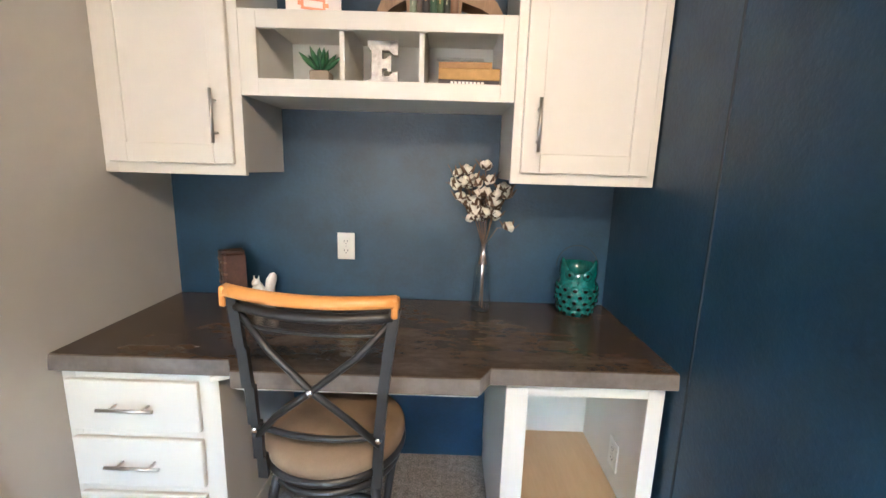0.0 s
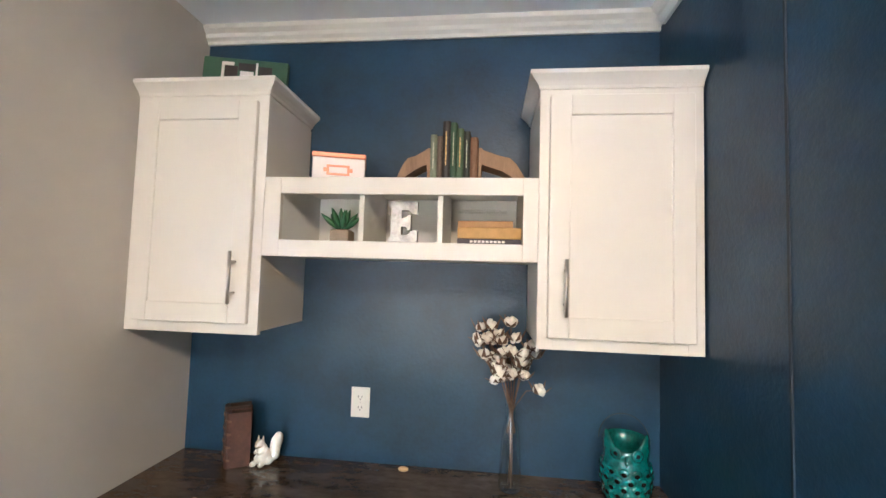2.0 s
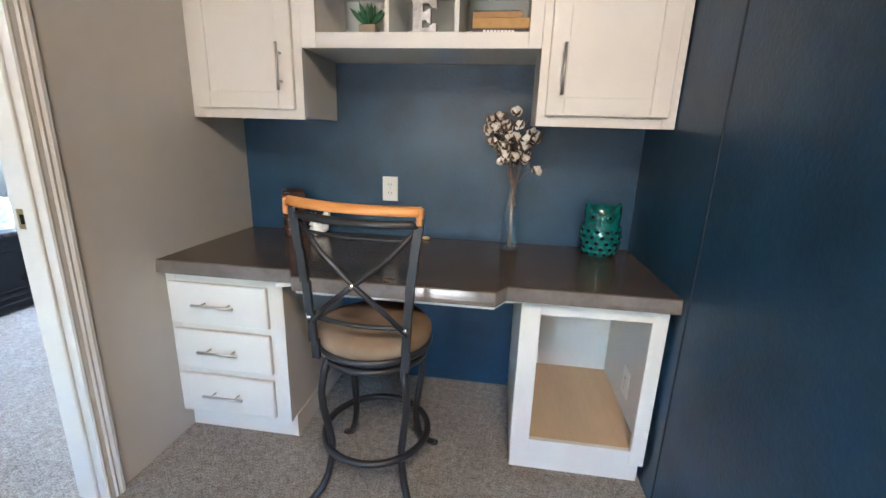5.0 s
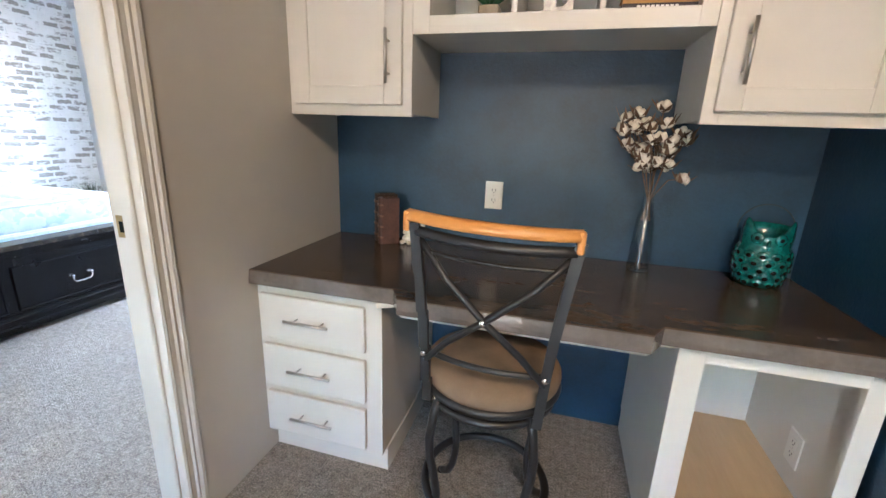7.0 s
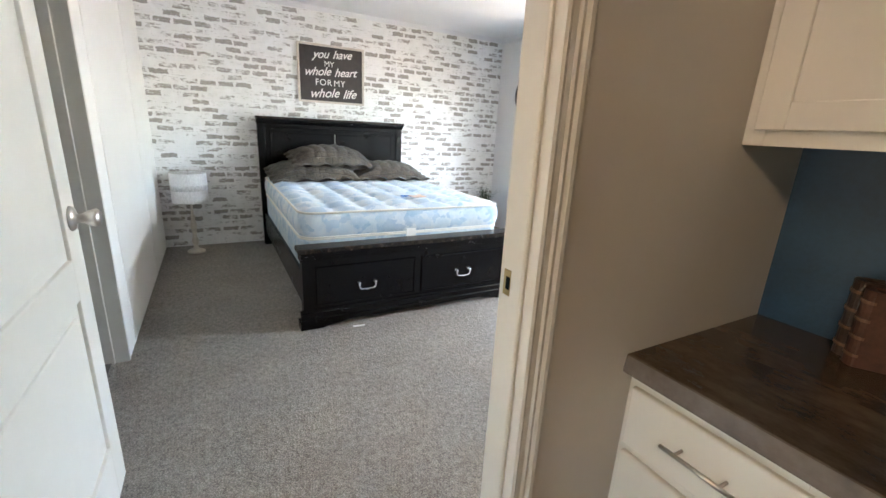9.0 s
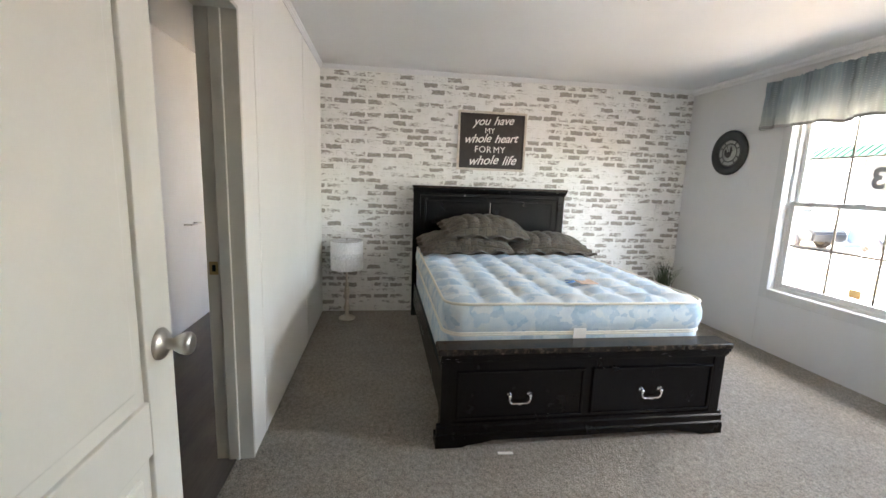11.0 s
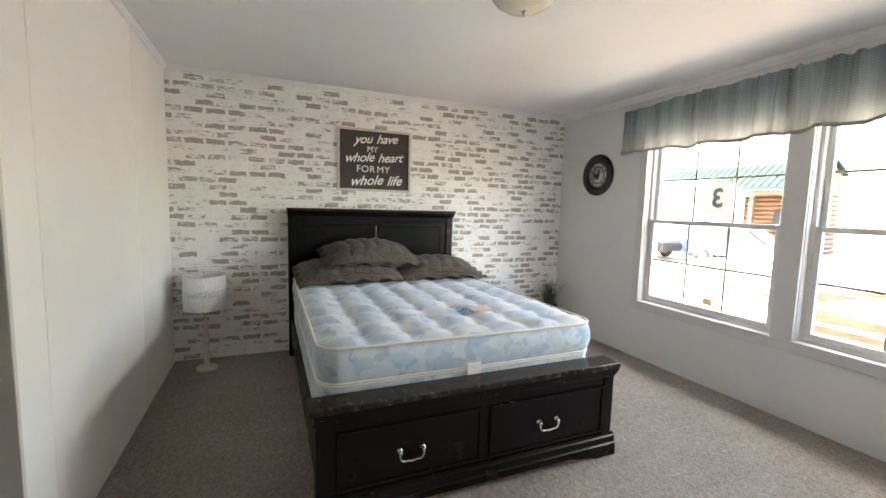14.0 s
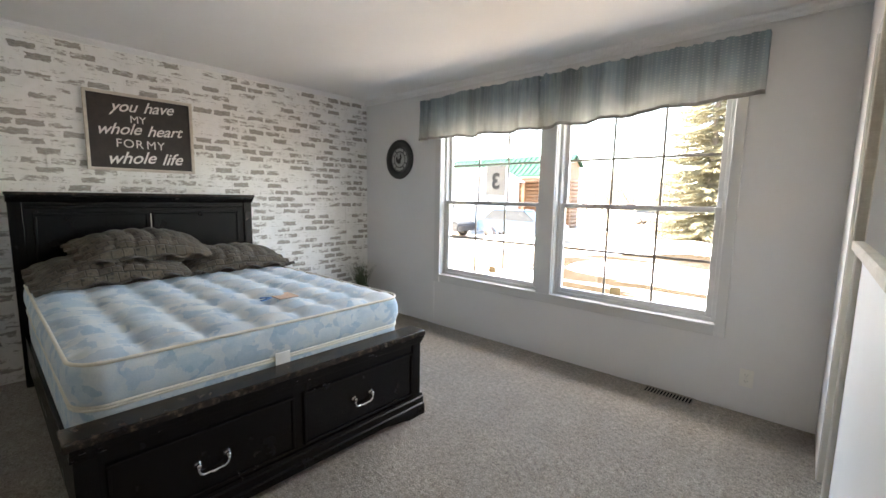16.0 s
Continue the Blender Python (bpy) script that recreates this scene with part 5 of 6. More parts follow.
def flat_book(name, place, w, d, h, cover, label, ink=None):
    e = new(name)
    e.matrix_world = place
    tagged(e, label, "book", "books stacked in the cubby")
    bm = B()
    box(bm, -w / 2, -d / 2, 0, w / 2, d / 2, 0.003, 0.001, 1)
    box(bm, -w / 2, -d / 2, h - 0.003, w / 2, d / 2, h, 0.001, 1)
    box(bm, -w / 2, -d / 2, 0.003, w / 2, -d / 2 + 0.004, h - 0.003)
    part_local("cover", bm, cover, e)
    bm = B()
    box(bm, -w / 2 + 0.005, -d / 2 + 0.004, 0.003, w / 2 - 0.004, d / 2 - 0.004, h - 0.003)
    part_local("pages", bm, PAGES, e)
    if ink:
        bm = B()
        for i in range(9):
            u = -w * 0.3 + i * 0.0125
            box(bm, u, -d / 2 - 0.0008, h * 0.3, u + 0.009, -d / 2 + 0.001, h * 0.7)
        part_local("spine_lettering", bm, ink, e, "unreadable pale spine lettering")
    return e


flat_book("stacked_book", pose(0.092, 1.475, 1.5835, 0, 0, 2), 0.2, 0.14, 0.018, plain("dark_plum_cloth", (0.03, 0.022, 0.035), 0.5), "dark plum hardback lying at the bottom of a stack", WHITE_INK)
flat_book("stacked_book", pose(0.096, 1.478, 1.6017, 0, 0, -1), 0.2, 0.14, 0.036, plain("mustard_cloth", (0.42, 0.24, 0.07), 0.6, var=0.15, scale=40), "thick mustard clothbound book in a stack")
flat_book("stacked_book", pose(0.085, 1.482, 1.6379, 0, 0, -3), 0.175, 0.125, 0.022, plain("tan_cloth", (0.36, 0.20, 0.075), 0.6, var=0.15, scale=40), "tan clothbound book on top of a stack")

# green board on the wall cabinet
gb = thing("green_picture", (-0.87, 1.6, 2.066), "dark green painted board with a pale sketch leaning on the cabinet", "picture")
bm = B()
box(bm, -0.16, -0.012, 0, 0.16, 0.012, 0.255, 0.003, 1)
bm.transform(pose(-0.88, 1.605, 2.066, -6, 0, 14))
part("board", bm, GREEN_BOARD, gb)
bm = B()
for a in ((-0.09, 0.17, -0.08, 0.235), (-0.08, 0.222, -0.045, 0.236), (-0.02, 0.18, 0.03, 0.2), (0.038, 0.175, 0.045, 0.24)):
    box(bm, a[0], -0.0145, a[1], a[2], -0.0125, a[3])
bm.transform(pose(-0.88, 1.605, 2.066, -6, 0, 14))
part("pale_mark", bm, WHITE_INK, gb)
bm = B()
for a in ((-0.078, 0.165, -0.03, 0.22), (-0.028, 0.205, 0.036, 0.235), (0.05, 0.18, 0.1, 0.225)):
    box(bm, a[0], -0.0142, a[1], a[2], -0.0124, a[3])
bm.transform(pose(-0.88, 1.605, 2.066, -6, 0, 14))
part("dark_mark", bm, SIGN_BLACK, gb)

# ---- bedroom ----
# storage bed
bed = thing("storage_bed", (-4.1, 1.43, 0), "black lacquered queen storage bed with marble-look caps", "bed")
BY0, BY1 = 0.612, 2.232
hb = part("headboard", box(B(), -5.262, BY0 + 0.012, 0.28, -5.222, BY1 - 0.05, 1.262, 0.003, 1), BLACK_BED, bed)
for a, b in ((BY0 + 0.012, BY0 + 0.082), (BY1 - 0.118, BY1 - 0.048)):
    part("headboard_post", box(B(), -5.268, a, 0.0, -5.205, b, 1.262, 0.005, 2), BLACK_BED, bed)
bm = B()
prism(bm, [(-5.27, 1.258), (-5.2, 1.258), (-5.196, 1.268), (-5.184, 1.272), (-5.18, 1.284), (-5.166, 1.29), (-5.166, 1.303), (-5.27, 1.303)], "y", BY0 + 0.006, BY1 - 0.042)
part("headboard_moulding", bm, BLACK_BED, bed)
part("headboard_cap", box(B(), -5.275, BY0, 1.3032, -5.155, BY1 - 0.036, 1.326, 0.006, 2), MARBLE, bed, "dark brown marble-look cap")
mid = (BY0 + BY1 - 0.036) / 2
for a, b in ((BY0 + 0.125, mid - 0.012), (mid + 0.012, BY1 - 0.16)):
    bm = B()
    for bx in ((a, 0.62, b, 0.64), (a, 1.165, b, 1.185), (a, 0.64, a + 0.02, 1.165), (b - 0.02, 0.64, b, 1.165)):
        box(bm, -5.222, bx[0], bx[1], -5.21, bx[2], bx[3], 0.004, 2)
    part("panel_bead", bm, BLACK_BED, hb)
part("panel_gap", box(B(), -5.2225, mid - 0.003, 0.64, -5.2195, mid + 0.003, 1.17), NICKEL, hb, "pale gap between the panels")
bm = B()
box(bm, -5.224, BY0 + 0.09, 1.215, -5.206, BY1 - 0.125, 1.235, 0.005, 2)
part("headboard_bead", bm, BLACK_BED, hb)
for y0, y1 in ((BY0 + 0.03, BY0 + 0.058), (BY1 - 0.095, BY1 - 0.067)):
    part("side_rail", box(B(), -5.22, y0, 0.14, -3.1, y1, 0.36, 0.004, 2), BLACK_BED, bed)
# footboard
F0, F1 = -3.12, -3.058
fb = part("footboard", box(B(), F0, BY0 + 0.03, 0.09, F1, BY1 - 0.008, 0.47, 0.003, 1), BLACK_BED, bed)
bm = B()
prism(bm, [(F0 - 0.012, 0.455), (F1 + 0.01, 0.455), (F1 + 0.014, 0.466), (F1 + 0.024, 0.472), (F1 + 0.026, 0.486), (F1 + 0.036, 0.492), (F1 + 0.038, 0.508), (F0 - 0.024, 0.508)], "y", BY0 + 0.012, BY1 + 0.004)
part("top_moulding", bm, BLACK_BED, fb)
part("footboard_cap", box(B(), F0 - 0.03, BY0 - 0.004, 0.5082, F1 + 0.042, BY1 + 0.012, 0.54, 0.007, 3), MARBLE, bed, "dark brown marble-look cap")
for a, b in ((BY0 + 0.02, BY0 + 0.085), (BY1 - 0.062, BY1 + 0.002)):
    part("footboard_post", box(B(), F0 - 0.006, a, 0.02, F1 + 0.008, b, 0.456, 0.004, 2), BLACK_BED, fb)
bm = B()
base = [(F1, 0.128), (F1 + 0.008, 0.126), (F1 + 0.01, 0.112), (F1 + 0.018, 0.106), (F1 + 0.018, 0.072), (F1 + 0.026, 0.066), (F1 + 0.028, 0.05), (F1, 0.05)]
prism(bm, base, "y", BY0 + 0.0, BY1 + 0.022)
part("base_moulding", bm, BLACK_BED, fb)
bm = B()
pts = [(BY0 - 0.004, 0.05), (BY0 - 0.004, 0.0), (BY0 + 0.13, 0.0), (BY0 + 0.17, 0.012), (BY0 + 0.24, 0.02), (BY0 + 0.3, 0.034), (BY1 - 0.29, 0.034), (BY1 - 0.22, 0.02), (BY1 - 0.15, 0.012), (BY1 - 0.11, 0.0), (BY1 + 0.024, 0.0), (BY1 + 0.024, 0.05)]
prism(bm, pts, "x", F0 - 0.005, F1 + 0.028)
part("bracket_plinth", bm, BLACK_BED, fb)
for a, b in ((0.715, 1.405), (1.452, 2.165)):
    bm = B()
    box(bm, F1 - 0.002, a, 0.142, F1 + 0.006, b, 0.408, 0.004, 2)
    d = part("drawer_front", bm, BLACK_BED, bed)
    bm = B()
    for bx in ((a, 0.142, b, 0.156), (a, 0.394, b, 0.408), (a, 0.156, a + 0.014, 0.394), (b - 0.014, 0.156, b, 0.394)):
        box(bm, F1 + 0.004, bx[0], bx[1], F1 + 0.014, bx[2], bx[3], 0.004, 2)
    part("drawer_bead", bm, BLACK_BED, d)
    yc = (a + b) / 2 - 0.012
    bm = B()
    for s in (-1, 1):
        lathe(bm, [(0.001, 0.0), (0.016, 0.0), (0.016, 0.003), (0.009, 0.008), (0.008, 0.014), (0.011, 0.019), (0.006, 0.024), (0.001, 0.025)], (F1 + 0.006, yc + s * 0.055, 0.272), 16, "x")
    pts = [(F1 + 0.024, yc + 0.055 * u, 0.268 - 0.038 * v) for u, v in ((-1, 0), (-1.04, 0.35), (-0.95, 0.75), (-0.7, 0.98), (-0.3, 0.96), (0, 1.06), (0.3, 0.96), (0.7, 0.98), (0.95, 0.75), (1.04, 0.35), (1, 0))]
    tube(bm, pts, [0.005, 0.005, 0.0055, 0.005, 0.0045, 0.0075, 0.0045, 0.005, 0.0055, 0.005, 0.005], 10)
    part("bail_handle", bm, CHROME, d, "polished pewter bail handle")


def rounded(u, v, a, b, r):
    """A point of the square -1..1 laid on a rectangle with rounded corners."""
    x, y = u * a, v * b
    dx, dy = abs(x) - (a - r), abs(y) - (b - r)
    if dx > 0 and dy > 0:
        qx, qy = dx / r, dy / r
        dx, dy = r * qx * math.sqrt(1 - qy * qy / 2), r * qy * math.sqrt(1 - qx * qx / 2)
        x, y = math.copysign(a - r + dx, x), math.copysign(b - r + dy, y)
    return x, y


def outline(cx, cy, a, b, r, n=40):
    out = []
    for k in range(4 * n):
        s, t = divmod(k, n)
        w = -1 + 2 * t / n
        u, v = ((w, -1), (1, w), (-w, 1), (-1, -w))[s]
        x, y = rounded(u, v, a, b, r)
        out.append((cx + x, cy + y))
    return out


MX, MY, MA, MB = -4.175, 1.428, 1.0, 0.766


def mattress_body(z0, z1, tuft, bulge):
    bm = B()
    nx, ny = 120, 96
    grid = []
    for i in range(nx + 1):
        row = []
        for j in range(ny + 1):
            u, v = -1 + 2 * i / nx, -1 + 2 * j / ny
            x, y = rounded(u, v, MA, MB, 0.11)
            z = z1
            if tuft:
                p = 0.5 * (abs(math.sin(math.pi * (x + 1.0) / 0.2)) + abs(math.sin(math.pi * (y + 0.766) / 0.2189)))
                edge = min(1.0, (1 - max(abs(u), abs(v))) / 0.05)
                z += edge * tuft * (1.15 * p ** 0.8 - 0.75) + 0.004 * noise.noise(Vector((x * 6, y * 6, 3)))
                z += edge * 0.012
            row.append(bm.verts.new((MX + x, MY + y, z)))
        grid.append(row)
    for i in range(nx):
        for j in range(ny):
            bm.faces.new((grid[i][j], grid[i + 1][j], grid[i + 1][j + 1], grid[i][j + 1])).smooth = True
    rim = [grid[i][0] for i in range(nx)] + [grid[nx][j] for j in range(ny)] + [grid[i][ny] for i in range(nx, 0, -1)] + [grid[0][j] for j in range(ny, 0, -1)]
    n = len(rim)
    prev = rim
    for t in (0.15, 0.35, 0.6, 0.85, 1.0):
        ring = []
        for k, v in enumerate(rim):
            d = (Vector((v.co.x - MX, v.co.y - MY, 0))).normalized()
            w = bulge * math.sin(math.pi * t) * (1 + 0.35 * noise.noise(Vector((v.co.x * 9, v.co.y * 9, t))))
            ring.append(bm.verts.new((v.co.x + d.x * w, v.co.y + d.y * w, z1 + (z0 - z1) * t)))
        for k in range(n):
            bm.faces.new((prev[k], ring[k], ring[(k + 1) % n], prev[(k + 1) % n])).smooth = True
        prev = ring
    bm.faces.new(list(reversed(prev)))
    return bm


def piping(z, r, grow=0.004):
    bm = B()
    tube(bm, [(x, y, z + 0.0015 * math.sin(7 * x + 5 * y)) for x, y in outline(MX, MY, MA + grow, MB + grow, 0.113)], r, 8, closed=True)
    return bm


bs = thing("box_spring", (MX, MY, 0.36), "pale blue damask box spring in the bed frame", "box spring")
part("base_cover", mattress_body(0.345, 0.558, 0.0, 0.004), TICKING, bs)
part("piping", piping(0.556, 0.006), PIPING, bs, "yellowed cream piping")
bm = B()
box(bm, F0 - 0.046, 1.375, 0.53, F0 - 0.040, 1.45, 0.59, 0.001, 1)
part("tag", bm, TAG, bs, "white paper tag")
mat_t = thing("mattress", (MX, MY, 0.56), "tufted pale blue damask mattress with cream piping, unmade", "mattress")
mb = part("mattress_cover", mattress_body(0.562, 0.722, 0.042, 0.02), TICKING, mat_t)
part("piping", piping(0.727, 0.0075, 0.002), PIPING, mat_t, "cream piping")
part("piping", piping(0.567, 0.0075, 0.002), PIPING, mat_t, "cream piping")
bm = B()
for k in range(5):
    ball(bm, (-3.64 + 0.016 * k, 1.54 + 0.03 * math.sin(k), 0.748), 0.022, (0.6, 0.9, 0.12), 1)
part("label_print", bm, plain("blue_print", (0.08, 0.25, 0.6), 0.7), mat_t, "blue printed maker's patch")
bm = B()
box(bm, -3.69, 1.60, 0.742, -3.55, 1.72, 0.7465, 0.002, 1)
part("label_patch", bm, plain("peach_label", (0.62, 0.45, 0.36), 0.7, var=0.2, scale=40), mat_t, "peach woven label")


def pillow(place, w, d, h, label):
    """A quilted sham with a flat flange, drawn about its own middle."""
    e = new("pillow")
    e.matrix_world = place
    tagged(e, label, "pillow", "quilted pillows on the bed")
    for side, name in ((1, "front_cover"), (-1, "back_cover")):
        bm = B()
        nx, ny = 72, 40
        g = []
        for i in range(nx + 1):
            row = []
            for j in range(ny + 1):
                u, v = -1 + 2 * i / nx, -1 + 2 * j / ny
                inside = abs(u) < 0.9 and abs(v) < 0.86
                q = (1 - (u / 0.9) ** 2) ** 0.6 * (1 - (v / 0.86) ** 2) ** 0.55 if inside else 0.0
                seam = abs(math.sin(12 * u + 0.4 * math.sin(6 * v))) ** 0.45
                z = side * (0.004 + h / 2 * q * (0.8 + 0.2 * seam))
                z += 0.008 * noise.noise(Vector((u * 4, v * 4, 5 * w))) - 0.03 * u * u * u * u
                sag = 0.012 * math.sin(14 * u) * (abs(v) > 0.86) + 0.01 * math.sin(12 * v) * (abs(u) > 0.9)
                row.append(bm.verts.new((u * w / 2 * (1 - 0.03 * v * v), v * d / 2 * (1 - 0.04 * u * u), z + sag)))
            g.append(row)
        for i in range(nx):
            for j in range(ny):
                q = (g[i][j], g[i + 1][j], g[i + 1][j + 1], g[i][j + 1])
                bm.faces.new(q if side > 0 else tuple(reversed(q))).smooth = True
        part_local(name, bm, SHAM, e)
    return e


pillow(pose(-4.87, 1.1, 0.815, 10, 0, 92), 0.9, 0.58, 0.24, "taupe quilted pillow lying on the mattress")
pillow(pose(-4.87, 1.87, 0.81, 9, 0, 87), 0.84, 0.56, 0.22, "taupe quilted pillow lying beside another")
pillow(pose(-4.92, 1.29, 0.945, 12, 2, 95), 0.86, 0.52, 0.25, "taupe quilted pillow piled on two others")

# sign
sg = thing("wall_sign", (XP, 1.42, 1.5), "dark board sign with white lettering in a whitewashed frame", "sign")
sy0, sy1, sz0, sz1 = 1.066, 1.78, 1.497, 2.083
part("board", box(B(), XP + 0.004, sy0 + 0.012, sz0 + 0.012, XP + 0.014, sy1 - 0.012, sz1 - 0.012), SIGN_BLACK, sg)
for a in ((sy0, sz0, sy0 + 0.021, sz1), (sy1 - 0.021, sz0, sy1, sz1), (sy0 + 0.021, sz0, sy1 - 0.021, sz0 + 0.021), (sy0 + 0.021, sz1 - 0.021, sy1 - 0.021, sz1)):
    part("frame_strip", box(B(), XP + 0.002, a[0], a[1], XP + 0.028, a[2], a[3], 0.002, 1), PALE_WOOD, sg)
up = Matrix(((0, 0, 1, 0), (1, 0, 0, 0), (0, 1, 0, 0), (0, 0, 0, 1)))
for words, size, yy, zz, sh, bo, sp in (("you have", 0.116, 1.43, 1.985, 0.45, 0.001, 0.96), ("MY", 0.078, 1.4, 1.893, 0.0, 0.0, 1.0), ("whole heart", 0.118, 1.43, 1.808, 0.45, 0.001, 0.96), ("FOR MY", 0.09, 1.41, 1.705, 0.0, 0.0, 1.1), ("whole life", 0.128, 1.45, 1.592, 0.45, 0.0012, 1.0)):
    wide = []
    for word in words.split():
        me = text_mesh(word, size, 0.0006, sh, bo, "LEFT", sp)
        xs = [v.co.x for v in me.vertices]
        wide.append((min(xs), max(xs)))
        bpy.data.meshes.remove(me)
    gap = 0.26 * size
    run = -(sum(b - a for a, b in wide) + gap * (len(wide) - 1)) / 2
    for k, (word, (a, b)) in enumerate(zip(words.split(), wide)):
        # brush-written words bounce and climb a little
        sway = Matrix.Rotation(radians(4 if sh else 0), 4, "Z")
        writing(word, size, Matrix.Translation((XP + 0.0145, yy + run - a, zz + (0.004 if k else -0.008) * (sh > 0))) @ up @ sway, WHITE_INK, sg, 0.0006, sh, bo, "LEFT", sp)
        run += b - a + gap

# wall clock
kx, kz, kr = -4.79, 1.737, 0.212
ck = thing("wall_clock", (kx, YW, kz - kr), "round black-rimmed wall clock with a pale dial", "clock")
bm = B()
lathe(bm, [(0.13, 0.004), (0.206, 0.004), (0.212, 0.012), (0.21, 0.026), (0.19, 0.036), (0.155, 0.032), (0.135, 0.022), (0.13, 0.012)], (kx, YW, kz), 56, "y")
part("rim", bm, BLACK_METAL, ck, "wide black rim")
bm = B()
lathe(bm, [(0.001, 0.006), (0.134, 0.006), (0.134, 0.014), (0.001, 0.014)], (kx, YW, kz), 48, "y")
part("dial", bm, plain("dark_grey_dial", (0.1, 0.1, 0.1), 0.5, var=0.3, scale=30), ck)
PALE_DIAL = plain("pale_dial_print", (0.42, 0.42, 0.40), 0.6, var=0.25, scale=60)
bm = B()
lathe(bm, [(0.001, 0.0142), (0.078, 0.0142), (0.078, 0.0152), (0.001, 0.0152)], (kx, YW, kz), 40, "y")
part("dial_centre", bm, PALE_DIAL, ck, "pale printed dial centre")
for mid_a, span in ((90, 64), (270, 64), (0, 40), (180, 40), (38, 22), (142, 22), (218, 22), (322, 22)):
    bm = B()
    ends = [radians(mid_a - span / 2 + span * i / 6) for i in range(7)]
    prism(bm, [(kx + 0.118 * math.cos(a), kz + 0.118 * math.sin(a)) for a in ends] + [(kx + 0.092 * math.cos(a), kz + 0.092 * math.sin(a)) for a in reversed(ends)], "y", YW - 0.0155, YW - 0.0141)
    part("hour_band", bm, PALE_DIAL, ck)
bm = B()
ball(bm, (kx - 0.012, YW - 0.0155, kz - 0.018), 0.034, (1.0, 0.05, 0.85), 2)
ball(bm, (kx + 0.014, YW - 0.0155, kz + 0.022), 0.026, (0.55, 0.05, 1.5), 2)
ball(bm, (kx - 0.046, YW - 0.0155, kz + 0.004), 0.026, (0.6, 0.05, 1.3), 2)
part("dial_motif", bm, SIGN_BLACK, ck, "plain dark motif")
for a, ln, wd in ((62, 0.05, 0.005), (-25, 0.085, 0.004)):
    bm = B()
    box(bm, -wd / 2, -0.002, 0, wd / 2, 0, ln)
    bm.transform(Matrix.Translation((kx, YW - 0.019, kz)) @ Matrix.Rotation(radians(a), 4, "Y"))
    part("clock_pointer", bm, SIGN_BLACK, ck)

# valance on its rod
vl = thing("window_valance", (-3.05, YW - 0.05, 1.92), "gathered grey-blue plaid valance over both windows", "valance")
bm = B()
tube(bm, [(-4.47, YW - 0.03, 2.285), (-1.63, YW - 0.03, 2.285)], 0.008, 8)
for x in (-4.465, -1.635):
    tube(bm, [(x, YW - 0.03, 2.285), (x, YW, 2.285)], 0.008, 8)
part("rod", bm, VINYL, vl)
vx0, vx1 = -4.45, -1.615
NV, NH = 620, 26
def fold(x, t):
    """Depth and drop of the cloth at x, t from the top 0 to the hem 1."""
    s = (x - vx0) / (vx1 - vx0)
    ph = 5.0 * noise.noise(Vector((x * 1.9, 4.0, 0)))
    gather = max(0.0, min(1.0, 0.45 + 1.3 * noise.noise(Vector((s * 7.5, 1.5, 0)))))
    broad = 0.55 * math.sin(x * 17 + ph) + 0.5 * noise.noise(Vector((x * 9, t * 0.8, 0)))
    fine = math.sin(x * 50 + 3 * ph + 1.2 * t) + 0.7 * noise.noise(Vector((x * 38, t * 1.5, 5)))
    head = math.sin(x * 150 + 7 * noise.noise(Vector((x * 8, 0, 0)))) * (1 - t) ** 2
    crump = 0.012 * noise.noise(Vector((x * 15, t * 6, 2.2)))
    return 0.07 + (0.016 + 0.022 * t) * broad + (0.005 + 0.03 * gather * (1 - 0.3 * t)) * fine + 0.012 * head * gather + crump


def drop(x):
    """The valance's top and hem at x: it hangs a little crooked."""
    s = (x - vx0) / (vx1 - vx0)
    top = 2.284 + 0.03 * min(1.0, 5 * s) + 0.014 * noise.noise(Vector((x * 24, 3, 0))) + 0.01 * noise.noise(Vector((x * 60, 9, 0)))
    hem = 1.903 - 0.02 * math.sin(math.pi * min(1.0, 1.1 * s)) + 0.05 * s ** 3 + 0.013 * abs(math.sin(x * 7.2 + 1.3 * math.sin(x * 2.2))) + 0.014 * noise.noise(Vector((x * 6, 7, 0)))
    return top, hem


cloth = B()
rows = []
for j in range(NH + 1):
    t = j / NH
    row = []
    for i in range(NV + 1):
        x = vx0 + (vx1 - vx0) * i / NV
        top, hem = drop(x)
        row.append(cloth.verts.new((x, YW - fold(x, t), top + (hem - top) * t)))
    rows.append(row)
for j in range(NH):
    for i in range(NV):
        cloth.faces.new((rows[j][i], rows[j + 1][i], rows[j + 1][i + 1], rows[j][i + 1])).smooth = True
for xe in (0, NV):
    prev = [r[xe] for r in rows]
    back = [cloth.verts.new((v.co.x, YW - 0.004, v.co.z)) for v in prev]
    for j in range(NH):
        cloth.faces.new((prev[j], prev[j + 1], back[j + 1], back[j]))
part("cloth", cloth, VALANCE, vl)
bm = B()
for dz in (0.004, 0.012, 0.02):
    tube(bm, [(x, YW - fold(x, 1.0) - 0.001, drop(x)[1] + dz) for x in (vx0 + (vx1 - vx0) * i / 310 for i in range(311))], 0.0045, 6)
part("hem", bm, plain("hem_braid", (0.3, 0.29, 0.27), 0.9), vl, "dark stitched hem")

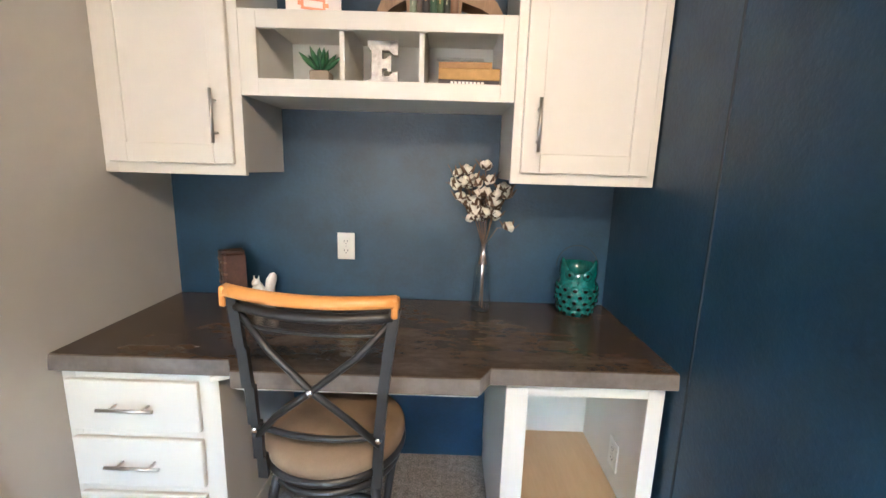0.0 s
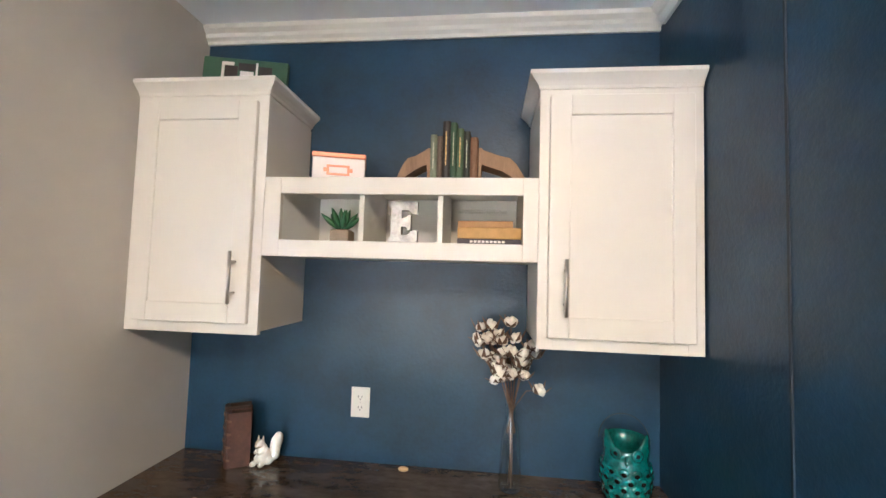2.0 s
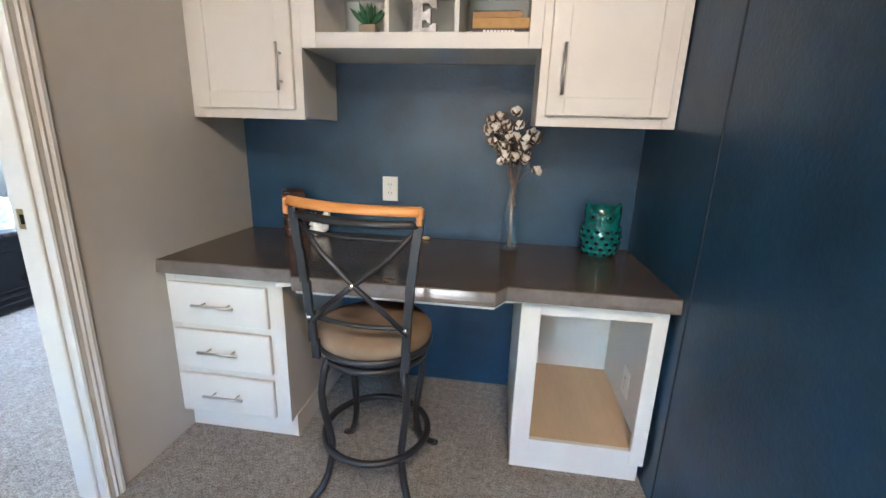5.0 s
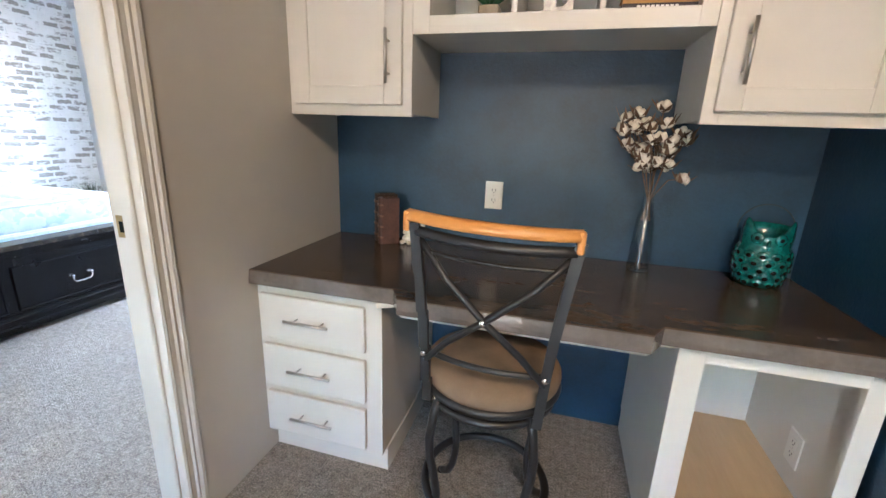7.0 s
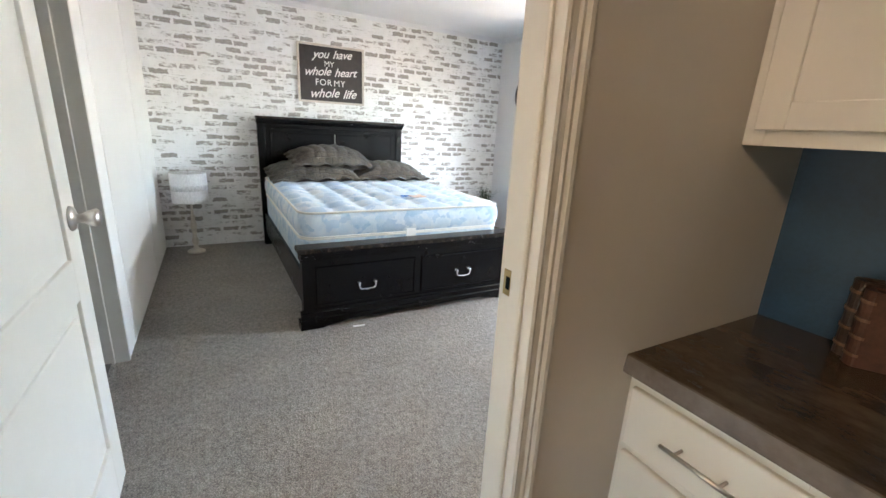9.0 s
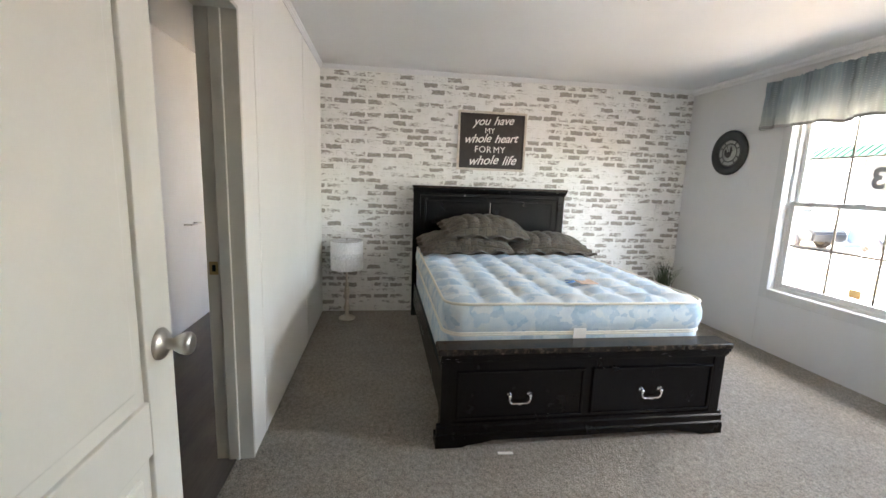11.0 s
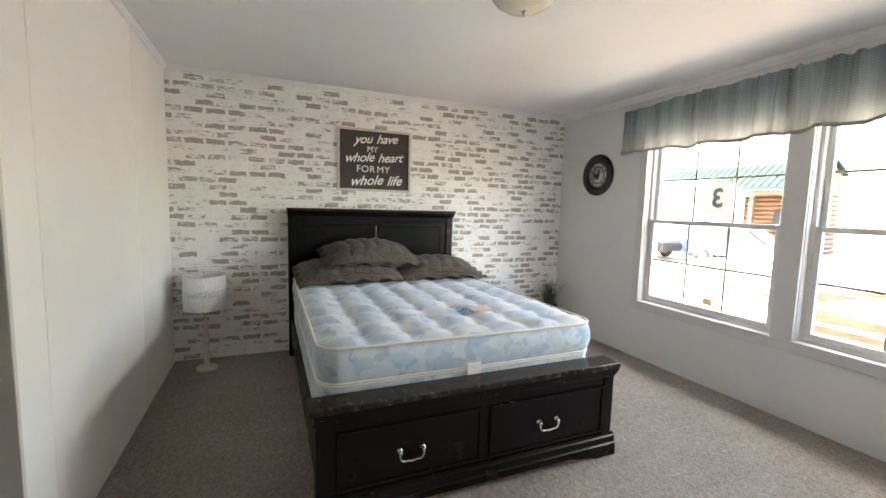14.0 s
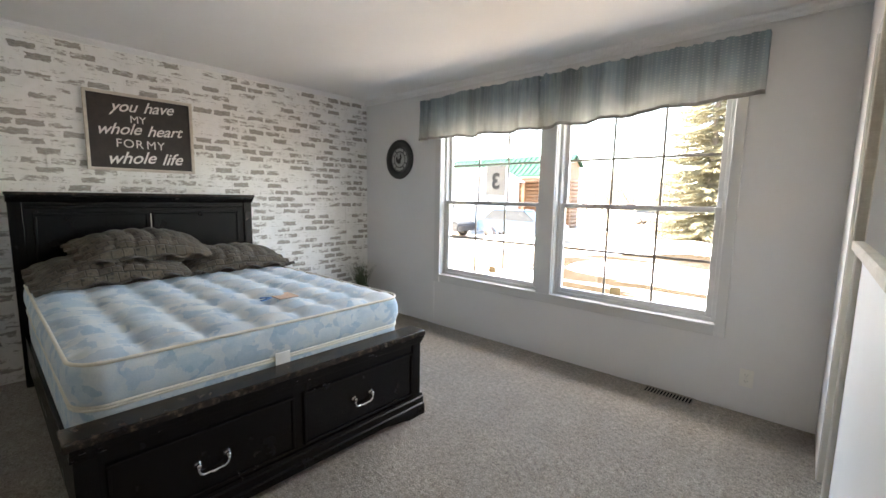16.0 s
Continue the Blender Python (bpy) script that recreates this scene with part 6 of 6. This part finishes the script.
# number card on the glass
nc = thing("number_card", (-3.575, YW + 0.085, 1.358), "white card with the number 3 stuck facing out on the glass", "card")
cy = YW + 0.0845
part("card", box(B(), -3.685, cy, 1.36, -3.468, cy + 0.0015, 1.632), THIN_CARD, nc)
flip = Matrix(((-1, 0, 0, 0), (0, 0, -1, 0), (0, 1, 0, 0), (0, 0, 0, 1)))
writing("3", 0.2, Matrix.Translation((-3.575, cy - 0.001, 1.485)) @ flip, plain("grey_ink", (0.4, 0.4, 0.41), 0.7), nc, 0.0005, 0.0, 0.006)
for x, z in ((-3.57, 0.66), (-2.42, 0.64)):
    bm = B()
    box(bm, x - 0.04, YW + 0.064, z - 0.03, x + 0.04, YW + 0.0653, z + 0.03)
    solid("window_sticker", bm, THIN_STICKER, "small tan sticker on the window glass", "sticker")

# floor lamp by the papered wall
lx, ly = -5.13, -0.012
lp = thing("table_lamp", (lx, ly, 0), "turned grey-wood lamp with a white drum shade standing on the carpet", "lamp")
bm = B()
lathe(bm, [(0.001, 0.0), (0.078, 0.0), (0.08, 0.012), (0.07, 0.022), (0.04, 0.03), (0.024, 0.045), (0.018, 0.07), (0.027, 0.095), (0.03, 0.12), (0.021, 0.15), (0.016, 0.18), (0.022, 0.21), (0.027, 0.26), (0.022, 0.31), (0.015, 0.335), (0.021, 0.35), (0.021, 0.362), (0.012, 0.372), (0.01, 0.47), (0.001, 0.47)], (lx, ly, 0), 28)
part("stem", bm, PALE_WOOD, lp)
bm = B()
R = 0.153
lathe(bm, [(R, 0.503), (R, 0.773), (R - 0.004, 0.773), (R - 0.004, 0.503)], (lx, ly, 0), 48)
bm.faces.ensure_lookup_table()
for f in [f for f in bm.faces if len(f.verts) > 4]:
    bm.faces.remove(f)
sh = part("shade", bm, LINEN, lp, "white linen drum shade")
bm = B()
lathe(bm, [(R + 0.0005, 0.615), (R + 0.002, 0.617), (R + 0.002, 0.665), (R + 0.0005, 0.667)], (lx, ly, 0), 48)
for f in [f for f in bm.faces if len(f.verts) > 4]:
    bm.faces.remove(f)
part("band", bm, plain("grey_lace", (0.66, 0.66, 0.65), 0.8, var=0.3, scale=60), sh, "pale grey lace band")
bm = B()
tube(bm, arc((lx, ly, 0.78), R - 0.003, 0, 355, 71, "xy"), 0.003, 6, closed=True)
for k in range(3):
    a = 2 * math.pi * k / 3
    tube(bm, [(lx, ly, 0.77), (lx + (R - 0.003) * math.cos(a), ly + (R - 0.003) * math.sin(a), 0.78)], 0.002, 6)
tube(bm, [(lx, ly, 0.47), (lx, ly, 0.79)], 0.004, 8)
ball(bm, (lx, ly, 0.795), 0.01)
part("shade_carrier", bm, NICKEL, lp)

# plant in the corner
px, py = -5.2, 3.41
pl = thing("potted_grass", (px, py, 0), "dark green artificial grass in a slim dark pot on the carpet", "plant")
bm = B()
lathe(bm, [(0.001, 0.0), (0.075, 0.0), (0.08, 0.01), (0.1, 0.28), (0.105, 0.29), (0.095, 0.295), (0.09, 0.27), (0.001, 0.26)], (px, py, 0), 28)
part("pot", bm, plain("dark_pot", (0.05, 0.045, 0.04), 0.6), pl)
rnd = random.Random(11)
for i in range(110):
    a, lean, L = rnd.uniform(0, 6.283), rnd.uniform(0.05, 0.75), rnd.uniform(0.22, 0.37)
    d = Vector((math.cos(a), math.sin(a), 0))
    sd = Vector((-d.y, d.x, 0)) * 0.0045
    root = Vector((px + rnd.uniform(-0.06, 0.06), py + rnd.uniform(-0.06, 0.06), 0.27))
    bm = B()
    prev = None
    for t in (0, 0.35, 0.7, 1.0):
        c = root + d * (L * lean * t * t) + Vector((0, 0, L * t * (1 - 0.35 * lean * t)))
        c.x, c.y = max(c.x, XP + 0.015), min(c.y, YW - 0.015)
        w = sd * (1 - 0.92 * t)
        pair = (bm.verts.new(c - w), bm.verts.new(c + w), bm.verts.new(c + d * 0.0012 + Vector((0, 0, 0.001))))
        if prev:
            for u, v in ((0, 2), (2, 1), (1, 0)):
                bm.faces.new((prev[u], prev[v], pair[v], pair[u]))
        prev = pair
    part("blade", bm, GRASS_LEAF, pl)

# ceiling light
gx, gy = -3.13, 1.595
gl = thing("ceiling_light", (gx, gy, CEIL), "cream alabaster glass bowl ceiling light with a nickel finial", "ceiling lamp")
bm = B()
lathe(bm, [(0.02, CEIL), (0.165, CEIL), (0.17, CEIL - 0.012), (0.162, CEIL - 0.028), (0.02, CEIL - 0.03)], (gx, gy, 0), 44)
part("canopy", bm, NICKEL, gl)
bm = B()
lathe(bm, [(0.155, CEIL - 0.026), (0.168, CEIL - 0.034), (0.162, CEIL - 0.06), (0.14, CEIL - 0.09), (0.1, CEIL - 0.117), (0.05, CEIL - 0.132), (0.012, CEIL - 0.136)], (gx, gy, 0), 44)
part("bowl", bm, BOWL, gl, "cream alabaster glass bowl")
bm = B()
lathe(bm, [(0.001, CEIL - 0.134), (0.012, CEIL - 0.136), (0.014, CEIL - 0.141), (0.006, CEIL - 0.147), (0.009, CEIL - 0.153), (0.006, CEIL - 0.16), (0.001, CEIL - 0.163)], (gx, gy, 0), 16)
part("finial", bm, NICKEL, gl)


def floor_vent(x0, x1, y0, y1):
    v = thing("floor_vent", ((x0 + x1) / 2, (y0 + y1) / 2, 0), "brown metal floor register let into the carpet", "vent", "floor vents")
    bm = B()
    for a in ((x0, y0, x1, y0 + 0.014), (x0, y1 - 0.014, x1, y1), (x0, y0 + 0.014, x0 + 0.014, y1 - 0.014), (x1 - 0.014, y0 + 0.014, x1, y1 - 0.014)):
        box(bm, a[0], a[1], 0.002, a[2], a[3], 0.01, 0.002, 1)
    m = plain("vent_brown", (0.3, 0.27, 0.235), 0.5, 0.3) if "vent_brown" not in bpy.data.materials else bpy.data.materials["vent_brown"]
    part("frame", bm, m, v)
    part("duct", box(B(), x0 + 0.012, y0 + 0.012, -0.002, x1 - 0.012, y1 - 0.012, 0.0045), HOLE_SHADE, v)
    n = 14
    for i in range(n):
        x = x0 + 0.02 + (x1 - x0 - 0.04) * (i + 0.5) / n
        part("slat", box(B(), x - 0.004, y0 + 0.013, 0.004, x + 0.004, y1 - 0.013, 0.0085), m, v)


floor_vent(-2.13, -1.815, 3.525, 3.64)
floor_vent(-4.62, -4.3, 3.53, 3.64)

# scrap of paper by the bed
bm = B()
box(bm, -2.965, 0.92, 0.003, -2.945, 1.0, 0.0065, 0.001, 1)
for v in bm.verts:
    v.co.z += 0.006 * abs(math.sin(v.co.y * 60))
solid("paper_scrap", bm, TAG, "small torn scrap of white paper on the carpet", "paper")

# framed mirror on the partition
mr = thing("wall_mirror", (XB, 1.9, 1.2), "wall mirror in a slim beige wooden frame", "mirror")
part("glass", box(B(), XB - 0.016, 1.44, 1.225, XB - 0.012, 2.255, 2.0), plain("mirror_silver", (0.86, 0.88, 0.86), 0.03, 1.0, var=0.01, bump=0), mr)
for a in ((1.42, 1.2, 2.275, 1.228), (1.42, 1.997, 2.275, 2.025), (1.42, 1.228, 1.448, 1.997), (2.247, 1.228, 2.275, 1.997)):
    part("frame_strip", box(B(), XB - 0.03, a[0], a[1], XB, a[2], a[3], 0.003, 1), PALE_WOOD, mr)

# ---- bathroom beyond the second doorway ----
structure("wall_shower", [(-5.6, -1.46, 0.0, -4.6, -1.37, CEIL)], WHITE_WALL, "plain shower side wall")
shw = thing("shower_enclosure", (-4.63, -2.1, 0), "white framed shower door with frosted panels", "shower")
part("curb", box(B(), -4.72, BACK, 0.009, -4.6, -1.461, 0.235, 0.01, 2), VINYL, shw)
part("post", box(B(), -4.66, -1.53, 0.236, -4.6, -1.461, 1.95, 0.004, 1), VINYL, shw)
part("header_rail", box(B(), -4.66, BACK, 1.885, -4.6, -1.531, 1.95, 0.004, 1), VINYL, shw)
part("sill_rail", box(B(), -4.66, BACK, 0.236, -4.6, -1.531, 0.27, 0.004, 1), VINYL, shw)
part("frosted_panel", box(B(), -4.634, BACK, 0.271, -4.626, -1.531, 1.884), FROST, shw)
bm = B()
tube(bm, [(-4.57, -2.5, 1.06), (-4.57, -1.62, 1.06)], 0.009, 8)
for y in (-2.48, -1.64):
    tube(bm, [(-4.57, y, 1.06), (-4.626, y, 1.06)], 0.008, 8)
tb = part("towel_bar", bm, VINYL, shw, "white towel bar on the shower door")
part("end_cap", box(B(), -4.585, -1.622, 1.045, -4.555, -1.59, 1.075, 0.004, 1), BLACK_METAL, tb, "black end cap")
bm = B()
tube(bm, [(-4.85, -1.27, 0.93), (-5.05, -1.27, 0.93)], 0.008, 8)
for x in (-4.86, -5.04):
    tube(bm, [(x, -1.27, 0.93), (x, -1.33, 0.93)], 0.007, 8)
solid("towel_holder", bm, NICKEL, "small nickel towel holder on the bathroom wall", "towel holder")

# ---- outside ----
GZ = -0.75
bm = B()
bmesh.ops.create_grid(bm, x_segments=160, y_segments=160, size=0.5, matrix=Matrix.Translation((0, 0, 0)) @ Matrix.Diagonal((4000, 4000, 1, 1)))
for v in bm.verts:
    v.co.z = GZ
solid("ground", bm, GROUND, "snowy ground with bare tan mud patches", "ground", "", "structure")


def drive_material():
    """Wet tan dirt with tyre tracks along x and leftover snow."""
    k = Nodes("wet_dirt")
    g = k.noise(5.0, 5.0)
    tracks = k.noise(1.0, 4.0, 0.6, (0.25, 1.6, 1))
    dirt = k.ramp(g, [(0.3, (0.02, 0.0135, 0.007)), (0.7, (0.042, 0.03, 0.0165))])
    snow = k.ramp(g, [(0.3, (0.5, 0.5, 0.5)), (0.7, (0.75, 0.75, 0.76))])
    k.colour(k.mix(k.ramp(tracks, [(0.56, (0,) * 3), (0.66, (1,) * 3)]), dirt, snow))
    k.b.inputs["Roughness"].default_value = 1.0
    k.b.inputs["Specular IOR Level"].default_value = 0.05
    k.bump(g, 0.6, 0.04)
    return k.m


bm = B()
cols_n, rows_n = 60, 26
grid = []
for i in range(cols_n + 1):
    x = -8.2 + 22.0 * i / cols_n
    near = 6.6 + 0.7 * noise.noise(Vector((x * 0.5, 2, 0)))
    far = 19.0 + 2.5 * noise.noise(Vector((x * 0.35, 8, 0)))
    taper = min(1.0, i / 9) ** 0.5
    mid_y = (near + far) / 2
    grid.append([bm.verts.new((x, mid_y + (near - mid_y) * taper + (far - near) * taper * j / rows_n, GZ + 0.012 + 0.02 * math.sin(math.pi * j / rows_n))) for j in range(rows_n + 1)])
for p, q in zip(grid, grid[1:]):
    for j in range(rows_n):
        bm.faces.new((p[j], q[j], q[j + 1], p[j + 1])).smooth = True
bmesh.ops.remove_doubles(bm, verts=bm.verts[:], dist=0.0005)
solid("road_drive", bm, drive_material(), "wet tan dirt drive with leftover snow", "drive", "", "structure")
rnd = random.Random(5)
for i in range(16):
    x, y = rnd.uniform(-20, 3), rnd.uniform(9, 26)
    bm = B()
    ball(bm, (x, y, GZ), 1.0, (rnd.uniform(0.8, 2.6), rnd.uniform(0.5, 1.2), rnd.uniform(0.12, 0.4)), 3)
    for v in bm.verts:
        v.co.z += 0.08 * noise.noise(v.co * 1.3)
    solid("snow_bank", bm, plain("packed_snow", (0.78, 0.8, 0.83), 0.8, bump=0.4, dist=0.02) if "packed_snow" not in bpy.data.materials else bpy.data.materials["packed_snow"], "low heap of shovelled snow on the ground", "snow", "snow banks")

LOG = wood_material("pine_log", (0.10, 0.045, 0.018), (0.18, 0.09, 0.04), (0.15, 1, 1), 0.6, 4.0)
ROOF = plain("green_metal_roof", (0.016, 0.05, 0.035), 0.8, 0.0, var=0.15, scale=1.0, fine=8, spec=0.1)
DARKWIN = plain("dark_window", (0.03, 0.035, 0.04), 0.15)
lb = thing("log_building", (-17.5, 33, GZ), "log cabin with a green standing-seam metal roof", "building")
for k in range(13):
    z = GZ + 0.14 + 0.27 * k
    bm = B()
    tube(bm, [(-25.6, 28.7, z), (-14.4, 28.7, z)], 0.145, 8)
    part("log", bm, LOG, lb)
    bm = B()
    tube(bm, [(-14.7, 28.4, z + 0.02), (-14.7, 30.4, z + 0.02)], 0.145, 8)
    part("log", bm, LOG, lb)
part("back_wall", box(B(), -25.6, 29.0, GZ, -14.9, 30.4, GZ + 3.4), LOG, lb)
for x in (-14.6, -17.6, -20.6):
    part("porch_post", box(B(), x - 0.12, 27.5, GZ, x + 0.12, 27.74, GZ + 3.3, 0.01, 1), LOG, lb)
part("eave_beam", box(B(), -25.8, 27.4, GZ + 3.3, -14.2, 27.8, GZ + 3.6, 0.01, 1), LOG, lb)
bm = B()
prism(bm, [(27.2, GZ + 3.62), (27.2, GZ + 3.75), (29.4, GZ + 5.3), (30.6, GZ + 4.6), (30.6, GZ + 4.4), (29.4, GZ + 5.15)], "x", -26.0, -14.4)
gb = B()
prism(gb, [(27.5, GZ + 3.4), (29.4, GZ + 5.1), (30.4, GZ + 4.45), (30.4, GZ + 3.4)], "x", -14.95, -14.6)
part("gable", gb, LOG, lb)
rf = part("roof", bm, ROOF, lb, "green metal roof")
for i in range(26):
    x = -25.9 + 0.44 * i
    bm = B()
    prism(bm, [(27.2, GZ + 3.75), (27.2, GZ + 3.81), (29.4, GZ + 5.36), (29.4, GZ + 5.3)], "x", x, x + 0.05)
    part("roof_seam", bm, ROOF, rf)
for x in (-16.2, -19.4):
    part("window", box(B(), x - 0.6, 28.5, GZ + 1.2, x + 0.6, 28.58, GZ + 2.4), DARKWIN, lb)

SIDING = plain("pale_siding", (0.62, 0.62, 0.6), 0.6, var=0.05, scale=0.8)
mh = thing("neighbour_house", (-25, 22, GZ), "pale sided mobile home with a low roof", "house")
part("wall", box(B(), -31, 19, GZ + 0.5, -15.8, 24, GZ + 3.1), SIDING, mh)
part("skirting", box(B(), -30.9, 19.1, GZ, -15.9, 23.9, GZ + 0.5), plain("grey_skirting", (0.3, 0.29, 0.27), 0.7), mh)
bm = B()
prism(bm, [(18.7, GZ + 3.1), (21.5, GZ + 3.9), (24.3, GZ + 3.1)], "x", -31.3, -15.5)
part("roof", bm, plain("snowy_roof", (0.75, 0.77, 0.8), 0.8), mh)
for x in (-17.5, -20.5, -23.5):
    part("window", box(B(), x - 0.5, 18.96, GZ + 1.4, x + 0.5, 19.02, GZ + 2.5), DARKWIN, mh)

CAR_PAINT = plain("slate_blue_paint", (0.05, 0.085, 0.13), 0.25, 0.2, coat=0.6, var=0.05)


def car(at, turn, paint, label):
    e = new("parked_car")
    e.matrix_world = pose(*at, 0, 0, turn)
    tagged(e, label, "car", "parked cars")
    bm = B()
    prism(bm, [(-2.2, 0.35), (2.2, 0.35), (2.25, 0.7), (2.0, 0.86), (1.0, 0.95), (-2.1, 0.98), (-2.25, 0.75)], "y", -0.85, 0.85)
    bmesh.ops.bevel(bm, geom=bm.edges[:], offset=0.06, segments=2, affect="EDGES")
    part_local("body", bm, paint, e)
    bm = B()
    prism(bm, [(-1.95, 0.93), (1.05, 0.93), (0.4, 1.45), (-1.35, 1.47)], "y", -0.72, 0.72)
    bmesh.ops.bevel(bm, geom=bm.edges[:], offset=0.05, segments=2, affect="EDGES")
    c = part_local("cabin", bm, DARKWIN, e, "dark glazed cabin")
    bm = B()
    box(bm, -1.3, -0.7, 1.45, 0.38, 0.7, 1.51, 0.03, 2)
    part_local("roof_panel", bm, paint, e)
    for x in (-1.4, 1.4):
        for s in (-1, 1):
            bm = B()
            lathe(bm, [(0.05, -0.1), (0.3, -0.1), (0.33, -0.06), (0.33, 0.06), (0.3, 0.1), (0.05, 0.1)], (x, s * 0.8, 0.33), 20, "y")
            wh = part_local("wheel", bm, SIGN_BLACK, e)
            bm = B()
            lathe(bm, [(0.03, -0.105), (0.19, -0.105), (0.19, 0.105), (0.03, 0.105)], (x, s * 0.8, 0.33), 16, "y")
            part_local("rim", bm, NICKEL, wh)


car((-12.6, 19.2, GZ), 8, CAR_PAINT, "slate blue parked car in the snow")
car((-17.0, 17.3, GZ), 4, plain("black_car_paint", (0.02, 0.02, 0.022), 0.3), "black parked car in the snow")
car((-11.5, 40.0, GZ), 0, plain("white_car_paint", (0.6, 0.6, 0.6), 0.3), "white car parked far off")

# spruce
NEEDLE = plain("spruce_needles", (0.16, 0.145, 0.09), 0.8, var=0.4, scale=3.0, fine=40, spec=0.2)
BARK = plain("grey_bark", (0.11, 0.085, 0.065), 0.9, var=0.3, scale=6, fine=60, bump=0.6, dist=0.01)


def spruce(at, H, R, seed, label):
    rnd = random.Random(seed)
    t = thing("spruce_tree", at, label, "tree")
    bm = B()
    tube(bm, [(at[0], at[1], at[2] + H * k / 6) for k in range(7)], [0.2 * (1 - k / 6.3) for k in range(7)], 8)
    part("trunk", bm, BARK, t)
    verts, faces = [], []
    z = 0.5
    while z < H - 0.2:
        reach = R * (1 - z / H) ** 0.85 + 0.12
        n = max(5, int(13 * reach / R) + 4)
        for k in range(n):
            a = rnd.uniform(0, 6.283)
            L = reach * rnd.uniform(0.7, 1.1)
            d = Vector((math.cos(a), math.sin(a), 0))
            sd = Vector((-d.y, d.x, 0))
            p0 = Vector(at) + Vector((0, 0, z + rnd.uniform(-0.15, 0.15)))
            m = max(4, int(L / 0.16))
            for i in range(m):
                f = (i + 0.6) / m
                c = p0 + d * (L * f) + Vector((0, 0, -0.32 * L * f + 0.22 * L * f * f))
                for s in (-1, 1, 0):
                    tw = (0.36 * (1 - f) + 0.13) * rnd.uniform(0.7, 1.2)
                    tip = c + (sd * s * 0.8 + d * 0.7).normalized() * tw + Vector((0, 0, rnd.uniform(-0.16, -0.02)))
                    w = (sd if s == 0 else d) * 0.055 + Vector((0, 0, 0.03))
                    b = len(verts)
                    verts += [c - w, c + w, tip + Vector((0, 0, -0.04)), tip]
                    faces += [(b, b + 1, b + 3), (b, b + 3, b + 2), (b + 1, b + 2, b + 3), (b, b + 2, b + 1)]
        z += 0.3
    me = bpy.data.meshes.new("crown")
    me.from_pydata([tuple(v) for v in verts], [], faces)
    me.materials.append(NEEDLE)
    ob = new("crown", me)
    ob.parent = t
    ob.matrix_parent_inverse = Matrix.Translation(-Vector(at))
    tagged(ob, "drooping needled boughs", "", "", "stuff")


spruce((-5.2, 24.0, GZ), 15.0, 2.7, 2, "tall spruce tree standing beyond the drive")
spruce((-1.8, 30.0, GZ), 9.0, 2.0, 9, "spruce tree farther behind another")

# bare woods and a low hill far off
HILL = plain("winter_hillside", (0.2, 0.19, 0.18), 0.95, var=0.2, scale=0.05, fine=0.6)
bm = B()
n = 140
lo, hi, bk = [], [], []
for i in range(n + 1):
    a = radians(20 + 140 * i / n)
    r = 260
    h = 13 + 9 * noise.noise(Vector((i * 0.06, 0, 0))) + 1.2 * noise.noise(Vector((i * 0.9, 4, 0)))
    lo.append(bm.verts.new((r * math.cos(a), r * math.sin(a), GZ)))
    hi.append(bm.verts.new((1.15 * r * math.cos(a), 1.15 * r * math.sin(a), GZ + h)))
    bk.append(bm.verts.new((1.6 * r * math.cos(a), 1.6 * r * math.sin(a), GZ)))
for i in range(n):
    bm.faces.new((lo[i], lo[i + 1], hi[i + 1], hi[i])).smooth = True
    bm.faces.new((hi[i], hi[i + 1], bk[i + 1], bk[i])).smooth = True
solid("backdrop_hill", bm, HILL, "low wooded winter hill far off", "hill", "", "structure")
verts, faces = [], []
rnd = random.Random(21)
for i in range(260):
    x, y = rnd.uniform(-75, 30), rnd.uniform(62, 110)
    H = rnd.uniform(5, 10)
    for k in range(13):
        h = H * rnd.uniform(0.25, 1.0)
        a = rnd.uniform(0, 6.283)
        p = Vector((x, y, GZ + (0 if k == 0 else h * 0.55)))
        q = Vector((x, y, GZ + H)) if k == 0 else p + Vector((math.cos(a) * H * 0.22, math.sin(a) * H * 0.22, H * 0.28))
        w = 0.12 if k == 0 else 0.05
        b = len(verts)
        verts += [p + Vector((-w, 0, 0)), p + Vector((w, 0, 0)), p + Vector((0, w, 0)), q]
        faces += [(b, b + 1, b + 3), (b + 1, b + 2, b + 3), (b + 2, b, b + 3)]
me = bpy.data.meshes.new("far_woods")
me.from_pydata([tuple(v) for v in verts], [], faces)
me.materials.append(BARK)
tagged(new("far_woods", me), "bare leafless winter trees far off", "trees", "", "stuff")
